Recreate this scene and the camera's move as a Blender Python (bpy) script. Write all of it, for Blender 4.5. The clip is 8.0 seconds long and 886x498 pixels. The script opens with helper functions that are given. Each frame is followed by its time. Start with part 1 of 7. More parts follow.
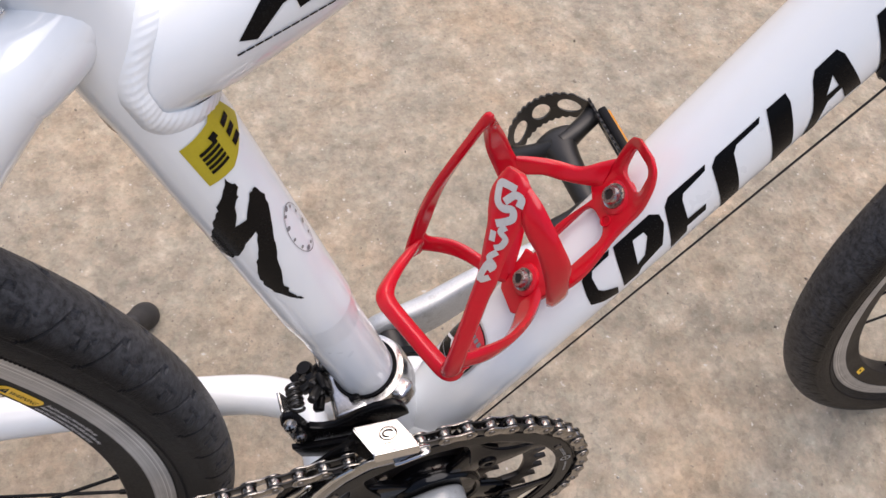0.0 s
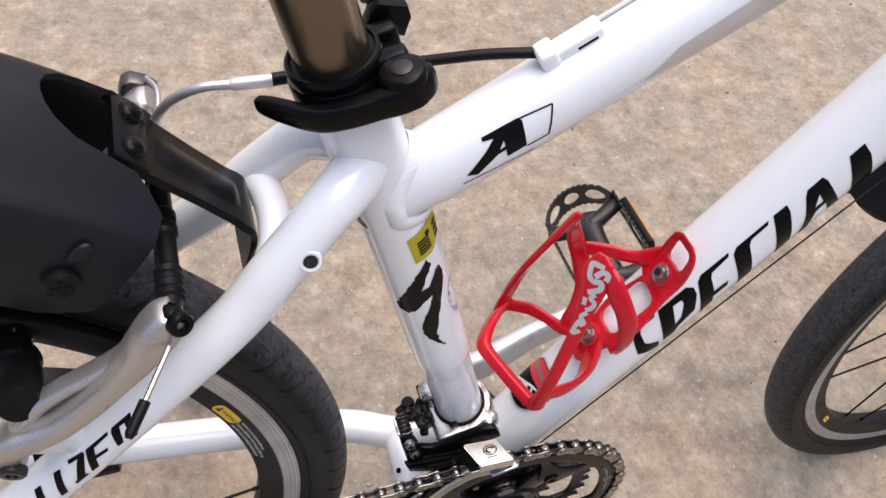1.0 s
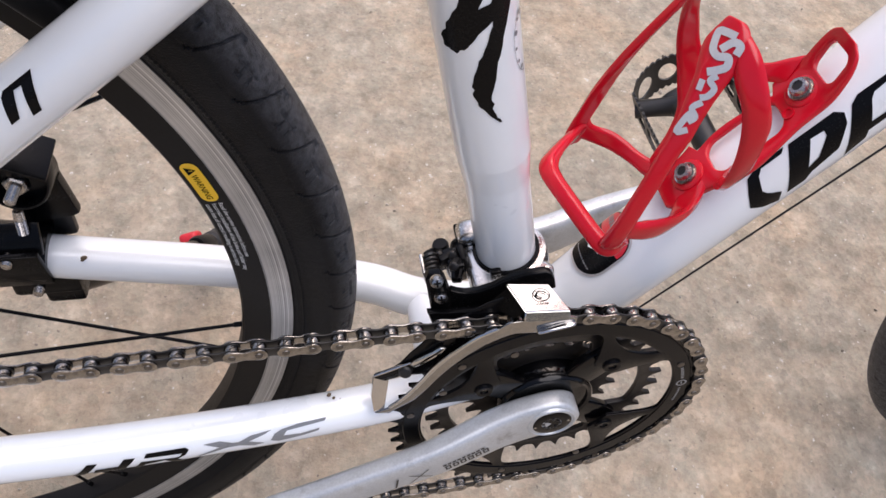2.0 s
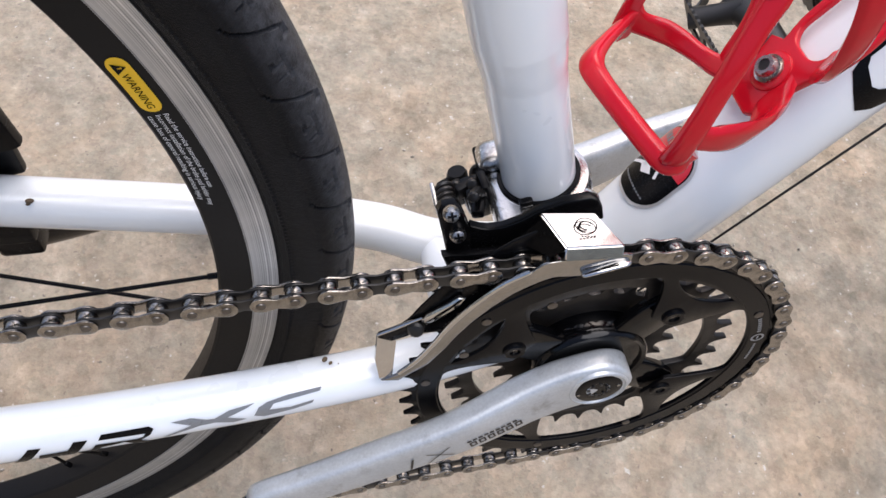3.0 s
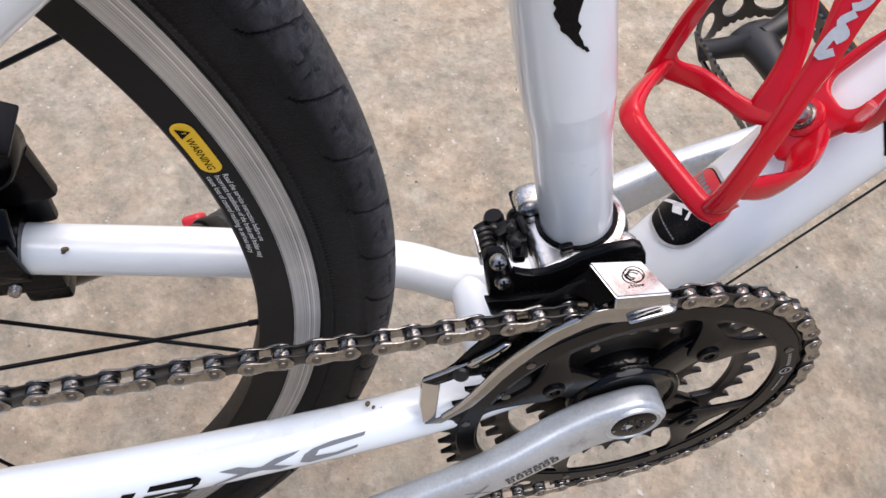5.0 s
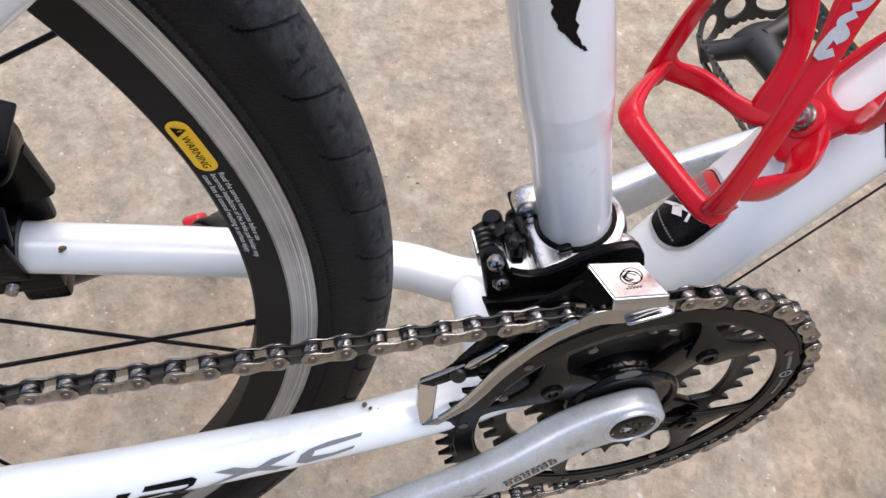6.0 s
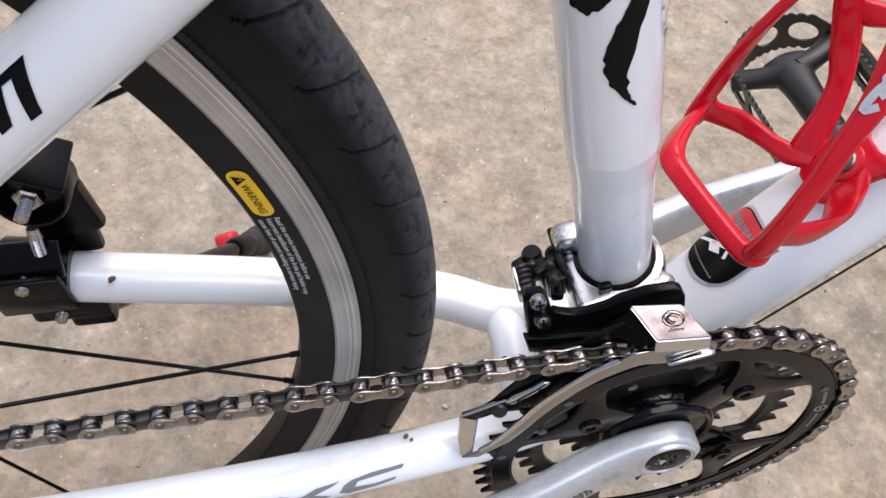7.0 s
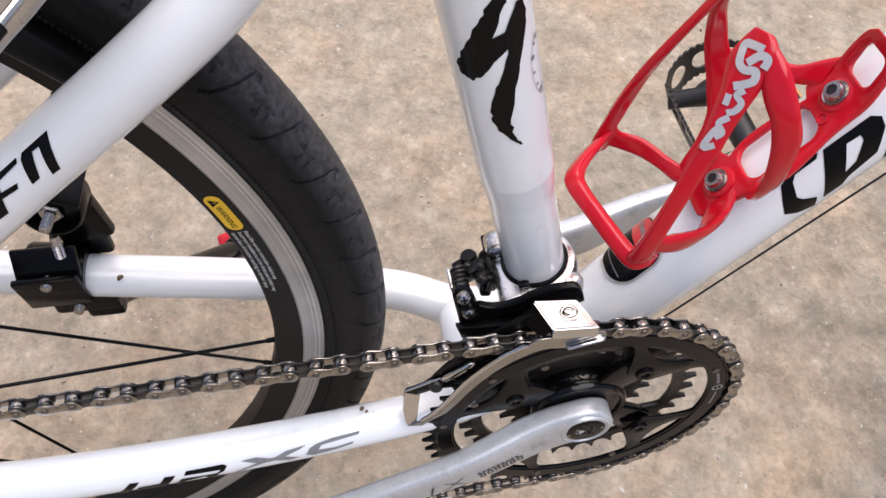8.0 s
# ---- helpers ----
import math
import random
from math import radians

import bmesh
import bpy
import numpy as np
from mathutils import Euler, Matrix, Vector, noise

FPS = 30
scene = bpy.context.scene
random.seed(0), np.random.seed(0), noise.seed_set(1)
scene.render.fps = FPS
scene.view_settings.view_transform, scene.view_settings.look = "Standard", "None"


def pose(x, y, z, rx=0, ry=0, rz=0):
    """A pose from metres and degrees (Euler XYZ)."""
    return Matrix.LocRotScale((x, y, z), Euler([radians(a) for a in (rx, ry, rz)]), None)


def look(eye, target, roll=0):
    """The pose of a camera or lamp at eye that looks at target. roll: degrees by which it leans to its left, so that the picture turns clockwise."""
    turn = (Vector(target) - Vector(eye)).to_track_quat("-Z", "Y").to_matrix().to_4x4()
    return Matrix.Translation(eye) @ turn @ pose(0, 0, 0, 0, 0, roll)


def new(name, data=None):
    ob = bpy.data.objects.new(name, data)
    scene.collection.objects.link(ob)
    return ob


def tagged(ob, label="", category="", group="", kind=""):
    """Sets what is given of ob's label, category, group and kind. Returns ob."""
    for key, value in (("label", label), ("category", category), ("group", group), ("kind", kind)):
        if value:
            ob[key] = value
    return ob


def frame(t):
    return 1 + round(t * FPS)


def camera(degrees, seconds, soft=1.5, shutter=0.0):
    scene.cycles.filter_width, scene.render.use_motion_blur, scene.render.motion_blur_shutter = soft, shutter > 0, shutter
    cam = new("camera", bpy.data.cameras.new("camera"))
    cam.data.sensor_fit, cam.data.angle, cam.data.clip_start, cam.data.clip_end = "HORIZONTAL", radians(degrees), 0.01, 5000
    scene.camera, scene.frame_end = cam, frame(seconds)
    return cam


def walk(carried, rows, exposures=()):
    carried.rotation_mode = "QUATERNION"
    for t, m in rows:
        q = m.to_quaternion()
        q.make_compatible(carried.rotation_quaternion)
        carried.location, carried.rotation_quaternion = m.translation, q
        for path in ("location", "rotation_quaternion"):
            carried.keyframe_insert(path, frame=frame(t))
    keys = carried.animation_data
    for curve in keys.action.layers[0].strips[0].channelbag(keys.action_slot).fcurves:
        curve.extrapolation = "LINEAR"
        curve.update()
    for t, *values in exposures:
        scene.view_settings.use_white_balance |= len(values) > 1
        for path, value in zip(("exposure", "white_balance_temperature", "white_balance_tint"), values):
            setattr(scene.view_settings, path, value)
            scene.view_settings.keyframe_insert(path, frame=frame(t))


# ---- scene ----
cam = camera(58.84, 8.0)
# The bicycle leans on its kickstand; all its parts are built in its own frame, whose origin is the bottom bracket.
LEAN, BRACKET = 6.7, 0.2865
BIKE = pose(0, 0, BRACKET, -LEAN, 0, 0)
PATH = [
    (0, (-0.07505, -0.21194, 0.46413), (0.14443, 0.36071, -0.32574), 5.792),
    (0.3, (-0.09597, -0.20336, 0.48265), (0.09619, 0.25372, -0.14516), 5.570),
    (0.5, (-0.10806, -0.20989, 0.49861), (0.14314, 0.36843, -0.27756), 5.699),
    (0.7, (-0.12722, -0.22574, 0.51987), (0.08833, 0.24578, -0.08940), 6.850),
    (0.8, (-0.14192, -0.24165, 0.53787), (0.07574, 0.23592, -0.06591), 7.574),
    (0.9, (-0.16646, -0.25220, 0.54546), (0.06457, 0.22982, -0.04975), 9.444),
    (1, (-0.18798, -0.26066, 0.55798), (0.09787, 0.35345, -0.17766), 10.124),
    (1.1, (-0.19633, -0.26386, 0.55879), (0.03073, 0.23095, -0.02740), 11.022),
    (1.2, (-0.20398, -0.27127, 0.55114), (0.02053, 0.22625, -0.03372), 12.057),
    (1.4, (-0.19917, -0.29354, 0.50699), (0.01467, 0.21074, -0.07608), 13.315),
    (1.5, (-0.19330, -0.29419, 0.48325), (0.06382, 0.33823, -0.24746), 13.778),
    (1.7, (-0.18203, -0.28491, 0.43754), (0.05838, 0.34766, -0.29871), 14.302),
    (2.8, (-0.12909, -0.23090, 0.33864), (0.04857, 0.37484, -0.43694), 9.685),
    (3, (-0.14007, -0.22809, 0.32128), (0.04189, 0.37126, -0.45825), 9.735),
    (3.2, (-0.15020, -0.22350, 0.32297), (0.00224, 0.25673, -0.29843), 9.926),
    (3.5, (-0.15927, -0.21251, 0.33189), (0.03699, 0.38268, -0.44736), 10.036),
    (4, (-0.16058, -0.21229, 0.33525), (0.04378, 0.38377, -0.44125), 10.305),
    (4.5, (-0.15803, -0.21565, 0.33756), (0.05138, 0.38258, -0.43592), 10.596),
    (5, (-0.16766, -0.21332, 0.33273), (0.04288, 0.38836, -0.43776), 10.635),
    (6.5, (-0.16420, -0.21367, 0.33113), (0.03581, 0.39622, -0.43571), 10.251),
    (6.8, (-0.17274, -0.20906, 0.33849), (-0.01833, 0.28249, -0.27350), 9.806),
    (7, (-0.17754, -0.20452, 0.34481), (0.01099, 0.40736, -0.42335), 9.710),
    (7.3, (-0.17251, -0.23634, 0.34641), (-0.03398, 0.25180, -0.27208), 8.992),
    (7.5, (-0.17644, -0.24789, 0.36253), (-0.00230, 0.36116, -0.41124), 9.233),
    (7.7, (-0.17126, -0.25630, 0.38873), (-0.03639, 0.23298, -0.22967), 8.640),
    (8, (-0.15336, -0.24922, 0.40949), (0.01214, 0.35649, -0.36880), 8.258),
]
walk(cam, [(t, BIKE @ look(eye, target, roll)) for t, eye, target, roll in PATH], [(0.0, 0.33, 6480, 15.5), (1.7, 0.33, 6400, 18), (2.8, 0.45, 6190, 13.5), (6.5, 0.47, 6190, 13.5), (8.0, 0.46, 6460, 16)])

# ---- light: a bright overcast sky ----
world = bpy.data.worlds.new("overcast_sky")
scene.world = world
world.use_nodes = True
wn = world.node_tree
sky = wn.nodes.new("ShaderNodeTexSky")
sky.sky_type, sky.sun_disc = "NISHITA", False
sky.sun_elevation, sky.sun_rotation = radians(68), radians(20)
sky.air_density, sky.dust_density, sky.ozone_density = 1.0, 6.0, 1.0
wn.links.new(sky.outputs[0], wn.nodes["Background"].inputs[0])
wn.nodes["Background"].inputs[1].default_value = 0.15
sun_data = bpy.data.lights.new("sun", "SUN")
sun_data.energy, sun_data.angle, sun_data.color = 1.75, radians(50), (1.0, 0.965, 0.93)
sun = new("sun", sun_data)
sun.matrix_world = look((0.5, -2.0, 8.0), (0, 0, 0))

# ---- materials ----
def shader(name):
    m = bpy.data.materials.new(name)
    m.use_nodes = True
    return m, m.node_tree.nodes, m.node_tree.links, m.node_tree.nodes["Principled BSDF"]


def noise_node(nodes, links, scale, detail=4.0, rough=0.55, stretch=None, space="Object"):
    co = nodes.new("ShaderNodeTexCoord")
    n = nodes.new("ShaderNodeTexNoise")
    n.inputs["Scale"].default_value = scale
    n.inputs["Detail"].default_value = detail
    n.inputs["Roughness"].default_value = rough
    if stretch:
        mp = nodes.new("ShaderNodeMapping")
        mp.inputs["Scale"].default_value = stretch
        links.new(co.outputs[space], mp.inputs[0])
        links.new(mp.outputs[0], n.inputs["Vector"])
    else:
        links.new(co.outputs[space], n.inputs["Vector"])
    return n


def ramp(nodes, links, source, stops):
    r = nodes.new("ShaderNodeValToRGB")
    el = r.color_ramp.elements
    while len(el) < len(stops):
        el.new(0.5)
    for e, (p, c) in zip(el, stops):
        e.position = p
        e.color = (*c, 1) if not isinstance(c, float) else (c, c, c, 1)
    links.new(source, r.inputs[0])
    return r


def surface(name, base, rough, metal=0.0, coat=0.0, vary=0.12, scale=60.0, fine=900.0, bump=0.1, dirt=None, dirt_amount=0.5, spec=0.5):
    """Two scales of variation in colour and roughness, fine relief, and optional dirt patches."""
    m, nodes, links, b = shader(name)
    lo = noise_node(nodes, links, scale, 5)
    hi = noise_node(nodes, links, fine, 3)
    mixn = nodes.new("ShaderNodeMath")
    mixn.operation = "ADD"
    links.new(lo.outputs[0], mixn.inputs[0])
    links.new(hi.outputs[0], mixn.inputs[1])
    half = nodes.new("ShaderNodeMath")
    half.operation = "MULTIPLY"
    half.inputs[1].default_value = 0.5
    links.new(mixn.outputs[0], half.inputs[0])
    dark = tuple(c * (1 - vary) for c in base)
    light = tuple(min(1.0, c * (1 + vary)) for c in base)
    col = ramp(nodes, links, half.outputs[0], [(0.3, dark), (0.7, light)])
    out = col.outputs[0]
    if dirt:
        d = noise_node(nodes, links, scale * 0.7, 8, 0.7)
        mask = ramp(nodes, links, d.outputs[0], [(1 - dirt_amount - 0.08, 0.0), (1 - dirt_amount + 0.12, 1.0)])
        mx = nodes.new("ShaderNodeMix")
        mx.data_type = "RGBA"
        links.new(mask.outputs[0], mx.inputs[0])
        links.new(out, mx.inputs[6])
        mx.inputs[7].default_value = (*dirt, 1)
        out = mx.outputs[2]
    links.new(out, b.inputs["Base Color"])
    rr = ramp(nodes, links, half.outputs[0], [(0.3, max(0.03, rough * 0.8)), (0.7, min(1.0, rough * 1.25))])
    links.new(rr.outputs[0], b.inputs["Roughness"])
    b.inputs["Metallic"].default_value = metal
    b.inputs["Coat Weight"].default_value = coat
    b.inputs["Coat Roughness"].default_value = 0.06
    b.inputs["Specular IOR Level"].default_value = spec
    if bump:
        bp = nodes.new("ShaderNodeBump")
        bp.inputs["Strength"].default_value = bump
        bp.inputs["Distance"].default_value = 0.0006
        links.new(half.outputs[0], bp.inputs["Height"])
        links.new(bp.outputs[0], b.inputs["Normal"])
    return m


def brushed_track():
    """The rim's worn brake track: rings of scratches round the axle (the mesh's own y axis)."""
    m, nodes, links, b = shader("brake_track_aluminium")
    co = nodes.new("ShaderNodeTexCoord")
    sep = nodes.new("ShaderNodeSeparateXYZ")
    links.new(co.outputs["Object"], sep.inputs[0])
    flat = nodes.new("ShaderNodeCombineXYZ")
    links.new(sep.outputs[0], flat.inputs[0])
    links.new(sep.outputs[2], flat.inputs[1])
    length = nodes.new("ShaderNodeVectorMath")
    length.operation = "LENGTH"
    links.new(flat.outputs[0], length.inputs[0])
    ring = nodes.new("ShaderNodeTexNoise")
    ring.noise_dimensions = "1D"
    ring.inputs["Scale"].default_value = 1400
    ring.inputs["Detail"].default_value = 6
    links.new(length.outputs["Value"], ring.inputs["W"])
    blotch = noise_node(nodes, links, 40, 4)
    mx = nodes.new("ShaderNodeMath")
    mx.operation = "MULTIPLY_ADD"
    links.new(ring.outputs[0], mx.inputs[0])
    mx.inputs[1].default_value = 0.75
    q = nodes.new("ShaderNodeMath")
    q.operation = "MULTIPLY"
    q.inputs[1].default_value = 0.25
    links.new(blotch.outputs[0], q.inputs[0])
    links.new(q.outputs[0], mx.inputs[2])
    col = ramp(nodes, links, mx.outputs[0], [(0.30, (0.13, 0.132, 0.136)), (0.44, (0.40, 0.41, 0.42)), (0.6, (0.55, 0.56, 0.57)), (0.76, (0.80, 0.81, 0.82))])
    links.new(col.outputs[0], b.inputs["Base Color"])
    rr = ramp(nodes, links, mx.outputs[0], [(0.3, 0.55), (0.7, 0.33)])
    links.new(rr.outputs[0], b.inputs["Roughness"])
    b.inputs["Metallic"].default_value = 0.85
    bp = nodes.new("ShaderNodeBump")
    bp.inputs["Strength"].default_value = 0.25
    bp.inputs["Distance"].default_value = 0.0004
    links.new(mx.outputs[0], bp.inputs["Height"])
    links.new(bp.outputs[0], b.inputs["Normal"])
    return m


def rubber():
    m, nodes, links, b = shader("sheen_and_dust_tyre_rubber")
    lo = noise_node(nodes, links, 45, 6, 0.65)
    hi = noise_node(nodes, links, 1400, 3, 0.6)
    scr = noise_node(nodes, links, 260, 5, 0.7)
    col = ramp(nodes, links, lo.outputs[0], [(0.35, (0.0025, 0.0025, 0.003)), (0.6, (0.005, 0.005, 0.006)), (0.8, (0.012, 0.0122, 0.0135))])
    sm = ramp(nodes, links, scr.outputs[0], [(0.62, 0.0), (0.80, 0.08)])
    mx = nodes.new("ShaderNodeMix")
    mx.data_type = "RGBA"
    links.new(sm.outputs[0], mx.inputs[0])
    links.new(col.outputs[0], mx.inputs[6])
    mx.inputs[7].default_value = (0.14, 0.135, 0.125, 1)
    # the worn tread's colour holds road dust and painted sky sheen; the sidewall's doesn't
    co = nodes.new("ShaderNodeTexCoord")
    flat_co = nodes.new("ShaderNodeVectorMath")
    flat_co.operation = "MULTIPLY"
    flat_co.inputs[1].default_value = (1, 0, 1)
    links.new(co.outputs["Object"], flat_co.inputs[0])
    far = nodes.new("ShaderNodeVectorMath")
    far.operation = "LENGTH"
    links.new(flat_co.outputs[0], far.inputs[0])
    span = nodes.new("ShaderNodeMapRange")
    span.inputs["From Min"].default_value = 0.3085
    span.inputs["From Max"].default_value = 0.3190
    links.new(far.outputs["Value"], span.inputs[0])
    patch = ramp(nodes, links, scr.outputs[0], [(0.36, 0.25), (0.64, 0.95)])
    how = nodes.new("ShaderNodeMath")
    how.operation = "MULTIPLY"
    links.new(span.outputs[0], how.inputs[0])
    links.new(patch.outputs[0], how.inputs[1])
    tread_tint = nodes.new("ShaderNodeMix")
    tread_tint.data_type = "RGBA"
    links.new(how.outputs[0], tread_tint.inputs[0])
    links.new(mx.outputs[2], tread_tint.inputs[6])
    tread_tint.inputs[7].default_value = (0.086, 0.090, 0.100, 1)
    links.new(tread_tint.outputs[2], b.inputs["Base Color"])
    b.inputs["Roughness"].default_value = 0.46
    b.inputs["Specular IOR Level"].default_value = 0.2
    ad = nodes.new("ShaderNodeMath")
    links.new(hi.outputs[0], ad.inputs[0])
    links.new(scr.outputs[0], ad.inputs[1])
    bp = nodes.new("ShaderNodeBump")
    bp.inputs["Strength"].default_value = 0.6
    bp.inputs["Distance"].default_value = 0.0010
    links.new(ad.outputs[0], bp.inputs["Height"])
    links.new(bp.outputs[0], b.inputs["Normal"])
    return m


def ground_material():
    """Worn sandy concrete: soft stains, a mosaic of small aggregate in mixed hues, pale flecks and dark pits."""
    m, nodes, links, b = shader("worn_sandy_concrete")
    co = nodes.new("ShaderNodeTexCoord")
    big = noise_node(nodes, links, 5, 6, 0.62)
    mid = noise_node(nodes, links, 24, 6, 0.62)
    fine = noise_node(nodes, links, 210, 5, 0.68)
    grain = noise_node(nodes, links, 900, 3, 0.6)

    def mixed(kind, how, one, two):
        mx = nodes.new("ShaderNodeMix")
        mx.data_type, mx.blend_type = "RGBA", kind
        if isinstance(how, float):
            mx.inputs[0].default_value = how
        else:
            links.new(how, mx.inputs[0])
        links.new(one, mx.inputs[6])
        links.new(two, mx.inputs[7])
        return mx.outputs[2]

    def cells(scale, warp):
        """Uneven stones: a cell pattern on coordinates bent by noise."""
        bend = noise_node(nodes, links, scale * 1.4, 3, 0.6)
        add = nodes.new("ShaderNodeVectorMath")
        add.operation = "MULTIPLY_ADD"
        links.new(bend.outputs["Color"], add.inputs[0])
        add.inputs[1].default_value = (warp, warp, warp)
        links.new(co.outputs["Object"], add.inputs[2])
        v = nodes.new("ShaderNodeTexVoronoi")
        v.inputs["Scale"].default_value = scale
        links.new(add.outputs[0], v.inputs["Vector"])
        return v
    coarse, small = cells(115, 0.012), cells(260, 0.006)
    base = ramp(nodes, links, mid.outputs[0], [(0.27, (0.200, 0.184, 0.156)), (0.44, (0.272, 0.249, 0.211)), (0.58, (0.326, 0.299, 0.254)), (0.74, (0.410, 0.379, 0.328))])
    tint = ramp(nodes, links, big.outputs[0], [(0.32, (0.86, 0.87, 0.88)), (0.46, (0.98, 0.975, 0.96)), (0.57, (1.05, 0.99, 0.93)), (0.70, (1.14, 1.02, 0.91))])
    col = mixed("MULTIPLY", 1.0, base.outputs[0], tint.outputs[0])
    hue = ramp(nodes, links, coarse.outputs["Color"], [(0.08, (0.80, 0.80, 0.77)), (0.30, (1.02, 0.98, 0.92)), (0.5, (0.92, 0.94, 0.90)), (0.68, (1.06, 0.99, 0.93)), (0.86, (1.12, 1.08, 1.04)), (0.97, (0.84, 0.80, 0.78))])
    col = mixed("MULTIPLY", 0.8, col, hue.outputs[0])
    spots = noise_node(nodes, links, 70, 5, 0.6)
    blot = ramp(nodes, links, spots.outputs[0], [(0.30, (0.78, 0.78, 0.77)), (0.45, (0.97, 0.97, 0.96)), (0.58, (1.06, 1.05, 1.03)), (0.72, (1.24, 1.22, 1.19))])
    col = mixed("MULTIPLY", 0.8, col, blot.outputs[0])
    hue2 = ramp(nodes, links, small.outputs["Color"], [(0.1, (0.84, 0.83, 0.81)), (0.4, (1.0, 0.99, 0.97)), (0.7, (1.05, 1.03, 1.0)), (0.9, (1.14, 1.12, 1.08))])
    col = mixed("MULTIPLY", 0.65, col, hue2.outputs[0])
    gr = ramp(nodes, links, fine.outputs[0], [(0.3, (0.90, 0.895, 0.89)), (0.5, (1.0, 1.0, 1.0)), (0.7, (1.08, 1.08, 1.075))])
    col = mixed("MULTIPLY", 1.0, col, gr.outputs[0])
    # pale quartz flecks and dark pits, each in a few cells only
    for cell, pick, edge, shade in ((coarse, (0.975, 0.99), (0.10, 0.34), (0.50, 0.475, 0.43)), (small, (0.955, 0.985), (0.10, 0.38), (0.50, 0.475, 0.43)), (small, (0.022, 0.008), (0.14, 0.40), (0.13, 0.115, 0.10))):
        near = ramp(nodes, links, cell.outputs["Distance"], [(edge[0], 1.0), (edge[1], 0.0)])
        some = nodes.new("ShaderNodeMapRange")
        some.inputs["From Min"].default_value, some.inputs["From Max"].default_value = pick
        white = nodes.new("ShaderNodeTexWhiteNoise")
        white.noise_dimensions = "3D"
        links.new(white.outputs["Value"], some.inputs[0])
        links.new(cell.outputs["Position"], white.inputs["Vector"])
        both = nodes.new("ShaderNodeMath")
        both.operation = "MULTIPLY"
        links.new(near.outputs[0], both.inputs[0])
        links.new(some.outputs[0], both.inputs[1])
        paint = nodes.new("ShaderNodeRGB")
        paint.outputs[0].default_value = (*shade, 1)
        col = mixed("MIX", both.outputs[0], col, paint.outputs[0])
    links.new(col, b.inputs["Base Color"])
    b.inputs["Roughness"].default_value = 0.9
    b.inputs["Specular IOR Level"].default_value = 0.25
    h = nodes.new("ShaderNodeMath")
    h.operation = "MULTIPLY_ADD"
    links.new(fine.outputs[0], h.inputs[0])
    h.inputs[1].default_value = 1.0
    links.new(coarse.outputs["Distance"], h.inputs[2])
    h2 = nodes.new("ShaderNodeMath")
    h2.operation = "MULTIPLY_ADD"
    links.new(grain.outputs[0], h2.inputs[0])
    h2.inputs[1].default_value = 0.3
    links.new(h.outputs[0], h2.inputs[2])
    bp = nodes.new("ShaderNodeBump")
    bp.inputs["Strength"].default_value = 0.38
    bp.inputs["Distance"].default_value = 0.004
    links.new(h2.outputs[0], bp.inputs["Height"])
    links.new(bp.outputs[0], b.inputs["Normal"])
    return m


WHITE = surface("white_gloss_paint", (0.808, 0.848, 0.870), 0.30, coat=1.0, vary=0.012, scale=9, fine=60, bump=0.0)
INK = surface("black_decal_film", (0.004, 0.004, 0.0045), 0.25, vary=0.2, scale=30, bump=0.0, spec=0.12)
GREY_INK = surface("grey_decal_film", (0.19, 0.20, 0.21), 0.3, coat=0.4, vary=0.1, scale=30, bump=0.0)
RED_INK = surface("red_decal_film", (0.62, 0.02, 0.035), 0.3, coat=0.5, vary=0.05, scale=30, bump=0.0)
WHITE_INK = surface("white_print", (0.78, 0.78, 0.78), 0.45, vary=0.04, scale=60, bump=0.0)
YELLOW_INK = surface("yellow_sticker_film", (0.44, 0.36, 0.012), 0.4, vary=0.08, scale=50, bump=0.0)
AMBER_INK = surface("amber_sticker_film", (0.85, 0.52, 0.01), 0.4, vary=0.06, scale=50, bump=0.0)
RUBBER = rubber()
TRACK = brushed_track()
RIM_BLACK = surface("black_anodised_rim", (0.0095, 0.0088, 0.0086), 0.45, metal=0.0, spec=0.16, vary=0.15, scale=25, fine=700, bump=0.03)
BLACK_ALLOY = surface("black_anodised_alloy", (0.0030, 0.0030, 0.0036), 0.20, vary=0.3, scale=60, fine=600, bump=0.02, dirt=(0.0075, 0.0070, 0.0066), dirt_amount=0.20, spec=0.13)
GLOSS_BLACK = surface("glossy_black_enamel", (0.0016, 0.0016, 0.0020), 0.10, vary=0.2, scale=50, fine=400, bump=0.01, spec=0.26)
BLACK_STEEL = surface("black_painted_steel", (0.003, 0.003, 0.0034), 0.24, vary=0.2, scale=60, bump=0.03, dirt=(0.006, 0.0056, 0.0052), dirt_amount=0.18, spec=0.16)
BLACK_PLASTIC = surface("black_moulded_plastic", (0.005, 0.005, 0.0056), 0.38, vary=0.25, scale=50, fine=1500, bump=0.1, spec=0.16)
GUARD_PLASTIC = surface("matt_black_guard_plastic", (0.0062, 0.0068, 0.0098), 0.46, vary=0.2, scale=18, fine=1800, bump=0.08, spec=0.30)
CHROME = surface("worn_chrome_plate", (0.58, 0.57, 0.555), 0.13, metal=1.0, vary=0.1, scale=45, fine=500, bump=0.04, dirt=(0.13, 0.085, 0.055), dirt_amount=0.30)
PIN_STEEL = surface("chain_pin_steel", (0.15, 0.14, 0.13), 0.35, metal=1.0, vary=0.2, scale=200, fine=900, bump=0.05)
CAGE_STEEL = surface("worn_cage_steel", (0.36, 0.35, 0.335), 0.17, metal=1.0, vary=0.18, scale=60, fine=500, bump=0.06, dirt=(0.06, 0.050, 0.040), dirt_amount=0.26)
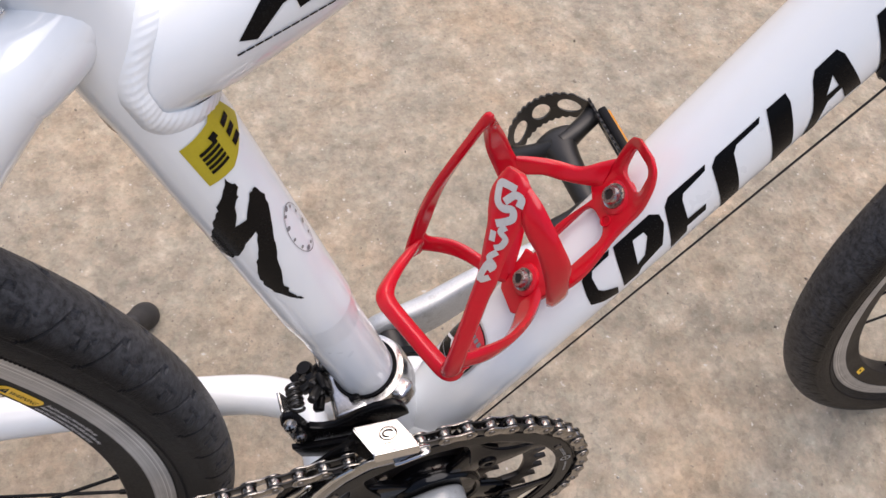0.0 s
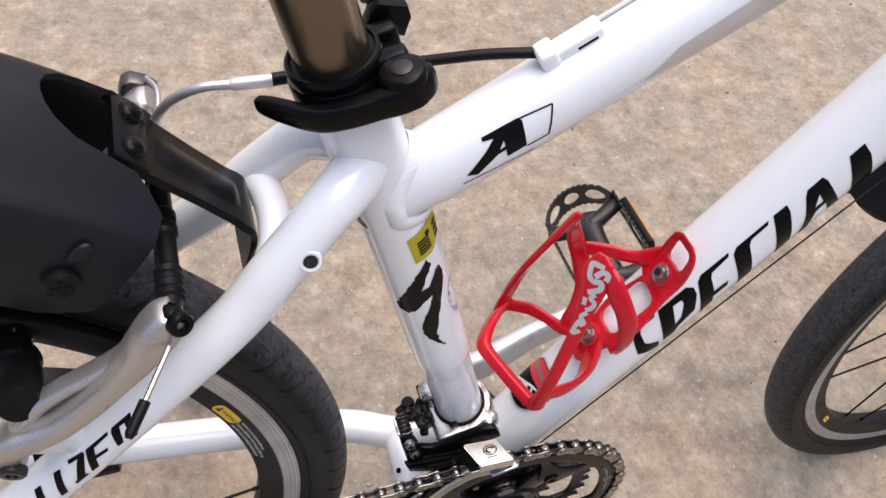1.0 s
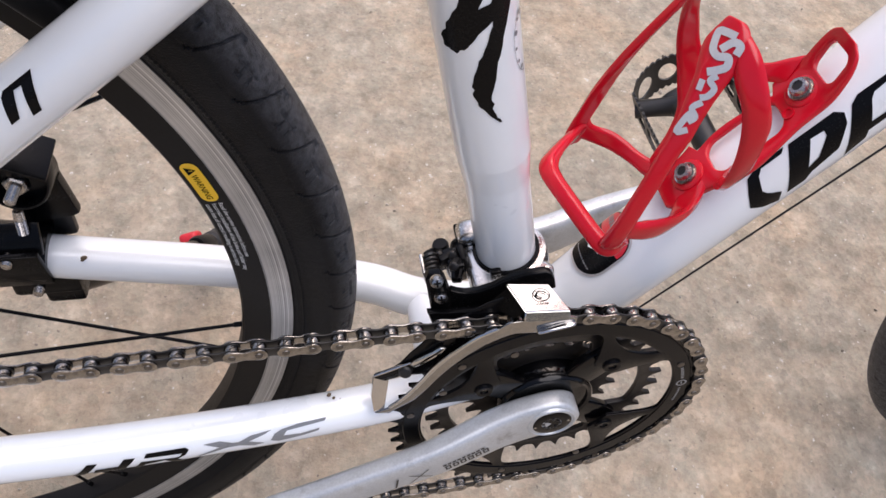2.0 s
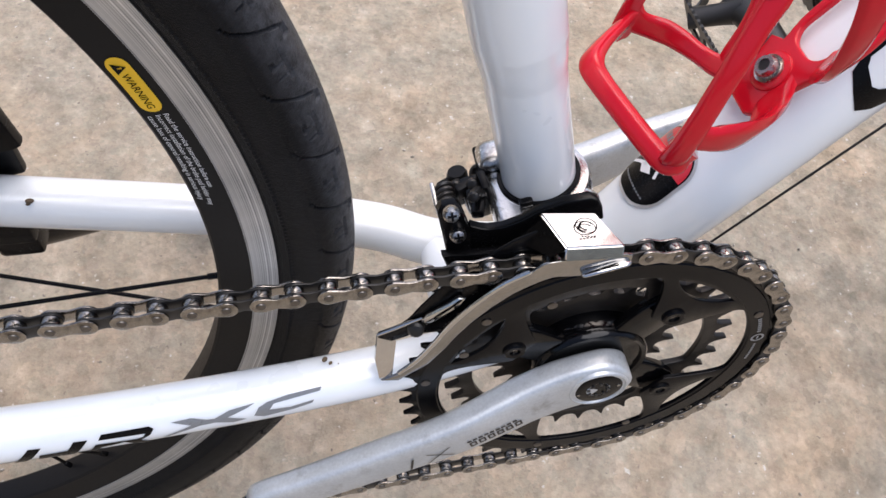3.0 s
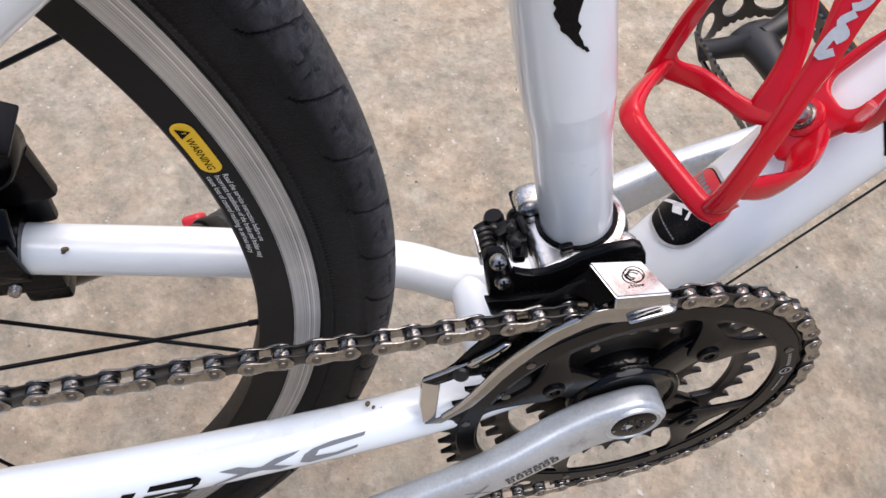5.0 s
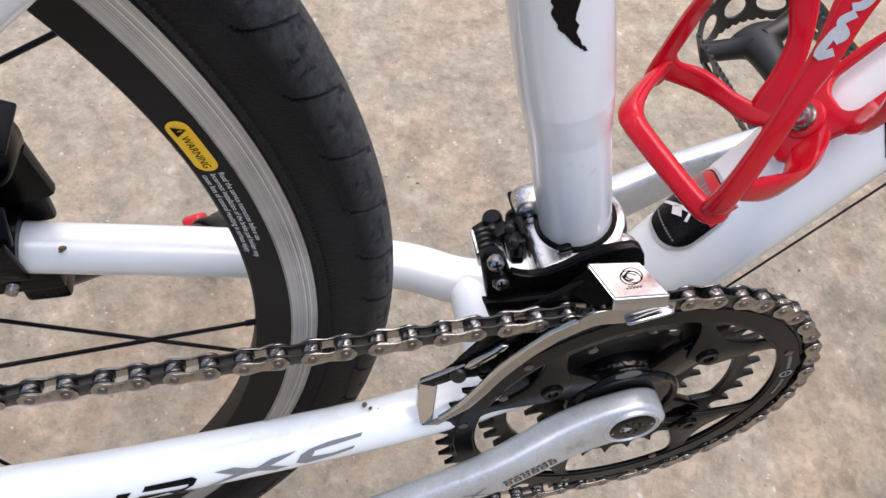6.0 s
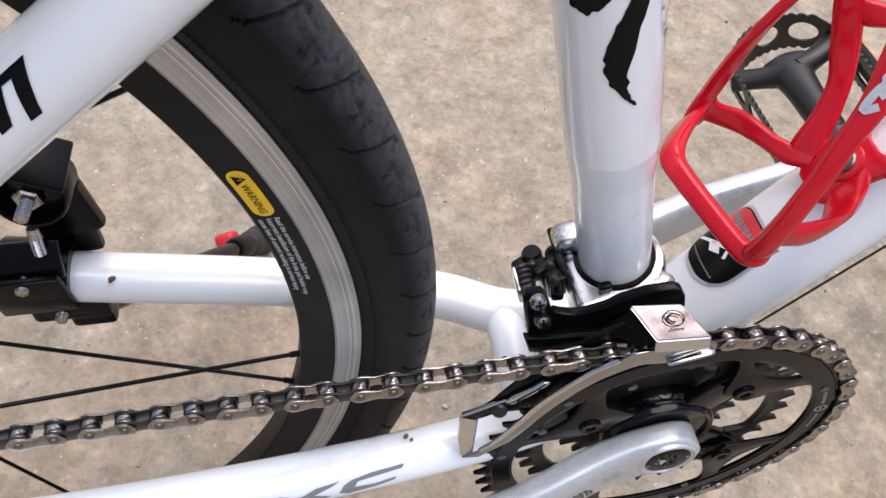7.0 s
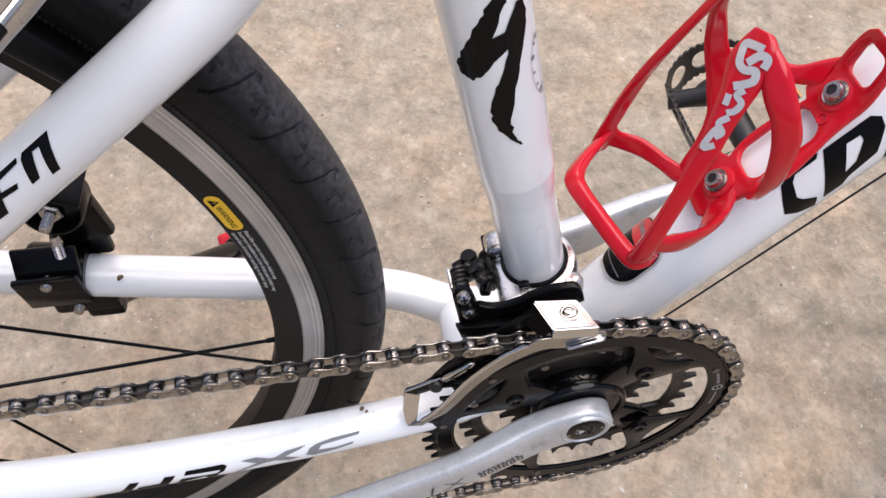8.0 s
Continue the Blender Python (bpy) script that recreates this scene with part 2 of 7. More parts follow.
STEEL = surface("oily_chain_steel", (0.35, 0.33, 0.305), 0.20, metal=1.0, vary=0.18, scale=150, fine=900, bump=0.05, dirt=(0.05, 0.042, 0.034), dirt_amount=0.40)
DARK_STEEL = surface("grimy_dark_steel", (0.010, 0.0092, 0.0088), 0.36, metal=0.0, vary=0.3, scale=180, fine=900, bump=0.1)
RING_STEEL = surface("worn_sprocket_steel", (0.020, 0.0175, 0.0155), 0.38, metal=0.3, vary=0.3, scale=120, fine=900, bump=0.08)
BOLT_STEEL = surface("stainless_bolt_steel", (0.42, 0.40, 0.38), 0.26, metal=1.0, vary=0.12, scale=150, fine=800, bump=0.03)
SILVER = surface("satin_silver_alloy", (0.50, 0.525, 0.54), 0.36, metal=0.4, coat=0.3, vary=0.16, scale=70, fine=700, bump=0.06, dirt=(0.23, 0.22, 0.21), dirt_amount=0.34)
POLISHED = surface("grimy_polished_alloy", (0.66, 0.65, 0.63), 0.24, metal=0.95, vary=0.1, scale=70, fine=700, bump=0.06, dirt=(0.16, 0.14, 0.12), dirt_amount=0.42)
BRAKE_SILVER = surface("satin_brake_alloy", (0.50, 0.485, 0.465), 0.32, metal=0.78, vary=0.08, scale=50, fine=900, bump=0.03)
POST_ALLOY = surface("bronze_grey_seatpost_alloy", (0.17, 0.135, 0.095), 0.24, metal=0.9, vary=0.12, scale=12, fine=60, bump=0.0)
RED_PLASTIC = surface("red_gloss_plastic", (0.53, 0.0050, 0.0160), 0.15, vary=0.04, scale=35, fine=300, bump=0.0, spec=0.40)
PEDAL_RUBBER = surface("scuffed_black_pedal", (0.014, 0.0135, 0.013), 0.42, vary=0.25, scale=70, fine=900, bump=0.1, dirt=(0.06, 0.054, 0.046), dirt_amount=0.25)
AMBER = surface("amber_reflector_plastic", (0.62, 0.25, 0.02), 0.2, vary=0.1, scale=80, bump=0.0)
GROUND = ground_material()
CABLE_STEEL = surface("steel_cable", (0.5, 0.49, 0.47), 0.3, metal=1.0, vary=0.15, scale=300, bump=0.0)
SLEEVE = surface("silver_cable_sleeve", (0.62, 0.61, 0.6), 0.35, metal=0.5, vary=0.1, scale=80, bump=0.02)
FOOT_RUBBER = surface("grey_rubber_foot", (0.022, 0.0215, 0.022), 0.6, vary=0.2, scale=60, bump=0.1)
RED_RUBBER = surface("red_button_plastic", (0.55, 0.02, 0.03), 0.4, vary=0.1, scale=60, bump=0.02)
GRIME = surface("dried_mud", (0.12, 0.085, 0.05), 0.9, vary=0.3, scale=300, bump=0.3)

# ---- mesh helpers ----
ORIGIN = {}


def thing(name, label, category, origin=(0, 0, 0), kind=""):
    """A top-level Empty in the bicycle's frame; its meshes are given in that frame."""
    e = new(name)
    e.matrix_world = BIKE @ Matrix.Translation(origin)
    ORIGIN[e.name] = Vector(origin)
    return tagged(e, label, category, "", kind)


def part(name, bm, material, parent, label="", smooth=35, recalc=True):
    """Links a bmesh as one mesh object under a thing or a part."""
    o = ORIGIN[parent.name]
    if recalc:
        bmesh.ops.recalc_face_normals(bm, faces=bm.faces)
    me = bpy.data.meshes.new(name)
    bm.to_mesh(me)
    bm.free()
    if o.length:
        me.transform(Matrix.Translation(-o))
    me.materials.append(material)
    if smooth:
        me.polygons.foreach_set("use_smooth", [True] * len(me.polygons))
        me.set_sharp_from_angle(angle=radians(smooth))
    ob = new(name, me)
    ob.parent = parent
    ORIGIN[ob.name] = o
    return tagged(ob, label) if label else ob


def repeat(ob, m, parent=None):
    """Another object on the same mesh, at the local pose m."""
    o = new(ob.name.split(".")[0], ob.data)
    o.parent = parent or ob.parent
    o.matrix_basis = m
    for key in ("label",):
        if key in ob:
            o[key] = ob[key]
    ORIGIN[o.name] = ORIGIN[ob.name]
    return o


def spline(points, steps=8):
    """Catmull-Rom through points of any length (place, then extra values)."""
    p = [np.array(q, float) for q in points]
    p = [2 * p[0] - p[1]] + p + [2 * p[-1] - p[-2]]
    out = []
    for i in range(1, len(p) - 2):
        for k in range(steps):
            t = k / steps
            out.append(0.5 * (2 * p[i] + (p[i + 1] - p[i - 1]) * t + (2 * p[i - 1] - 5 * p[i] + 4 * p[i + 1] - p[i + 2]) * t**2
                              + (3 * p[i] - p[i - 1] - 3 * p[i + 1] + p[i + 2]) * t**3))
    out.append(p[-2])
    return out


def loft(bm, rings, cap=True, closed=False):
    """Joins rings of equal count into a skin."""
    rows = [[bm.verts.new(v) for v in ring] for ring in rings]
    n = len(rows[0])
    pairs = list(zip(rows, rows[1:])) + ([(rows[-1], rows[0])] if closed else [])
    for a, b in pairs:
        for k in range(n):
            bm.faces.new((a[k], a[(k + 1) % n], b[(k + 1) % n], b[k]))
    if cap and not closed:
        bm.faces.new(rows[0][::-1])
        bm.faces.new(rows[-1])
    return rows


def sweep(bm, points, seg=20, cap=True, up=None, power=2.0):
    """A tube through points (x, y, z, r) or (x, y, z, half width, half height): an ellipse or, with power over 2, a rounded box."""
    pts = [np.array(q, float) for q in points]
    rings, ref = [], None
    for i, q in enumerate(pts):
        t = pts[min(i + 1, len(pts) - 1)][:3] - pts[max(i - 1, 0)][:3]
        t = t / (np.linalg.norm(t) + 1e-12)
        if up is not None:
            ref = np.array(up, float)
        elif ref is None:
            ref = np.array((0, 1.0, 0)) if abs(t[1]) < 0.9 else np.array((0, 0, 1.0))
        v = ref - t * (ref @ t)
        v /= np.linalg.norm(v)
        if up is None:
            ref = v
        u = np.cross(t, v)
        a, b = q[3], q[4] if len(q) > 4 else q[3]
        ring = []
        for k in range(seg):
            c, s = math.cos(2 * math.pi * k / seg), math.sin(2 * math.pi * k / seg)
            c, s = math.copysign(abs(c) ** (2 / power), c), math.copysign(abs(s) ** (2 / power), s)
            ring.append(q[:3] + u * a * c + v * b * s)
        rings.append(ring)
    loft(bm, rings, cap)
    return bm


def axes(direction, side=(0, 1, 0)):
    """A turn whose z axis is the direction."""
    z = Vector(direction).normalized()
    x = Vector(side).cross(z)
    if x.length < 1e-4:
        x = Vector((1, 0, 0)).cross(z)
    x.normalize()
    y = z.cross(x)
    return Matrix((x, y, z)).transposed().to_4x4()


def lathe(bm, profile, at=(0, 0, 0), along=(0, 0, 1), seg=32, closed=False, cap=True):
    """Turns (radius, height) pairs round an axis."""
    m = Matrix.Translation(at) @ axes(along)
    rings = [[m @ Vector((r * math.cos(2 * math.pi * k / seg), r * math.sin(2 * math.pi * k / seg), h)) for k in range(seg)] for r, h in profile]
    loft(bm, rings, cap, closed)
    return bm


def block(bm, size, m, bevel=0.0, segments=2):
    """A bevelled box of that size at the pose m."""
    r = bmesh.ops.create_cube(bm, size=1.0, matrix=m @ Matrix.Diagonal((*size, 1)))
    if bevel:
        edges = list({e for v in r["verts"] for e in v.link_edges})
        bmesh.ops.bevel(bm, geom=edges, offset=bevel, segments=segments, affect="EDGES", profile=0.5)
    return bm


def flat(polys, holes=()):
    """Polygons in the plane, with holes, as a filled bmesh."""
    bm = bmesh.new()
    for poly in polys:
        mine = bmesh.new()
        edges = []
        for loop in [poly] + [h for h in holes if inside(h[0], poly)]:
            vs = [mine.verts.new((x, y, 0)) for x, y in loop]
            edges += [mine.edges.new((vs[i - 1], vs[i])) for i in range(len(vs))]
        bmesh.ops.triangle_fill(mine, edges=edges, use_beauty=True, use_dissolve=False)
        me = bpy.data.meshes.new("scratch")
        mine.to_mesh(me)
        mine.free()
        bm.from_mesh(me)
        bpy.data.meshes.remove(me)
    bmesh.ops.recalc_face_normals(bm, faces=bm.faces)
    if bm.faces and sum(f.normal.z for f in bm.faces) < 0:
        bmesh.ops.reverse_faces(bm, faces=bm.faces)
    return bm


def inside(p, poly):
    x, y = p
    odd = False
    for (x0, y0), (x1, y1) in zip(poly, poly[1:] + poly[:1]):
        if (y0 > y) != (y1 > y) and x < (x1 - x0) * (y - y0) / (y1 - y0) + x0:
            odd = not odd
    return odd


def plate(polys, thick, m, holes=(), bevel=0.0):
    """A flat plate with holes, from z = 0 to thick, at the pose m."""
    bm = flat(polys, holes)
    r = bmesh.ops.extrude_face_region(bm, geom=bm.faces[:])
    bmesh.ops.translate(bm, verts=[v for v in r["geom"] if isinstance(v, bmesh.types.BMVert)], vec=(0, 0, thick))
    bmesh.ops.recalc_face_normals(bm, faces=bm.faces)
    if bevel:
        edges = [e for e in bm.edges if len(e.link_faces) == 2 and e.calc_face_angle(0) > 1.0 and abs(e.verts[0].co.z - e.verts[1].co.z) < 1e-6]
        bmesh.ops.bevel(bm, geom=edges, offset=bevel, segments=2, affect="EDGES", profile=0.5)
    bm.transform(m)
    return bm


def mapped(bm, place, step=0.002, axis=1):
    """Cuts a flat bmesh into strips across an axis, then lays each vertex by place(u, v)."""
    vals = [v.co[axis] for v in bm.verts]
    k = math.floor(min(vals) / step) + 1
    while k * step < max(vals):
        no = Vector((0, 0, 0))
        no[axis] = 1
        bmesh.ops.bisect_plane(bm, geom=bm.verts[:] + bm.edges[:] + bm.faces[:], plane_co=no * (k * step), plane_no=no)
        k += 1
    for v in bm.verts:
        v.co = place(v.co.x, v.co.y)
    return bm


def lettering(text, size, shear=0.0):
    """Built-in font as a flat bmesh, from the origin along x."""
    cu = bpy.data.curves.new("lettering", "FONT")
    cu.body, cu.size, cu.shear, cu.resolution_u = text, size, shear, 3
    ob = bpy.data.objects.new("lettering", cu)
    scene.collection.objects.link(ob)
    dg = bpy.context.evaluated_depsgraph_get()
    me = bpy.data.meshes.new_from_object(ob.evaluated_get(dg))
    bm = bmesh.new()
    bm.from_mesh(me)
    bpy.data.objects.remove(ob)
    bpy.data.curves.remove(cu)
    bpy.data.meshes.remove(me)
    return bm


def shift(bm, dx, dy, k=1.0, kx=None):
    for v in bm.verts:
        v.co.x, v.co.y = v.co.x * (kx or k) + dx, v.co.y * k + dy
    return bm


def rounded(x0, y0, x1, y1, r, n=5):
    out = []
    for cx, cy, a0 in ((x1 - r, y1 - r, 0), (x0 + r, y1 - r, 90), (x0 + r, y0 + r, 180), (x1 - r, y0 + r, 270)):
        out += [(cx + r * math.cos(radians(a0 + 90 * k / n)), cy + r * math.sin(radians(a0 + 90 * k / n))) for k in range(n + 1)]
    return out


def disc(cx, cy, r, n=20):
    return [(cx + r * math.cos(2 * math.pi * k / n), cy + r * math.sin(2 * math.pi * k / n)) for k in range(n)]


def blended(polys_a, bm_b):
    me = bpy.data.meshes.new("scratch")
    bm_b.to_mesh(me)
    bm_b.free()
    polys_a.from_mesh(me)
    bpy.data.meshes.remove(me)
    return polys_a


def on_tube(p, d, r, lift=0.0003):
    """Lays (along, round) on a tube's skin; round starts at the bicycle's right side and grows upwards."""
    p, d = Vector(p), Vector(d).normalized()
    up = d.cross(Vector((0, 1, 0)))
    if up.z < 0:
        up = -up
    side = Vector((0, -1, 0))
    side = (side - d * side.dot(d)).normalized()
    up = up - d * up.dot(d)
    up = (up - side * up.dot(side)).normalized()

    def place(u, v):
        a = v / r
        return p + d * u + (side * math.cos(a) + up * math.sin(a)) * (r + lift)
    return place


def on_bent(points, r, lift=0.0003):
    """The same on the skin of a bent tube, along from its first point."""
    way = [Vector(q[:3]) for q in points]
    run = [0.0]
    for q0, q1 in zip(way, way[1:]):
        run.append(run[-1] + (q1 - q0).length)

    def place(u, v):
        i = max(k for k in range(len(run) - 1) if k == 0 or run[k] <= u)
        d = (way[i + 1] - way[i]).normalized()
        return on_tube(way[i] + d * (u - run[i]), d, r, lift)(0.0, v)
    return place


def socket_bolt(parent, at, along, r=0.0045, h=0.005, washer=0.0, label="stainless socket bolt", name="bolt"):
    """A domed bolt head with a hexagonal socket."""
    bm = bmesh.new()
    prof = [(r * 0.55, 0.0), (r, 0.0), (r, h * 0.6), (r * 0.85, h), (r * 0.55, h), (r * 0.5, h * 0.35)]
    if washer:
        prof = [(washer, -0.001), (washer, 0.0006)] + prof[1:]
        prof = [(r * 0.5, -0.001)] + prof
    lathe(bm, prof, at, along, 24)
    o = part(name, bm, BOLT_STEEL, parent, label)
    bm = bmesh.new()
    lathe(bm, [(0.0001, h * 0.80), (r * 0.62, h * 0.80), (r * 0.62, h * 0.85)], at, along, 6)
    part("socket", bm, DARK_STEEL, parent, "dark hexagon socket")
    return o


def cross_screw(parent, at, along, r=0.004, h=0.002, material=None, label="cross-head screw"):
    bm = bmesh.new()
    lathe(bm, [(r * 0.2, -0.001), (r, -0.001), (r, h * 0.3), (r * 0.75, h * 0.85), (r * 0.2, h)], at, along, 24)
    o = part("screw", bm, material or BOLT_STEEL, parent, label)
    bm = bmesh.new()
    m = Matrix.Translation(at) @ axes(along) @ Matrix.Translation((0, 0, h))
    block(bm, (r * 1.1, r * 0.28, 0.0006), m, 0)
    block(bm, (r * 0.28, r * 1.1, 0.0007), m, 0)
    part("recess", bm, INK, parent, "dark cross recess")
    return o

# ---- ground ----
def build_ground():
    bm = bmesh.new()
    # One sheet: fine near the bicycle, coarse out to the horizon.
    near = [-1.6 + 0.05 * k for k in range(65)]
    lines = [-900, -200, -50, -15, -6, -3] + near + [3, 6, 15, 50, 200, 900]
    rows = []
    for y in lines:
        row = []
        for x in lines:
            z = 0.0
            if abs(x) < 1.6 and abs(y) < 1.6:
                z = 0.0022 * (noise.noise((x * 3.1, y * 3.1, 0.4)) + 0.6 * noise.noise((x * 9, y * 9, 2.0)))
            row.append(bm.verts.new((x, y, z)))
        rows.append(row)
    for a, b in zip(rows, rows[1:]):
        for k in range(len(a) - 1):
            bm.faces.new((a[k], a[k + 1], b[k + 1], b[k]))
    me = bpy.data.meshes.new("ground")
    bm.to_mesh(me)
    bm.free()
    me.materials.append(GROUND)
    me.polygons.foreach_set("use_smooth", [True] * len(me.polygons))
    tagged(new("ground", me), "pale worn sandy concrete ground with small stones", "ground", kind="structure")


build_ground()

# ---- the bicycle: frame ----
bike = thing("bicycle", "white aluminium hybrid bicycle leaning on its kickstand", "bicycle")
ST_P, ST_D = Vector((-0.0102, 0, 0)), Vector((-0.2926, 0, 0.9562))
ST_N = Vector((0.9562, 0, 0.2926))
DT_P, DT_D = Vector((0.003, 0, 0)), Vector((0.5588, 0.0247, 0.8290)).normalized()
CAGE_D = Vector((0.559, 0, 0.829))
TT_P, TT_D = Vector((-0.0480, 0, 0.3309)), Vector((0.848, 0.030, 0.530)).normalized()
RSS = [(-0.112, -0.0055, 0.3260), (-0.132, -0.0230, 0.3168), (-0.157, -0.032, 0.291), (-0.178, -0.037, 0.266), (-0.205, -0.043, 0.2425), (-0.248, -0.0515, 0.208),
       (-0.30, -0.0575, 0.162), (-0.36, -0.0625, 0.106), (-0.425, -0.066, 0.044)]
RCS = [(-0.012, -0.024, -0.004), (-0.045, -0.034, -0.006), (-0.104, -0.0455, -0.006), (-0.185, -0.0545, -0.0065), (-0.262, -0.060, -0.0070), (-0.33, -0.063, -0.004), (-0.39, -0.065, 0.012), (-0.425, -0.066, 0.033)]
LCS = [(-0.012, 0.022, -0.006), (-0.064, 0.031, -0.010), (-0.104, 0.0455, -0.008), (-0.185, 0.0555, -0.0015), (-0.287, 0.062, 0.0068), (-0.35, 0.064, 0.016), (-0.425, 0.066, 0.033)]


def build_frame():
    bm = bmesh.new()
    prof = [(0.0, 0.0164), (0.06, 0.0164), (0.132, 0.0166), (0.142, 0.0168), (0.156, 0.0179), (0.17, 0.0181), (0.285, 0.0181), (0.312, 0.0182), (0.35, 0.0182), (0.374, 0.0181), (0.384, 0.0180)]
    pts = spline([(*(ST_P + ST_D * s - ST_N * (0.0035 * max(0.0, min(1.0, (s - 0.275) / 0.10)))), r) for s, r in prof], 3)
    sweep(bm, pts, 40)
    seat = part("seat_tube", bm, WHITE, bike, "white swaged aluminium seat tube")
    bm = bmesh.new()
    lo, hi = -0.062, 0.52
    sweep(bm, [(*(TT_P + TT_D * u), r) for u, r in ((lo, 0.0168), (-0.050, 0.0176), (-0.038, 0.0190), (0.0, 0.0190), (0.25, 0.0190), (hi, 0.0190))], 40)
    top = part("top_tube", bm, WHITE, bike)
    bm = bmesh.new()
    sweep(bm, [(*(DT_P + DT_D * (0.7 * k / 14)), 0.0243 - 0.0022 * max(0, 1 - k / 1.5), 0.0243 - 0.001 * max(0, 1 - k / 1.5)) for k in range(15)], 48)
    down = part("down_tube", bm, WHITE, bike)
    bm = bmesh.new()
    lathe(bm, [(0.012, -0.036), (0.0195, -0.036), (0.0215, -0.0345), (0.0215, 0.0345), (0.0195, 0.036), (0.012, 0.036)], (-0.0014, 0, -0.0070), (0, 1, 0), 40)
    part("bottom_bracket_shell", bm, WHITE, bike)
    for s in (-1, 1):
        bm = bmesh.new()
        lathe(bm, [(0.012, 0.0), (0.0245, 0.0), (0.0250, 0.001), (0.0235, 0.0065), (0.012, 0.0065)], (-0.0014, 0.0361 * s, -0.0090), (0, s, 0), 36)
        part("bearing_cup", bm, BLACK_STEEL, bike, "black bearing cup")
    bm = bmesh.new()
    sweep(bm, spline([(*p, 0.0118) for i, p in enumerate(RSS)], 8), 28)
    rss = part("seatstay", bm, WHITE, bike)
    bm = bmesh.new()
    sweep(bm, spline([(p[0], -p[1], p[2], 0.0118) for p in RSS], 8), 28)
    lss = part("seatstay", bm, WHITE, bike)
    bm = bmesh.new()
    sweep(bm, spline([(*p, 0.0105 if i < 2 else 0.0112, 0.0120) for i, p in enumerate(RCS)], 8), 28)
    rcs = part("chainstay", bm, WHITE, bike)
    bm = bmesh.new()
    sweep(bm, spline([(*p, 0.0132) for p in LCS], 8), 28)
    lcs = part("chainstay", bm, WHITE, bike)
    # bridge behind the bottom bracket, between the chainstays
    bm = bmesh.new()
    sweep(bm, [(-0.0655, 0.034 - 0.066 * k / 6, -0.009 + 0.002 * k / 6, 0.0105) for k in range(7)], 24)
    bridge = part("chainstay_bridge", bm, WHITE, bike)
    bm = bmesh.new()
    lathe(bm, [(0.0001, 0.0), (0.0022, 0.0)], (-0.0735, -0.006, 0.0005), (-0.6, -0.1, 0.75), 16)
    part("drain_hole", bm, INK, bridge, "dark drain hole")
    # brake bridge between the seatstays
    bm = bmesh.new()
    sweep(bm, spline([(-0.163, 0.033, 0.284, 0.0095), (-0.1580, 0.024, 0.288, 0.0086), (-0.1555, 0, 0.2900, 0.0082), (-0.1580, -0.020, 0.288, 0.0086), (-0.163, -0.033, 0.284, 0.0095)], 6), 20)
    part("brake_bridge", bm, WHITE, bike)
    # threaded eyelet in the stay
    bm = bmesh.new()
    lathe(bm, [(0.0034, -0.004), (0.0052, -0.006), (0.0052, -0.0004), (0.0048, 0.0003), (0.0037, 0.0003), (0.0034, -0.0006)], (-0.1465, -0.0420, 0.3010), (-0.1, -0.92, 0.35), 24)
    eye = part("eyelet", bm, WHITE, rss, "white threaded eyelet")
    bm = bmesh.new()
    lathe(bm, [(0.0001, 0.0002), (0.0032, 0.0001)], (-0.1465, -0.0420, 0.3010), (-0.1, -0.92, 0.35), 20)
    part("hole", bm, DARK_STEEL, rss, "dark threaded hole")
    # unseen front end, kept plain
    bm = bmesh.new()
    sweep(bm, [(0.452, 0.016, 0.560, 0.021), (0.405, 0.016, 0.690, 0.021)], 28)
    part("head_tube", bm, WHITE, bike)
    for s in (-1, 1):
        bm = bmesh.new()
        sweep(bm, spline([(0.462, 0.016, 0.545, 0.017), (0.470, 0.05 * s + 0.012, 0.525, 0.016), (0.53, 0.062 * s + 0.014, 0.36, 0.016), (0.60, 0.062 * s + 0.026, 0.12, 0.015), (0.632, 0.060 * s + 0.028, 0.021, 0.011)], 6), 20)
        part("fork_blade", bm, BLACK_STEEL, bike)
    # dropouts
    for s in (-1, 1):
        bm = plate([[(-0.40, 0.062), (-0.445, 0.058), (-0.452, 0.022), (-0.43, 0.016), (-0.398, 0.026)]], 0.006, Matrix.Translation((0, -0.063 + 0.003 if s < 0 else 0.066, 0)) @ pose(0, 0, 0, 90), bevel=0.001)
        part("dropout", bm, WHITE, bike)
    return seat, top, down, rss, lss, rcs, lcs


SEAT, TOP, DOWN, STAY, LEFT_STAY, CSTAY, LSTAY = build_frame()


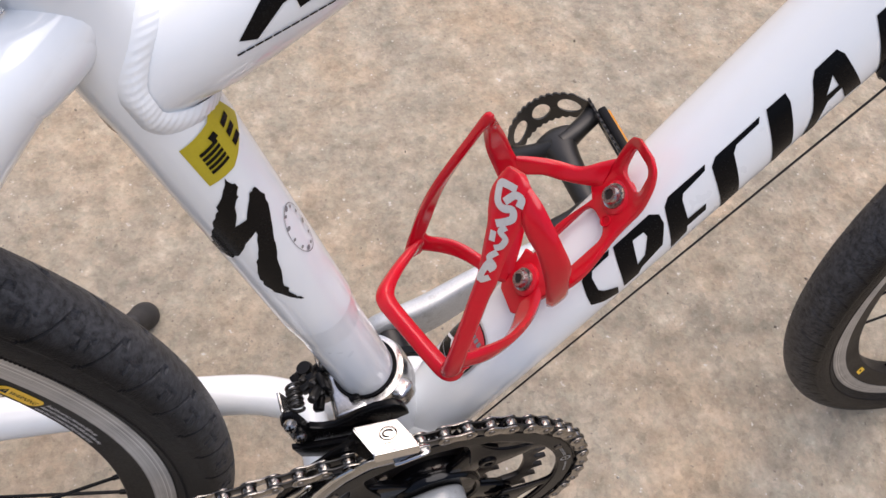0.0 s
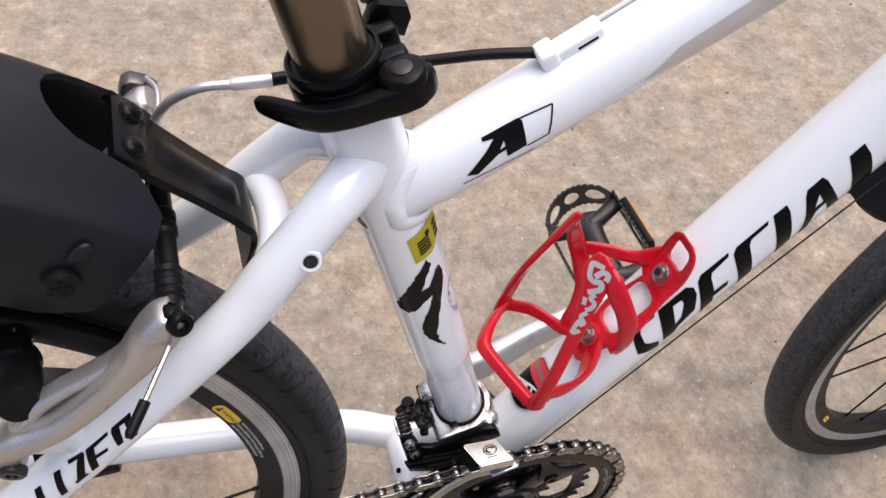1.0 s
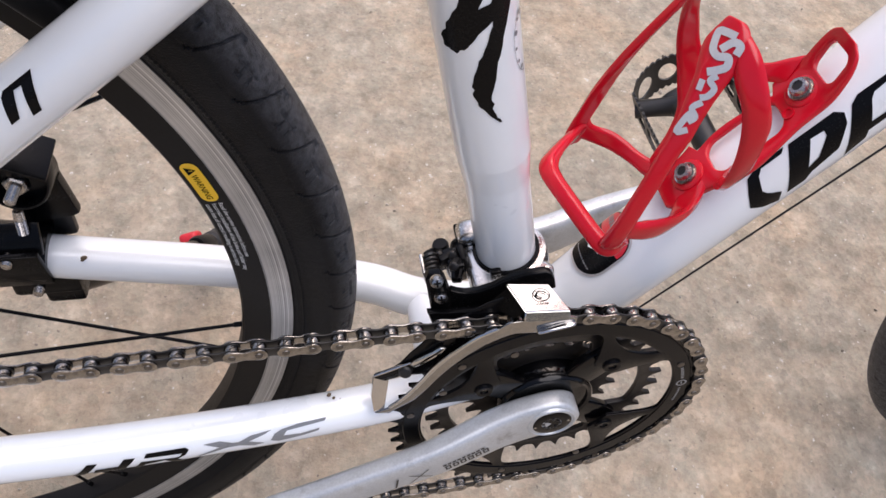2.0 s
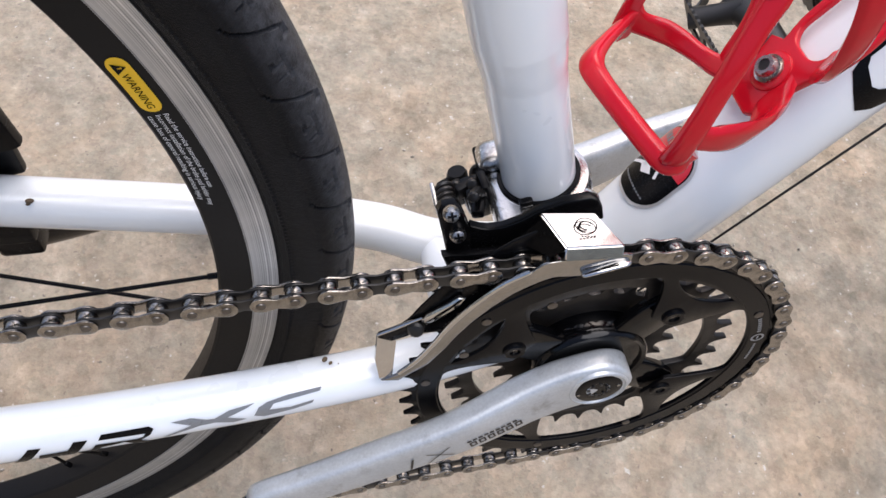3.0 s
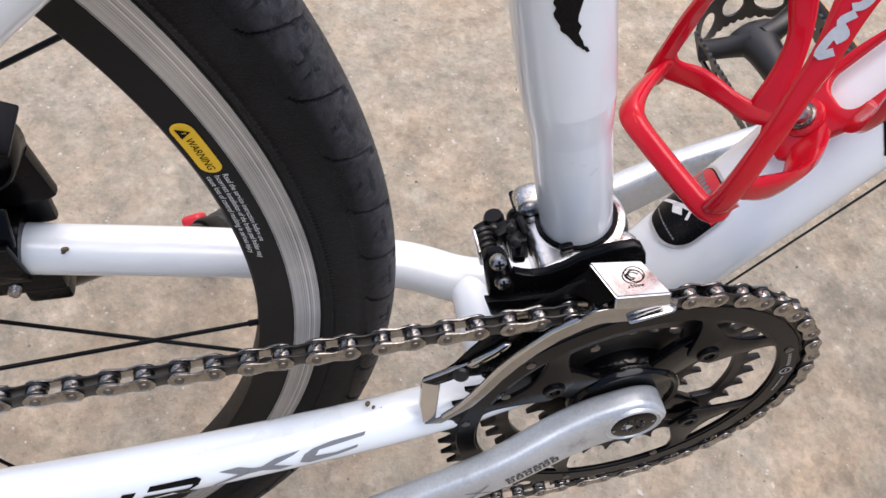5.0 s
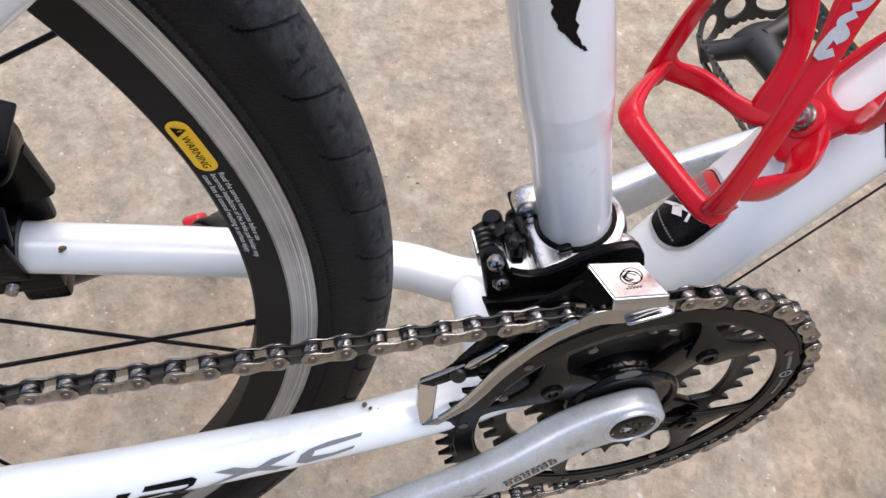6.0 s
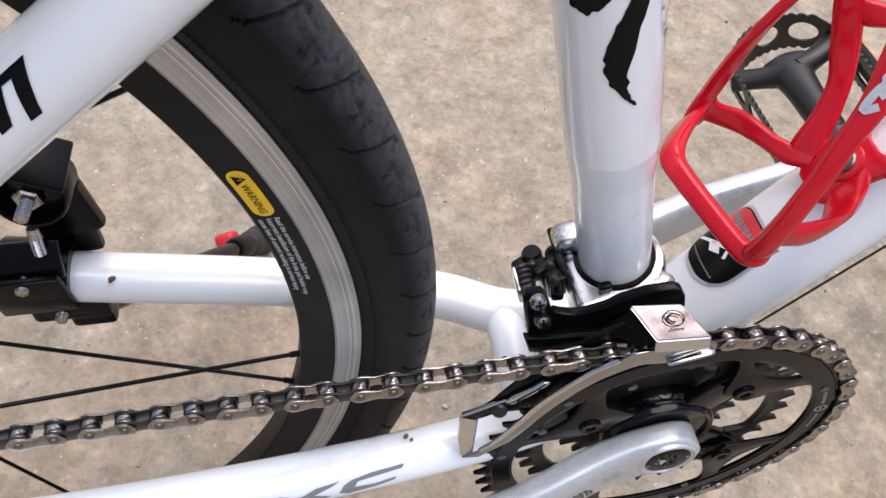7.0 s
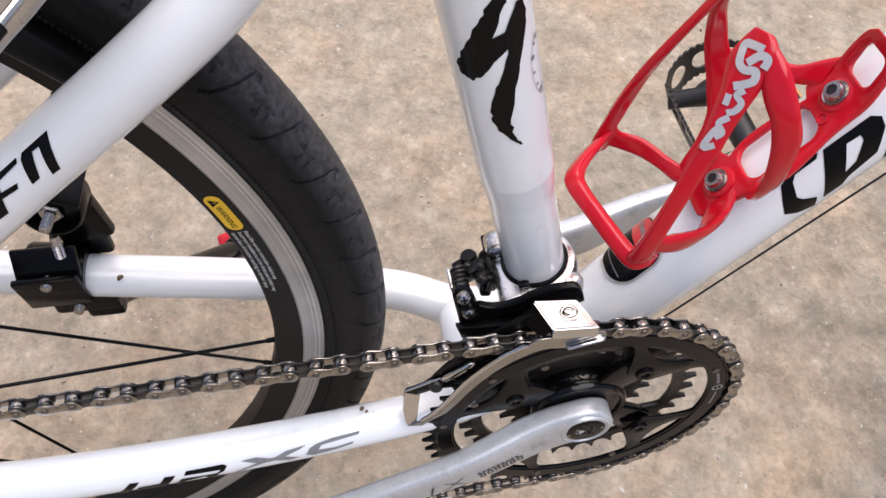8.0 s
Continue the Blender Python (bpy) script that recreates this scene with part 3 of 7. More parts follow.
def weld(parent, p, d, r, q, e, R, wide, spread, lift, n=44, ripple=0.0, soften=0):
    """A smooth fillet, with fish scales where ripple is set, where a tube (p, d, r) leaves the skin of another (q, e, R)."""
    p, q, d, e = Vector(p), Vector(q), Vector(d).normalized(), Vector(e).normalized()
    a = d.cross(Vector((0, 1, 0))).normalized()
    b = d.cross(a)
    rows, path = [], []
    for k in range(n * 4):
        t = 2 * math.pi * k / (n * 4)
        n1 = a * math.cos(t) + b * math.sin(t)
        o = p + n1 * r - q
        w, oo = d - e * d.dot(e), o - e * o.dot(e)
        A, B, C = w.dot(w), oo.dot(w), oo.dot(oo) - R * R
        D = B * B - A * C
        path.append(q + o + d * ((-B + math.sqrt(max(D, 0.0))) / A))
    turn = len(path)
    for k in range(turn):
        t = 2 * math.pi * k / turn
        n1 = a * math.cos(t) + b * math.sin(t)
        # the bead rounds the corner of the saddle
        x = sum((path[(k + j) % turn] for j in range(-soften, soften + 1)), Vector()) / (2 * soften + 1)
        rel = x - q
        n2 = (rel - e * rel.dot(e)).normalized()
        v = n1 - d
        v = (v - n2 * v.dot(n2)).normalized()
        saw = (k % 4) / 3 - 0.5
        end1 = x + d * (wide * (1 + 0.25 * ripple * saw)) - n1 * 0.0006
        far = x + v * (spread * (1 - 0.25 * ripple * saw)) - q
        axial = e * far.dot(e)
        end2 = q + axial + (far - axial).normalized() * (R - 0.0006)
        mid = x + (n1 + n2).normalized() * lift * (1 + ripple * saw)
        row = []
        for j in range(9):
            f = j / 8
            row.append(end1 * (1 - f) ** 2 + mid * (2 * f * (1 - f)) + end2 * f * f)
        rows.append(row + [x - (n1 + n2) * 0.001])
    bm = bmesh.new()
    loft(bm, rows, cap=True, closed=True)
    return part("weld", bm, WHITE, parent, "white painted weld", smooth=75)


weld(TOP, TT_P, TT_D, 0.0188, ST_P - ST_N * 0.0014, ST_D, 0.0182, 0.0052, 0.0062, 0.0036, 56, 0.13, 11)
for side, stay in ((1, STAY), (-1, LEFT_STAY)):
    # the stay ends in a smooth lug on the seat tube
    lug = bmesh.new()
    sweep(lug, spline([(-0.1345, -0.0242 * side, 0.3140, 0.0112), (-0.1325, -0.0232 * side, 0.3156, 0.0120), (-0.1290, -0.0205 * side, 0.3176, 0.0124), (-0.1240, -0.0165 * side, 0.3200, 0.0126), (-0.1180, -0.0110 * side, 0.3225, 0.0120), (-0.1120, -0.0040 * side, 0.3250, 0.0095)], 6), 32)
    part("weld", lug, WHITE, stay, "white painted stay lug", smooth=75)
weld(SEAT, DT_P, DT_D, 0.0226, (-0.0014, 0, -0.0070), (0, 1, 0), 0.0215, 0.0040, 0.0040, 0.0022, 44, 0.1)


# ---- wheels ----
SIPE_W, SIPE_U = (0.0054, 0.0100, 0.0160, 0.0200, 0.0250, 0.0268, 0.0278), (0.0, 0.10, 0.20, 0.28, 0.40, 0.52, 0.62)


def wheel(name, m, detail, label, worn=1.0):
    w = new(name)
    w.parent = bike
    w.matrix_basis = m
    ORIGIN[w.name] = Vector()
    tagged(w, label)
    # tyre: slick crown, curved sipes over the shoulder, short rungs between them
    k = 118
    pitch_count = 66
    lo_a, hi_a = detail
    many = 2400 if worn > 0.5 else 1300
    fine = [lo_a + (hi_a - lo_a) * i / many for i in range(many)]
    rest = [hi_a + (lo_a + 360 - hi_a) * i / 210 for i in range(210)]
    turns = fine + rest
    bm = bmesh.new()
    rows = []
    prof = [(-0.0118, 0.2846), (-0.0128, 0.2872)]
    cut0, cut1 = -2.3, 2.3
    for j in range(k + 1):
        a = cut0 + (cut1 - cut0) * j / k
        prof.append((0.0200 * math.sin(a), 0.3012 + 0.0200 * math.cos(a), a))
    prof += [(0.0128, 0.2872), (0.0118, 0.2846)]
    for deg in turns:
        t = radians(deg)
        row = []
        for q in prof:
            y, r = q[0], q[1]
            if len(q) > 2:
                a = q[2]
                wv = abs(a) * 0.0200
                u = (deg / 360 * pitch_count + (0.5 if a > 0 else 0.0) - 0.21) % 1.0
                cut = 0.0
                if 0.0054 < wv < 0.0278:
                    c = np.interp(wv, SIPE_W, SIPE_U)
                    # long curved sipe, with a notch at the crown
                    if abs(u - c) < 0.022 or abs(u - c - 1) < 0.022:
                        cut = 0.0013
                    if wv < 0.0086 and (u > 0.90 or u < 0.03):
                        cut = 0.0012
                    # edge of the tread block along the shoulder
                    if wv > 0.0266 and 0.48 < u < 0.86:
                        cut = 0.0006
                    # rungs: a lengthwise line with two short cross cuts
                    if 0.0132 < wv < 0.0143 and 0.48 < u < 0.90:
                        cut = 0.0010
                    if 0.0132 < wv < 0.0192 and (abs(u - 0.74) < 0.020 or abs(u - 0.57) < 0.020):
                        cut = 0.0010
                    if 0.0180 < wv < 0.0195 and 0.70 < u < 0.82:
                        cut = 0.0012
                cut *= worn
                # the side drops a little below the tread blocks
                if wv > 0.0272:
                    cut += 0.0006 * min(1.0, (wv - 0.0272) / 0.0015)
                y -= cut * math.sin(a)
                r -= cut * math.cos(a)
                # knurled moulded rib low on the sidewall
                if 0.0412 < wv < 0.0428:
                    y += (0.0007 + 0.0003 * math.sin(deg * 14)) * math.copysign(1, a)
            row.append(bm.verts.new((r * math.cos(t), y, r * math.sin(t))))
        rows.append(row)
    for a, b in zip(rows, rows[1:] + rows[:1]):
        for j in range(len(prof) - 1):
            bm.faces.new((a[j], a[j + 1], b[j + 1], b[j]))
    part("tyre", bm, RUBBER, w, "black road tyre with sipes, dust and painted sky sheen on the tread", smooth=60)
    # rim
    def ring(points, material, nm, lb, seg=180):
        b2 = bmesh.new()
        lathe(b2, points, (0, 0, 0), (0, 1, 0), seg, closed=True, cap=False)
        return part(nm, b2, material, w, lb, smooth=25)
    ring([(0.2742, -0.0120), (0.2742, 0.0120), (0.2600, 0.0086), (0.2588, 0.0072), (0.2584, 0.004), (0.2584, -0.004), (0.2588, -0.0072), (0.2600, -0.0086)], RIM_BLACK, "rim", "black anodised aero rim")
    for s in (-1, 1):
        ring([(0.2742, s * 0.0105), (0.2742, s * 0.01235), (0.2752, s * 0.0128), (0.2792, s * 0.0124), (0.2842, s * 0.0129), (0.2858, s * 0.0127), (0.2862, s * 0.0115), (0.2842, s * 0.0108)], TRACK, "brake_track", "worn silver brake track")
    # hub
    bm = bmesh.new()
    lathe(bm, [(0.006, -0.06), (0.009, -0.06), (0.009, -0.034), (0.047, -0.032), (0.047, -0.028), (0.014, -0.024), (0.013, 0.024), (0.047, 0.028), (0.047, 0.032), (0.009, 0.034), (0.009, 0.06), (0.006, 0.06)], (0, 0, 0), (0, 1, 0), 32)
    part("hub", bm, BLACK_ALLOY, w)
    return w


def spokes(w, first, half, groups=8, reach=62.0, flange=0.034):
    """Spokes in crossing pairs, one to each flange."""
    proto = None
    for k in range(groups):
        for side in (-1, 1):
            a = radians(first + 360 * k / groups - side * half)
            h = a + side * radians(reach)
            p = Vector((0.2600 * math.cos(a), 0.002 * side, 0.2600 * math.sin(a)))
            q = Vector((flange * math.cos(h), 0.030 * side, flange * math.sin(h)))
            m = Matrix.Translation(p) @ axes(q - p)
            if proto is None:
                bm = bmesh.new()
                sweep(bm, [(0, 0, 0, 0.0016), (0, 0, 0.006, 0.0016), (0, 0, 0.0065, 0.0011), (0, 0, (q - p).length, 0.0011)], 10)
                proto = part("spoke", bm, BLACK_STEEL, w, "thin black steel spoke")
                proto.matrix_basis = m
            else:
                repeat(proto, m, w)


REAR = wheel("rear_wheel", Matrix.Translation((-0.435, 0, 0.034)), (-75, 75), "black rear wheel with a slick tyre and silver brake tracks")
spokes(REAR, -7.25, 3.75, 8, 18.0, 0.030)
STEER = Matrix.Translation((0.632, 0.028, 0.021)) @ Matrix.Rotation(radians(1.7), 4, Vector((-0.342, 0, 0.940)))
FRONT = wheel("front_wheel", STEER, (130, 290), "black front wheel with a slick tyre", 0.4)
spokes(FRONT, 18.0, 3.6)


def on_rim(centre, side=-1):
    """Lays (along, outwards) on a rim's flank; along runs clockwise as seen from the right."""
    def place(u, v):
        r = 0.2660 + v
        a = radians(centre) - u / 0.265
        y = 0.0086 + (r - 0.2600) / 0.0142 * 0.0034 + 0.0003
        return Vector((r * math.cos(a), side * y, r * math.sin(a)))
    return place


def rim_labels():
    pl = on_rim(25.9)
    bm = mapped(flat([rounded(0.0, -0.0042, 0.0255, 0.0042, 0.0040)]), pl, 0.002, 0)
    part("warning_label", bm, AMBER_INK, REAR, "yellow warning label on the rim", recalc=False)
    over = lambda u, v: pl(u, v) + Vector((0, -0.00025, 0))
    bm = flat([[(0.0022, -0.0022), (0.0072, -0.0022), (0.0047, 0.0025)]], [[(0.00445, -0.0009), (0.00495, -0.0009), (0.0051, 0.0009), (0.0043, 0.0009)]])
    blended(bm, shift(lettering("WARNING", 0.0042), 0.0074, -0.0015, 1.0, 0.80))
    part("lettering", mapped(bm, over, 0.003, 0), INK, REAR, "black warning triangle and lettering", recalc=False, smooth=0)
    bm = flat([])
    for i, line in enumerate(("Read the service instruction before use", "Incorrect installation of the brake pad holder may", "cause loss of control resulting in serious injury")):
        blended(bm, shift(lettering(line, 0.0031), 0.0268 + 0.0002 * i, 0.0019 - 0.0031 * i, 1.0, 0.80))
    part("lettering", mapped(bm, pl, 0.003, 0), WHITE_INK, REAR, "small white printed warning text", recalc=False, smooth=0)
    fl = on_rim(224.0)
    mk = flat([rounded(0.0, -0.0035, 0.0125, 0.0035, 0.001)], [rounded(0.004, -0.001, 0.0085, 0.001, 0.0004)])
    part("rim_sticker", mapped(mk, fl, 0.002, 0), AMBER_INK, FRONT, "small yellow rim sticker", recalc=False)


rim_labels()

# ---- drivetrain ----
AX = Vector((-0.0014, 0, -0.0090))
GUIDE = Vector((0.0018, 0, -0.0068))
RING_Y = -0.0535
TEETH = 46
PITCH_R = 0.0127 / 2 / math.sin(math.pi / TEETH)


def gear(n, phase, tip=0.0042, root=0.0040):
    """A toothed outline: pointed teeth between round seats for the rollers."""
    r = 0.0127 / 2 / math.sin(math.pi / n)
    out = []
    for k in range(n):
        for off, rr in ((-0.5, tip), (-0.455, tip * 0.85), (-0.40, tip * 0.25), (-0.335, -root * 0.35), (-0.22, -root * 0.85), (-0.08, -root), (0.08, -root), (0.22, -root * 0.85), (0.335, -root * 0.35), (0.40, tip * 0.25), (0.455, tip * 0.85)):
            a = radians(phase) + 2 * math.pi * (k + off) / n
            out.append(((r + rr) * math.cos(a), (r + rr) * math.sin(a)))
    return out


def lobed(lo, hi, first, half, soft, n=240, count=4):
    out = []
    for k in range(n):
        a = 360 * k / n
        d = abs((a - first + 180 / count) % (360 / count) - 180 / count)
        f = min(1.0, max(0.0, (d - half) / soft))
        f = f * f * (3 - 2 * f)
        r = hi + (lo - hi) * f
        out.append((r * math.cos(radians(a)), r * math.sin(radians(a))))
    return out


BOLT_A = 59.0
CRANK = 22.5
FAR_CRANK = 17.0
# A plate's own x, y lie in the bicycle's x, z; its thickness grows towards the right side.
FACE = lambda y: Matrix.Translation((AX.x, y, AX.z)) @ pose(0, 0, 0, 90, 0, 0)


def build_cranks():
    cr = new("crankset")
    cr.parent = bike
    ORIGIN[cr.name] = Vector()
    tagged(cr, "triple crankset with black chainrings and silver arms")
    hole = lobed(0.0765, 0.0465, BOLT_A, 9.0, 15.0)[::-1]
    # a slim crescent slot beyond each bolt
    slots = []
    for k in range(4):
        mid = BOLT_A + 90 * k + 1
        arc = [(0.0755, mid - 15 + 2.5 * i) for i in range(13)] + [(0.0660 + 0.0085 * (abs(i - 6) / 6) ** 2, mid + 15 - 2.5 * i) for i in range(1, 12)]
        slots.append([(r * math.cos(radians(a)), r * math.sin(radians(a))) for r, a in arc][::-1])
    bm = plate([gear(TEETH, 91.0, 0.0028, 0.0036)], 0.0022, FACE(RING_Y + 0.0005), holes=[hole] + slots + [disc(0.0820 * math.cos(radians(a)), 0.0820 * math.sin(radians(a)), 0.0016, 10) for a in (12, 56, 102, 146, 192, 236, 282, 326)], bevel=0.0004)
    part("outer_chainring", bm, BLACK_ALLOY, cr, "black outer chainring with worn teeth", smooth=30)
    # a shallow raised band inside the teeth
    bm = bmesh.new()
    lathe(bm, [(0.0775, 0.0), (0.0780, 0.0005), (0.0868, 0.0005), (0.0874, 0.0), (0.0868, -0.0003), (0.0780, -0.0003)], AX + Vector((0, RING_Y - 0.0018, 0)), (0, -1, 0), 120, closed=True, cap=False)
    part("ring_band", bm, BLACK_ALLOY, cr, smooth=30)
    for a, r in ((119, 0.0716), (139, 0.0819), (158, 0.0737), (177, 0.0838), (30, 0.0819), (262, 0.0819), (300, 0.0737)):
        bm = bmesh.new()
        lathe(bm, [(0.0002, 0), (0.0022, 0), (0.0022, 0.0008), (0.0002, 0.0010)], AX + Vector((r * math.cos(radians(a)), RING_Y - 0.0020, r * math.sin(radians(a)))), (0, -1, 0), 14)
        part("shift_pin", bm, PIN_STEEL, cr, "small steel shift pin")
    bm = plate([gear(34, 95)], 0.0032, FACE(-0.0440), holes=[lobed(0.0585, 0.0465, BOLT_A, 9.0, 10.0)[::-1]], bevel=0.0004)
    part("middle_chainring", bm, RING_STEEL, cr, "worn steel middle chainring", smooth=30)
    bm = plate([gear(23, 97)], 0.0030, FACE(-0.0360), holes=[disc(0, 0, 0.0240, 48)[::-1]], bevel=0.0004)
    part("inner_chainring", bm, RING_STEEL, cr, "small steel inner chainring", smooth=30)
    # spider: four arms that rise from a dished hub
    arms = lobed(0.0265, 0.0585, BOLT_A, 6.0, 17.0)
    bm = plate([arms], 0.0060, FACE(-0.0448), holes=[disc(0, 0, 0.012, 24)[::-1]], bevel=0.0014)
    part("spider", bm, GLOSS_BLACK, cr, "black four-arm spider", smooth=40)
    bm = bmesh.new()
    lathe(bm, [(0.0165, -0.020), (0.0262, -0.020), (0.0290, -0.012), (0.0290, -0.0005), (0.0276, 0.0012), (0.0258, 0.0004), (0.0246, -0.0040), (0.0205, -0.0058), (0.0165, -0.0058)], AX + Vector((0, -0.0515, 0)), (0, -1, 0), 56, closed=True, cap=False)
    part("spider_hub", bm, GLOSS_BLACK, cr, "glossy black dished hub", smooth=40)
    for k in range(4):
        a = radians(BOLT_A + 90 * k)
        at = AX + Vector((0.0520 * math.cos(a), RING_Y - 0.0016, 0.0520 * math.sin(a)))
        bm = bmesh.new()
        lathe(bm, [(0.0026, 0.0002), (0.0026, 0.0016), (0.0046, 0.0018), (0.0054, 0.0012), (0.0056, -0.001), (0.0026, -0.001)], at, (0, -1, 0), 22)
        part("chainring_bolt", bm, BLACK_ALLOY, cr, "black chainring bolt")
        bm = bmesh.new()
        lathe(bm, [(0.0001, 0.0005), (0.0027, 0.0005)], at, (0, -1, 0), 6)
        part("socket", bm, BOLT_STEEL, cr, "worn star socket")
    # small grey print on the ring's face: plain shapes
    bm = flat([disc(0, 0, 0.0034, 18)], [disc(0, 0, 0.0023, 14)[::-1]])
    blended(bm, flat([[(-0.0012, -0.0004), (0.0014, -0.0004), (0.0014, 0.0005), (-0.0012, 0.0005)]]))
    for i in range(7):
        blended(bm, flat([[(0.0054 + 0.0020 * i, -0.0009), (0.0067 + 0.0020 * i, -0.0009), (0.0067 + 0.0020 * i, 0.0009), (0.0054 + 0.0020 * i, 0.0009)]]))
    for i in range(9):
        blended(bm, flat([[(-0.0072 - 0.0017 * i, -0.0006), (-0.0060 - 0.0017 * i, -0.0006), (-0.0060 - 0.0017 * i, 0.0006), (-0.0072 - 0.0017 * i, 0.0006)]]))
    on_ring = lambda u, v: AX + Vector(((0.0822 + v) * math.cos(radians(14) + u / 0.0822), RING_Y - 0.00255, (0.0822 + v) * math.sin(radians(14) + u / 0.0822)))
    part("ring_print", mapped(bm, on_ring, 0.003, 0), GREY_INK, cr, "small grey printed shapes", recalc=False, smooth=0)
    # arms: a round boss on the axle and a long forged arm; rows of distance from the axle, y, half width, half thickness
    prof = [(0.0172, -0.0580, 0.0024, 0.0060), (0.0158, -0.0580, 0.0070, 0.0070), (0.0125, -0.0580, 0.0120, 0.0074), (0.0070, -0.0580, 0.0158, 0.0076), (0.0, -0.0580, 0.0172, 0.0077), (-0.010, -0.0580, 0.0174, 0.0078), (-0.020, -0.0583, 0.0170, 0.0079), (-0.035, -0.0600, 0.0160, 0.0080), (-0.050, -0.0630, 0.0152, 0.0079),
            (-0.075, -0.0675, 0.0140, 0.0073), (-0.11, -0.0703, 0.0132, 0.0070), (-0.15, -0.0730, 0.0126, 0.0066), (-0.170, -0.0742, 0.0128, 0.0064), (-0.178, -0.0746, 0.0115, 0.0060), (-0.183, -0.0750, 0.006, 0.005)]
    for side in (1, -1):
        c, s = math.cos(radians(CRANK if side > 0 else FAR_CRANK)), math.sin(radians(CRANK if side > 0 else FAR_CRANK))
        bm = bmesh.new()
        pts = spline([(AX.x + d * c * side, y if side > 0 else 0.014 - y, AX.z + d * s * side, wd, th) for d, y, wd, th in prof], 6)
        sweep(bm, pts, 40, power=3.6, up=(0, 1, 0))
        if side > 0:
            lathe(bm, [(0.0100, -0.006), (0.0150, -0.006), (0.0150, 0.0034), (0.0146, 0.0039), (0.0138, 0.0041), (0.0132, 0.0036), (0.0128, 0.0016), (0.0100, 0.0016)], AX + Vector((0, -0.0620, 0)), (0, -1, 0), 48)
        part("crank_arm", bm, SILVER, cr, "satin silver forged crank arm, scuffed", smooth=50)
    bm = bmesh.new()
    lathe(bm, [(0.0052, -0.0006), (0.0060, 0.0004), (0.0110, 0.0006), (0.0122, 0.0), (0.0126, -0.002), (0.0052, -0.002)], AX + Vector((0, -0.0654, 0)), (0, -1, 0), 40)
    part("crank_bolt", bm, BLACK_ALLOY, cr, "black recessed crank cap")
    bm = bmesh.new()
    lathe(bm, [(0.0001, 0.0), (0.0056, 0.0), (0.0058, -0.0006), (0.0001, -0.0012)], AX + Vector((0, -0.0657, 0)), (0, -1, 0), 24)
    part("bolt_recess", bm, INK, cr, "dark socket of the crank cap")
    bm = bmesh.new()
    for k in range(8):
        a = radians(45 * k)
        block(bm, (0.0017, 0.0012, 0.0013), Matrix.Translation(AX + Vector((0.0050 * math.cos(a), -0.0659, 0.0050 * math.sin(a)))) @ pose(0, 0, 0, 0, -math.degrees(a)), 0.0002)
    part("bolt_star", bm, DARK_STEEL, cr, "star teeth of the crank cap")
    for a in (20, 200):
        bm = bmesh.new()
        lathe(bm, [(0.0001, 0.0), (0.0009, 0.0), (0.0009, 0.0002)], AX + Vector((0.0100 * math.cos(radians(a)), -0.0661, 0.0100 * math.sin(radians(a)))), (0, -1, 0), 10)
        part("cap_dot", bm, BOLT_STEEL, cr, "tiny worn dot")
    # maker's print on the arm: plain bars and slanted strokes
    c, s = math.cos(radians(CRANK)), math.sin(radians(CRANK))
    bm = flat([])
    for i in range(6):
        u = 0.0400 + 0.0048 * i
        blended(bm, flat([[(u, 0.0052), (u + 0.0037, 0.0052), (u + 0.0037, 0.0100), (u, 0.0100)]], [[(u + 0.0010, 0.0064), (u + 0.0027, 0.0064), (u + 0.0027, 0.0088), (u + 0.0010, 0.0088)][::-1]]))
    for i in range(9):
        u = 0.0420 + 0.0030 * i
        blended(bm, flat([[(u, 0.0026), (u + 0.0022, 0.0026), (u + 0.0022, 0.0042), (u, 0.0042)]]))
    for u, d, w in ((0.0760, 0.014, 0.0012), (0.0880, -0.012, 0.0012), (0.0950, 0.004, 0.0012)):
        blended(bm, flat([[(u, 0.000), (u + w, 0.000), (u + d + w, 0.0100), (u + d, 0.0100)]]))

    def on_arm(u, v):
        """On the outer face of the right arm: u from the axle, v towards its lower edge."""
        y = -(np.interp(u, (0.035, 0.050, 0.075, 0.11, 0.15), (0.0605, 0.0635, 0.0675, 0.0703, 0.0730)) + 0.0074)
        side = np.interp(u, (0.030, 0.050, 0.075, 0.11), (0.0158, 0.0148, 0.0140, 0.0132))
        v -= 0.0035
        curve = 0.0074 * (1 - (1 - min(1.0, abs(v) / side) ** 3.6) ** (1 / 3.6))
        return Vector((AX.x - u * c + s * v, y + curve - 0.0005, AX.z - u * s - c * v))
    part("printed_mark", mapped(mapped(bm, lambda u, v: Vector((u, v, 0)), 0.003, 0), on_arm, 0.0015, 1), DARK_STEEL, cr, "worn dark printed bars", recalc=False, smooth=0)
    # spindle
    bm = bmesh.new()
    sweep(bm, [(AX.x, -0.052, AX.z, 0.0115), (AX.x, 0.072, AX.z, 0.0115)], 28)
    part("spindle", bm, DARK_STEEL, cr)
    return cr


build_cranks()


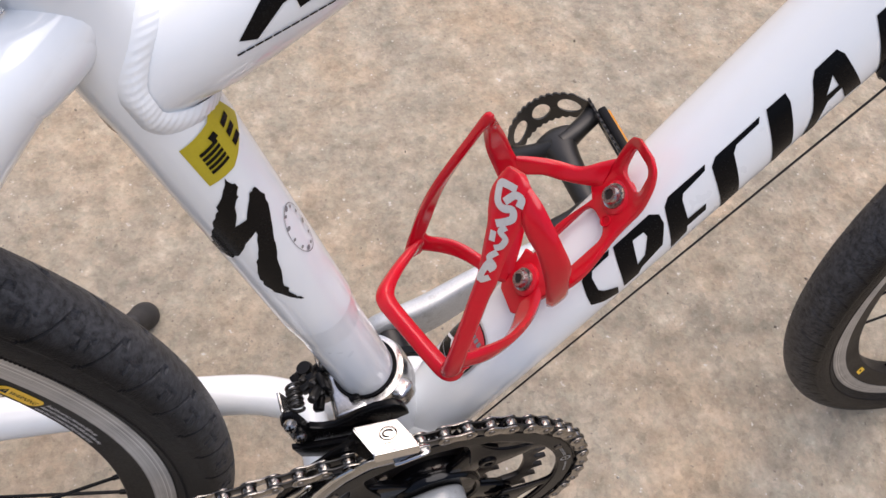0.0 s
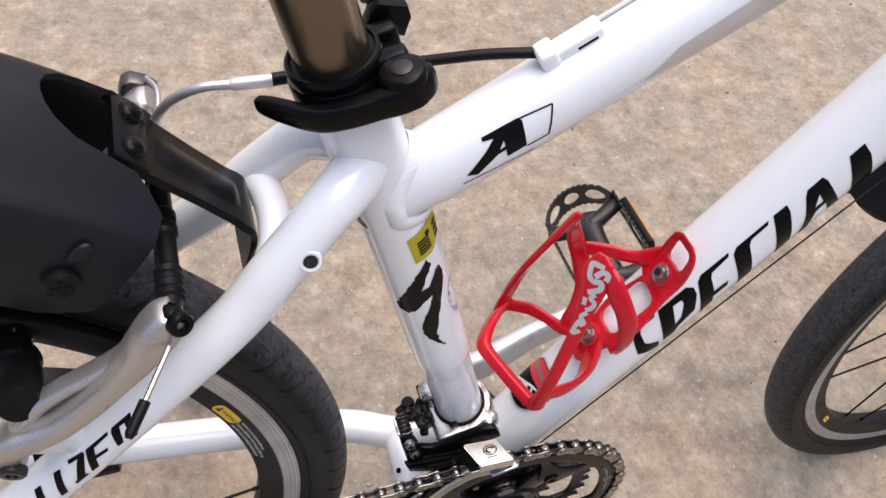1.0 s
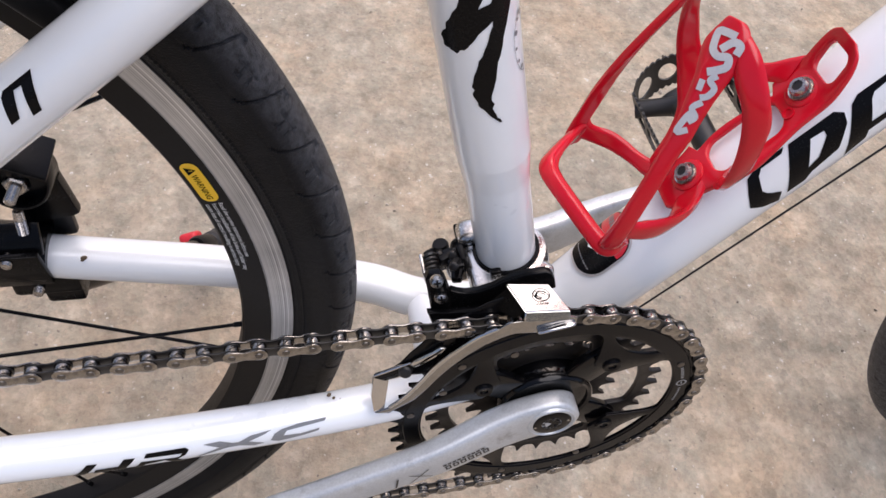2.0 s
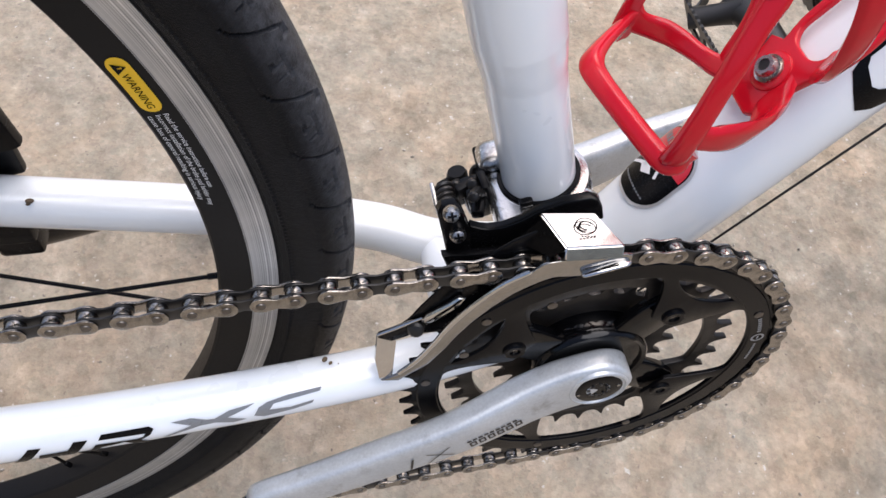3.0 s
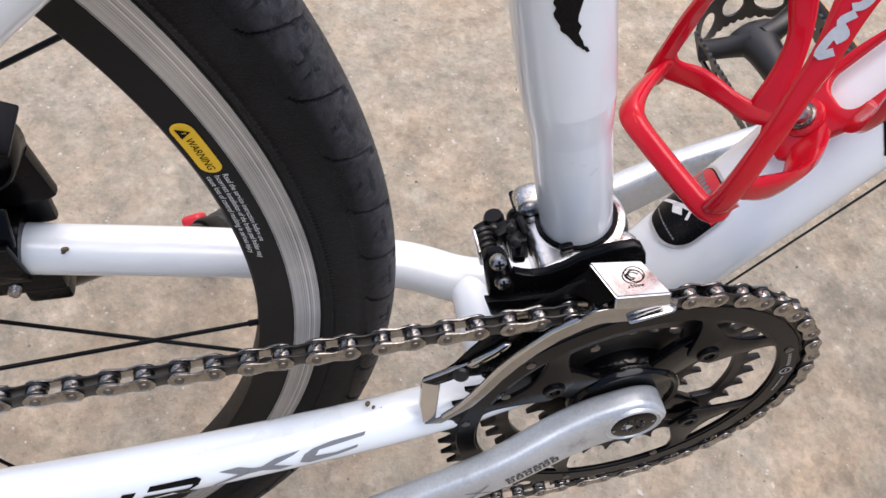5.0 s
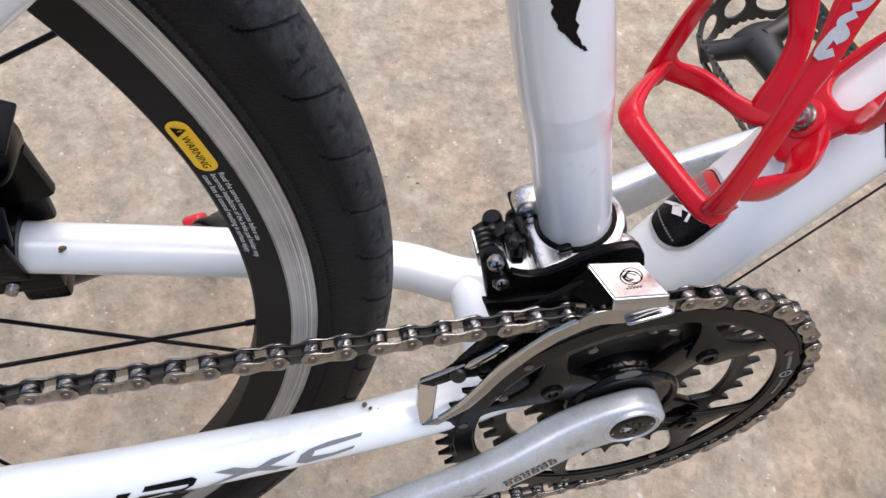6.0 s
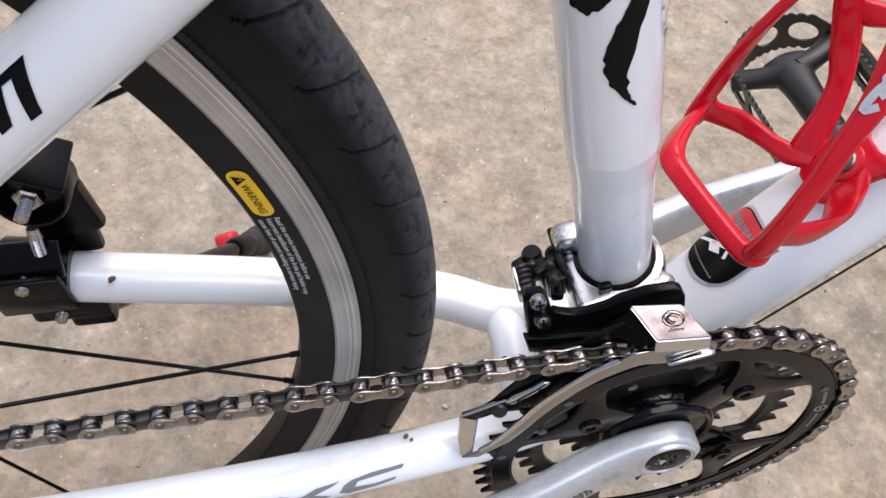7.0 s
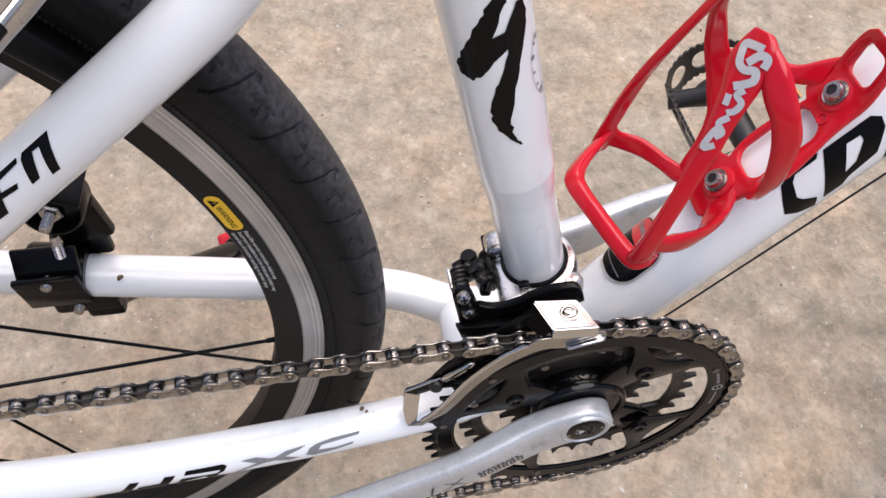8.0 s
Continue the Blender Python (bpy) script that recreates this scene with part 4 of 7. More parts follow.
def build_chain():
    ch = new("chain")
    ch.parent = bike
    ORIGIN[ch.name] = Vector()
    tagged(ch, "oily steel bicycle chain on the outer chainring")
    # path of the pins, from the sprocket along the top run, round the ring, and back
    C1, R1, C2, R2 = Vector((AX.x, AX.z)), PITCH_R, Vector((-0.435, 0.022)), 0.0225
    D = C2 - C1
    base = math.atan2(D.y, D.x)
    beta = math.acos((R1 - R2) / D.length)
    up, lo = base - beta, base + beta
    run = math.sqrt(D.length**2 - (R1 - R2) ** 2)
    way_up = Vector((math.cos(up + math.pi / 2), math.sin(up + math.pi / 2)))
    way_lo = Vector((math.cos(lo + math.pi / 2), math.sin(lo + math.pi / 2)))
    # the slack run leads back to the rear derailleur's low cage
    E3 = Vector((-0.40, -0.150)) - C1
    lo = math.atan2(E3.y, E3.x) % (2 * math.pi) + math.acos(R1 / E3.length)
    way_lo = Vector((math.cos(lo + math.pi / 2), math.sin(lo + math.pi / 2)))
    wrap = 2 * math.pi - (lo - up)
    start = radians(91.0)

    def place(t):
        """t: metres along the chain, forwards from the pin at the ring's top."""
        a = start - t / R1
        if t < 0 and a > up:
            d = (a - up) * R1
            if d < run:
                return C1 + R1 * Vector((math.cos(up), math.sin(up))) + way_up * d
            e = up + (d - run) / R2
            return C2 + R2 * Vector((math.cos(e), math.sin(e)))
        d = (up - wrap - a) * R1
        if d > 0:
            # slack bottom run hangs a little
            sag = -0.012 * math.sin(min(1.0, d / run) * math.pi)
            return C1 + R1 * Vector((math.cos(lo), math.sin(lo))) - way_lo * d + Vector((0, sag))
        return C1 + R1 * Vector((math.cos(a), math.sin(a)))

    def outline(r, waist):
        out = []
        for cx, a0 in ((0.0127, -110), (0.0, 70)):
            out += [(cx + r * math.cos(radians(a0 + 220 * k / 10)), r * math.sin(radians(a0 + 220 * k / 10))) for k in range(11)]
            out.append((0.00635, waist if cx else -waist))
        return out

    def link(outer):
        bm = bmesh.new()
        y0, th = (0.0027, 0.00095) if outer else (0.0017, 0.0009)
        rr, wst = (0.0043, 0.0029) if outer else (0.0042, 0.0030)
        for sd in (1, -1):
            p = plate([outline(rr, wst)], th, Matrix.Translation((0, sd * y0 + (th if sd > 0 else 0), 0)) @ pose(0, 0, 0, 90), bevel=0.0002)
            blended(bm, p)
        bm.faces.ensure_lookup_table()
        for f in bm.faces:
            f.material_index = 0
        extra = bmesh.new()
        for cx in (0.0, 0.0127):
            if outer:
                lathe(extra, [(0.0003, -0.0042), (0.0017, -0.0041), (0.0019, -0.0037), (0.0019, 0.0037), (0.0017, 0.0041), (0.0003, 0.0042)], (cx, 0, 0), (0, 1, 0), 12)
            else:
                lathe(extra, [(0.0019, -0.0017), (0.0037, -0.0017), (0.00387, -0.0013), (0.00387, 0.0013), (0.0037, 0.0017), (0.0019, 0.0017)], (cx, 0, 0), (0, 1, 0), 18)
        bmesh.ops.recalc_face_normals(extra, faces=extra.faces)
        for f in extra.faces:
            f.material_index = 1
        blended(bm, extra)
        o = part("link", bm, STEEL if outer else DARK_STEEL, ch, "steel outer link" if outer else "dark inner link with rollers", smooth=30)
        o.data.materials.append(PIN_STEEL if outer else STEEL)
        return o

    protos = {}
    n_up = 42
    for k in range(-n_up, 66):
        t0 = k * 0.0127
        a, b = place(t0), place(t0 + 0.0127)
        if k > 20 and a.x < -0.40:
            break
        d = b - a
        m = Matrix.Translation((a.x, RING_Y, a.y)) @ Matrix.Rotation(-math.atan2(d.y, d.x), 4, "Y")
        outer = k % 2 == 0
        if outer not in protos:
            protos[outer] = link(outer)
            protos[outer].matrix_basis = m
        else:
            repeat(protos[outer], m, ch)
    bm = plate([gear(11, 90)], 0.002, Matrix.Translation((-0.435, RING_Y + 0.001, 0.022)) @ pose(0, 0, 0, 90), bevel=0.0003)
    part("sprocket", bm, RING_STEEL, bike)


build_chain()


def build_front_derailleur():
    fd = new("front_derailleur")
    fd.parent = bike
    ORIGIN[fd.name] = Vector()
    tagged(fd, "chrome and black front derailleur clamped round the seat tube")
    axis = lambda s: ST_P + ST_D * s
    # clamp band, with its lugs
    bm = bmesh.new()
    lathe(bm, [(0.0168, 0.0), (0.0222, 0.0), (0.0234, 0.0015), (0.0232, 0.018), (0.0218, 0.0225), (0.0192, 0.0235), (0.0168, 0.0235)], axis(0.0545), ST_D, 48)
    part("clamp_band", bm, POLISHED, fd, "grimy polished clamp band", smooth=50)
    bm = bmesh.new()
    lathe(bm, [(0.0168, 0.0), (0.0182, 0.0), (0.0186, 0.0006), (0.0182, 0.0012), (0.0168, 0.0012)], axis(0.0784), ST_D, 44)
    part("rubber_ring", bm, INK, fd, "black sealing ring")
    bm = bmesh.new()
    block(bm, (0.0060, 0.0036, 0.0034), Matrix.Translation(axis(0.0795) + Vector((-0.009, -0.0160, -0.0015))) @ axes(ST_D), 0.0008)
    part("cable_tie_head", bm, INK, fd)
    bm = bmesh.new()
    block(bm, (0.022, 0.034, 0.029), Matrix.Translation(axis(0.0635) + Vector((0.9562, 0, 0.2926)) * -0.0130 + Vector((0, -0.0065, 0))) @ axes(ST_D), 0.0042, 4)
    part("body", bm, POLISHED, fd, "polished alloy body, oil-stained", smooth=50)
    bm = bmesh.new()
    block(bm, (0.017, 0.017, 0.018), Matrix.Translation((-0.0490, 0.0145, 0.0690)) @ axes(ST_D), 0.0055, 4)
    lug = part("hinge_lug", bm, POLISHED, fd, smooth=50)
    bm = bmesh.new()
    lathe(bm, [(0.0024, -0.002), (0.0044, -0.002), (0.0044, 0.0020), (0.0036, 0.0028), (0.0024, 0.0028), (0.0020, 0.0012)], (-0.0570, 0.0100, 0.0660), (-0.80, -0.25, 0.55), 20)
    part("clamp_bolt", bm, DARK_STEEL, fd)
    bm = bmesh.new()
    block(bm, (0.0174, 0.0174, 0.0030), Matrix.Translation((-0.0502, 0.0145, 0.0715)) @ axes(ST_D), 0.0014)
    part("clamp_gap", bm, INK, fd, "dark clamp gap")
    bm = bmesh.new()
    block(bm, (0.014, 0.014, 0.014), Matrix.Translation((-0.0165, -0.0160, 0.0710)) @ axes(ST_D) @ pose(0, 0, 0, 0, 0, 40), 0.0045, 4)
    part("clamp_boss", bm, POLISHED, fd, smooth=50)
    # black link plate with a curved upper edge, set a little askew
    def askew(b2):
        for v in b2.verts:
            v.co.y += -0.025 - 0.245 * (v.co.x + 0.079)
        return b2
    face = Vector((-0.10, -0.86, 0.50)).normalized()
    up = [(-0.0690, 0.0743), (-0.0650, 0.0735), (-0.0613, 0.0737), (-0.0558, 0.0760), (-0.0488, 0.0821), (-0.0444, 0.0880), (-0.0358, 0.0956), (-0.0261, 0.1004), (-0.0232, 0.0998), (-0.0205, 0.0960), (-0.0184, 0.0896), (-0.0250, 0.0830), (-0.0380, 0.0720), (-0.0501, 0.0625), (-0.0642, 0.0570), (-0.0700, 0.0560)]
    part("link_plate", askew(plate([up[::-1]], 0.0045, Matrix.Translation((0, 0.0045, 0)) @ pose(0, 0, 0, 90), bevel=0.0009)), BLACK_STEEL, fd, "black curved link plate", smooth=40)
    low = [(-0.0800, 0.0590), (-0.0700, 0.0615), (-0.0500, 0.0690), (-0.0380, 0.0760), (-0.0330, 0.0640), (-0.0480, 0.0540), (-0.0620, 0.0490), (-0.0760, 0.0490)]
    part("link_arm", askew(plate([low[::-1]], 0.0040, Matrix.Translation((0, -0.0015, 0)) @ pose(0, 0, 0, 90), bevel=0.0009)), BLACK_STEEL, fd, "black lower link arm", smooth=40)
    blk = [(-0.0832, 0.0805), (-0.0815, 0.0840), (-0.0762, 0.0862), (-0.0735, 0.0835), (-0.0690, 0.0730), (-0.0672, 0.0610), (-0.0690, 0.0560), (-0.0740, 0.0525), (-0.0770, 0.0560), (-0.0800, 0.0680)]
    part("screw_block", askew(plate([blk[::-1]], 0.0070, Matrix.Translation((0, 0.0050, 0)) @ pose(0, 0, 0, 90), bevel=0.0012)), BLACK_STEEL, fd, "black block with two limit screws", smooth=40)
    for at in ((-0.0785, -0.0285, 0.0845), (-0.0745, -0.0295, 0.0720)):
        cross_screw(fd, at, face, 0.0035, 0.0036)
    # barrel, spring and hinge pieces behind the tube
    bm = bmesh.new()
    prof = [(0.0006, 0.0)]
    for k in range(7):
        prof += [(0.0047, 0.0016 * k), (0.0050, 0.0016 * k + 0.0008)]
    prof += [(0.0042, 0.0122), (0.0006, 0.0124)]
    lathe(bm, prof, (-0.0620, 0.0160, 0.0490), (-0.30, 0.10, 0.95), 22)
    part("barrel", bm, BLACK_PLASTIC, fd, "black ribbed barrel adjuster", smooth=50)
    for size, at, rot, mat in (((0.011, 0.012, 0.013), (-0.0665, 0.0145, 0.0490), (10, -18, 20), BLACK_PLASTIC), ((0.007, 0.014, 0.012), (-0.0610, 0.0050, 0.0570), (0, -18, 12), BLACK_STEEL),
                               ((0.009, 0.006, 0.020), (-0.0590, -0.0030, 0.0610), (12, -18, 0), BLACK_STEEL), ((0.012, 0.004, 0.009), (-0.0640, 0.0020, 0.0660), (4, -14, 24), BLACK_PLASTIC),
                               ((0.006, 0.012, 0.005), (-0.0610, -0.0090, 0.0660), (0, -20, -15), BLACK_STEEL), ((0.004, 0.010, 0.016), (-0.0560, 0.0010, 0.0660), (6, -18, 8), BLACK_PLASTIC)):
        bm = bmesh.new()
        block(bm, size, Matrix.Translation(at) @ pose(0, 0, 0, *rot), 0.0014)
        part("hinge_piece", bm, mat, fd)
    bm = bmesh.new()
    turns = 5
    sweep(bm, [(-0.0735 + 0.0038 * math.cos(2 * math.pi * t / 14), 0.0060 - 0.0150 * t / (14 * turns), 0.0620 + 0.0038 * math.sin(2 * math.pi * t / 14), 0.0011) for t in range(14 * turns + 1)], 8)
    part("spring", bm, DARK_STEEL, fd, "coiled return spring")
    bm = bmesh.new()
    block(bm, (0.0018, 0.0120, 0.0130), Matrix.Translation((-0.0800, -0.0080, 0.0690)) @ pose(0, 0, 0, 8, -17, 0), 0.0006)
    part("spring_plate", bm, POLISHED, fd)
    for at in ((-0.0625, -0.0070, 0.0715), (-0.0605, 0.0040, 0.0675), (-0.0655, 0.0120, 0.0580)):
        bm = bmesh.new()
        lathe(bm, [(0.0003, -0.006), (0.0026, -0.006), (0.0026, 0.006), (0.0018, 0.0068), (0.0003, 0.007)], at, (-0.4, -0.75, 0.5), 14)
        part("hinge_pin", bm, DARK_STEEL, fd)
    # cage: outer chrome plate following the chainring, bridged to an inner plate
    def arc_plate(y, thick, edge, material, nm, lb, mid=GUIDE):
        outer = [(r * math.cos(radians(a)), r * math.sin(radians(a))) for a, r, _ in edge]
        inner = [(r * math.cos(radians(a)), r * math.sin(radians(a))) for a, _, r in edge]
        b2 = plate([(outer + inner[::-1])[::-1]], thick, Matrix.Translation((mid.x, y, mid.z)) @ pose(0, 0, 0, 90), bevel=0.0004)
        return part(nm, b2, material, fd, lb, smooth=35)
    edge = [(98.5, 0.0985, 0.0940), (100, 0.1000, 0.0925), (104, 0.1020, 0.0920), (108, 0.1045, 0.0920), (111, 0.1055, 0.0925), (113.5, 0.1058, 0.0942), (116, 0.1072, 0.0965), (117.5, 0.1075, 0.0972), (119, 0.1068, 0.0976), (121, 0.1052, 0.0976), (127, 0.1048, 0.0972),
            (134, 0.1025, 0.0955), (141, 0.1004, 0.0938), (148, 0.0985, 0.0924), (154.5, 0.0972, 0.0912), (163, 0.0985, 0.0925), (168.8, 0.1030, 0.0985), (171.8, 0.1100, 0.1020)]
    arc_plate(-0.0585, 0.0014, edge, CAGE_STEEL, "outer_cage_plate", "worn chrome outer cage plate")
    bm = bmesh.new()
    sweep(bm, spline([(GUIDE.x + r * math.cos(radians(a)), -0.0589, GUIDE.z + r * math.sin(radians(a)), 0.0011) for a, r, _ in edge[9:17]], 4), 10)
    part("cage_lip", bm, CHROME, fd, "bright rolled edge of the cage plate", smooth=60)
    edge_in = [(113, 0.106, 0.084), (122, 0.1050, 0.080), (134, 0.1030, 0.076), (145, 0.1015, 0.073), (152, 0.1010, 0.072), (157, 0.1010, 0.074), (160, 0.1025, 0.080), (163, 0.1050, 0.094), (165, 0.109, 0.102)]
    arc_plate(-0.0478, 0.0014, edge_in, BLACK_STEEL, "inner_cage_plate", "dark inner cage plate", Vector((-0.002, 0, 0.0015)))
    # rounded tab with a bright rib pressed into the outer plate
    bm = bmesh.new()
    sweep(bm, spline([(GUIDE.x + r * math.cos(radians(a)), -0.0609, GUIDE.z + r * math.sin(radians(a)), w * 0.45, w) for a, r, w in ((110.8, 0.0945, 0.0008), (110, 0.0948, 0.0018), (106, 0.0955, 0.0022), (101.5, 0.0962, 0.0022), (99.8, 0.0962, 0.0018), (99.0, 0.0960, 0.0008))], 5), 16)
    part("cage_rib", bm, CHROME, fd, smooth=50)
    # folded top bridge, open at the back
    bm = bmesh.new()
    top = [Vector(c) for c in ((-0.0495, -0.0462, 0.1033), (-0.0270, -0.0458, 0.1012), (-0.0192, -0.0614, 0.0996), (-0.0422, -0.0610, 0.0996))]
    v = [bm.verts.new(p) for p in top] + [bm.verts.new(top[0] + Vector((0.006, 0.0035, -0.022))), bm.verts.new(top[1] + Vector((0.0, 0.001, -0.020))), bm.verts.new(top[2] + Vector((0.0, -0.0024, -0.0052))), bm.verts.new(top[3] + Vector((0, -0.0024, -0.0052)))]
    for q in ((0, 1, 2, 3), (0, 4, 5, 1), (3, 2, 6, 7)):
        bm.faces.new([v[k] for k in q])
    bmesh.ops.recalc_face_normals(bm, faces=bm.faces)
    bmesh.ops.solidify(bm, geom=bm.faces[:], thickness=0.0013)
    es = [e for e in bm.edges if len(e.link_faces) == 2 and e.calc_face_angle(0) > 0.6]
    bmesh.ops.bevel(bm, geom=es, offset=0.0006, segments=3, affect="EDGES")
    part("cage_bridge", bm, CHROME, fd, "folded chrome top bridge with a stamped badge", smooth=40)
    # black sheet stands in for the shade inside the bridge's open left side
    bm = bmesh.new()
    bm.faces.new([bm.verts.new(p) for p in (top[0] + Vector((0.0015, -0.001, -0.0016)), top[3] + Vector((0.0015, 0.001, -0.0016)), top[3] + Vector((-0.004, 0.002, -0.0080)), top[0] + Vector((-0.006, 0.002, -0.0180)))])
    bmesh.ops.solidify(bm, geom=bm.faces[:], thickness=0.0010)
    part("hollow_shade", bm, BLACK_STEEL, fd, "dark sheet standing in for shade in the hollow below the bridge", smooth=30)
    # stamped oval badge: plain shapes
    c0, ex = Vector((-0.0330, -0.0525, 0.1012)), (top[1] - top[0]).normalized()
    nz = (top[1] - top[0]).cross(top[3] - top[0]).normalized()
    if nz.z < 0:
        nz = -nz
    ey = nz.cross(ex)
    lay = lambda u, v: c0 + ex * u + ey * v + nz * 0.0009
    ell = lambda k, n=28: [(0.0046 * k * math.cos(2 * math.pi * i / n), 0.0034 * k * math.sin(2 * math.pi * i / n)) for i in range(n)]
    bm = flat([ell(1.0)], [ell(0.88)[::-1]])
    blended(bm, flat([[(0.0032 * math.cos(radians(a)) * f, 0.0020 * math.sin(radians(a)) * f) for a, f in [(20 + 14 * i, 1.0) for i in range(19)] + [(272 - 14 * i, 0.72) for i in range(19)]]]))
    for i in range(5):
        blended(bm, flat([[(-0.003 + 0.0013 * i, -0.0049), (-0.0022 + 0.0013 * i, -0.0049), (-0.0022 + 0.0013 * i, -0.0043), (-0.003 + 0.0013 * i, -0.0043)]]))
    part("stamped_badge", mapped(bm, lay, 0.01, 0), INK, fd, "small black oval badge", recalc=False, smooth=0)
    # tail: chrome spacer joining both plates, its rivet and link
    bm = bmesh.new()
    v = [bm.verts.new(p) for p in ((-0.1078, -0.0592, 0.0100), (-0.1098, -0.0560, 0.0215), (-0.1085, -0.0500, 0.0310), (-0.1000, -0.0500, 0.0262), (-0.1020, -0.0584, 0.0105))]
    bm.faces.new((v[0], v[1], v[4]))
    bm.faces.new((v[1], v[2], v[3], v[4]))
    bmesh.ops.recalc_face_normals(bm, faces=bm.faces)
    bmesh.ops.solidify(bm, geom=bm.faces[:], thickness=0.0012)
    part("tail_spacer", bm, CHROME, fd, "chrome tail spacer, rusty at the edge", smooth=30)
    tail = [(-0.1085, 0.0285), (-0.1082, 0.0330), (-0.1040, 0.0352), (-0.0960, 0.0400), (-0.0905, 0.0432), (-0.0870, 0.0425), (-0.0862, 0.0380), (-0.0900, 0.0330), (-0.0960, 0.0290), (-0.1020, 0.0262)]
    part("tail_plate", plate([tail[::-1]], 0.0016, Matrix.Translation((0, -0.0488, 0)) @ pose(0, 0, 0, 90), bevel=0.0005), BLACK_STEEL, fd, "dark riveted tail plate", smooth=50)
    bm = bmesh.new()
    sweep(bm, spline([(-0.1086, -0.0505, 0.0328, 0.0007), (-0.1040, -0.0505, 0.0354, 0.0009), (-0.0960, -0.0505, 0.0402, 0.0009), (-0.0900, -0.0505, 0.0436, 0.0007)], 3), 8)
    part("tail_lip", bm, CHROME, fd, "bright edge of the tail plate", smooth=60)
    link = [(-0.0905, 0.0425), (-0.0885, 0.0468), (-0.0800, 0.0540), (-0.0765, 0.0585), (-0.0735, 0.0580), (-0.0750, 0.0530), (-0.0815, 0.0460), (-0.0865, 0.0415)]
    part("tail_link", plate([link[::-1]], 0.0030, Matrix.Translation((0, -0.0496, 0)) @ pose(0, 0, 0, 90), bevel=0.0009), CHROME, fd, "chrome tail link", smooth=50)
    bm = bmesh.new()
    lathe(bm, [(0.0003, -0.003), (0.0036, -0.003), (0.0036, 0.001), (0.0026, 0.0020), (0.0003, 0.0022)], (-0.0925, -0.0520, 0.0375), (-0.2, -0.85, 0.45), 18)
    part("rivet", bm, DARK_STEEL, fd)


build_front_derailleur()


def build_pedal():
    pd = new("pedal")
    pd.parent = bike
    ORIGIN[pd.name] = Vector()
    tagged(pd, "black cage pedal with amber reflectors on the far crank")
    c0 = AX + Vector((0.1670 * math.cos(radians(FAR_CRANK)), 0, 0.1670 * math.sin(radians(FAR_CRANK))))
    m = Matrix.Translation((c0.x, 0.1480, c0.z)) @ pose(0, 0, 0, 0, PEDAL_TILT, 0)
    # hub that spreads into two arms; x across the tread, y along the spindle
    bm = bmesh.new()
    sweep(bm, spline([(0, -0.052, 0, 0.0080, 0.0080), (0, -0.030, 0, 0.0095, 0.0095), (0, 0.0, 0, 0.0105, 0.0098), (0, 0.016, 0, 0.0125, 0.0098), (0, 0.028, 0, 0.0165, 0.0088), (0, 0.034, 0, 0.0160, 0.007), (0, 0.038, 0, 0.0080, 0.004)], 5), 26, up=(0, 0, 1))
    for sx in (-1, 1):
        sweep(bm, spline([(0.004 * sx, 0.022, 0, 0.010, 0.008), (0.014 * sx, 0.026, 0, 0.0075, 0.0075), (0.026 * sx, 0.0310, 0, 0.0062, 0.008), (0.035 * sx, 0.0350, 0, 0.006, 0.009)], 5), 16)
        sweep(bm, spline([(0, -0.040, 0, 0.010, 0.008), (0.014 * sx, -0.043, 0, 0.007, 0.008), (0.033 * sx, -0.044, 0, 0.006, 0.009)], 5), 14)
    bm.transform(m)
    part("pedal_body", bm, PEDAL_RUBBER, pd, "scuffed black pedal body", smooth=60)
    # toothed side plates and their reflectors
    for sx in (-1, 1):
        w, h = 0.047, 0.0125
        teeth = []
        for i in range(16):
            x = -w + 2 * w * (i + 0.5) / 16
            teeth += [(x - 0.0026, h), (x - 0.0012, h + 0.0018), (x + 0.0012, h + 0.0018), (x + 0.0026, h)]
        low = [(-x, -y) for x, y in teeth]
        out = [(-w, -h * 0.6), (-w, h * 0.6)] + teeth + [(w, h * 0.6), (w, -h * 0.6)] + low
        holes = [rounded(-0.040, -0.0075, -0.020, 0.0075, 0.006), rounded(-0.014, -0.0075, 0.014, 0.0075, 0.006), rounded(0.020, -0.0075, 0.040, 0.0075, 0.006)]
        bm = plate([out[::-1]], 0.0018, m @ Matrix.Translation((0.0350 * sx, -0.006, 0)) @ Matrix(((0, 0, 1, 0), (1, 0, 0, 0), (0, 1, 0, 0), (0, 0, 0, 1))), holes=[hh[::-1] for hh in holes])
        part("cage_plate", bm, PEDAL_RUBBER, pd, "toothed black cage plate", smooth=0)
        if sx < 0:
            continue
        bm = bmesh.new()
        block(bm, (0.007, 0.058, 0.017), m @ Matrix.Translation((0.0410 * sx, 0.002, 0)), 0.0018)
        part("reflector_housing", bm, BLACK_PLASTIC, pd)
        bm = bmesh.new()
        block(bm, (0.004, 0.050, 0.012), m @ Matrix.Translation((0.0440 * sx, 0.002, 0)), 0.0010)
        part("reflector", bm, AMBER, pd, "amber reflector")
    # end plate with oval holes, its rim bent round to the sides, 
    teeth = []
    for i in range(11):
        x = -0.030 + 0.060 * (i + 0.5) / 11
        teeth += [(x - 0.0024, 0.0140), (x - 0.001, 0.0156), (x + 0.001, 0.0156), (x + 0.0024, 0.0140)]
    out = [(-0.0350, -0.010), (-0.0350, 0.010)] + teeth + [(0.0350, 0.010), (0.0350, -0.010)] + [(-x, -y) for x, y in teeth]
    ovals = [[(cx + 0.0078 * math.cos(2 * math.pi * k / 20), 0.0085 * math.sin(2 * math.pi * k / 20)) for k in range(20)][::-1] for cx in (-0.0215, 0.0, 0.0215)]
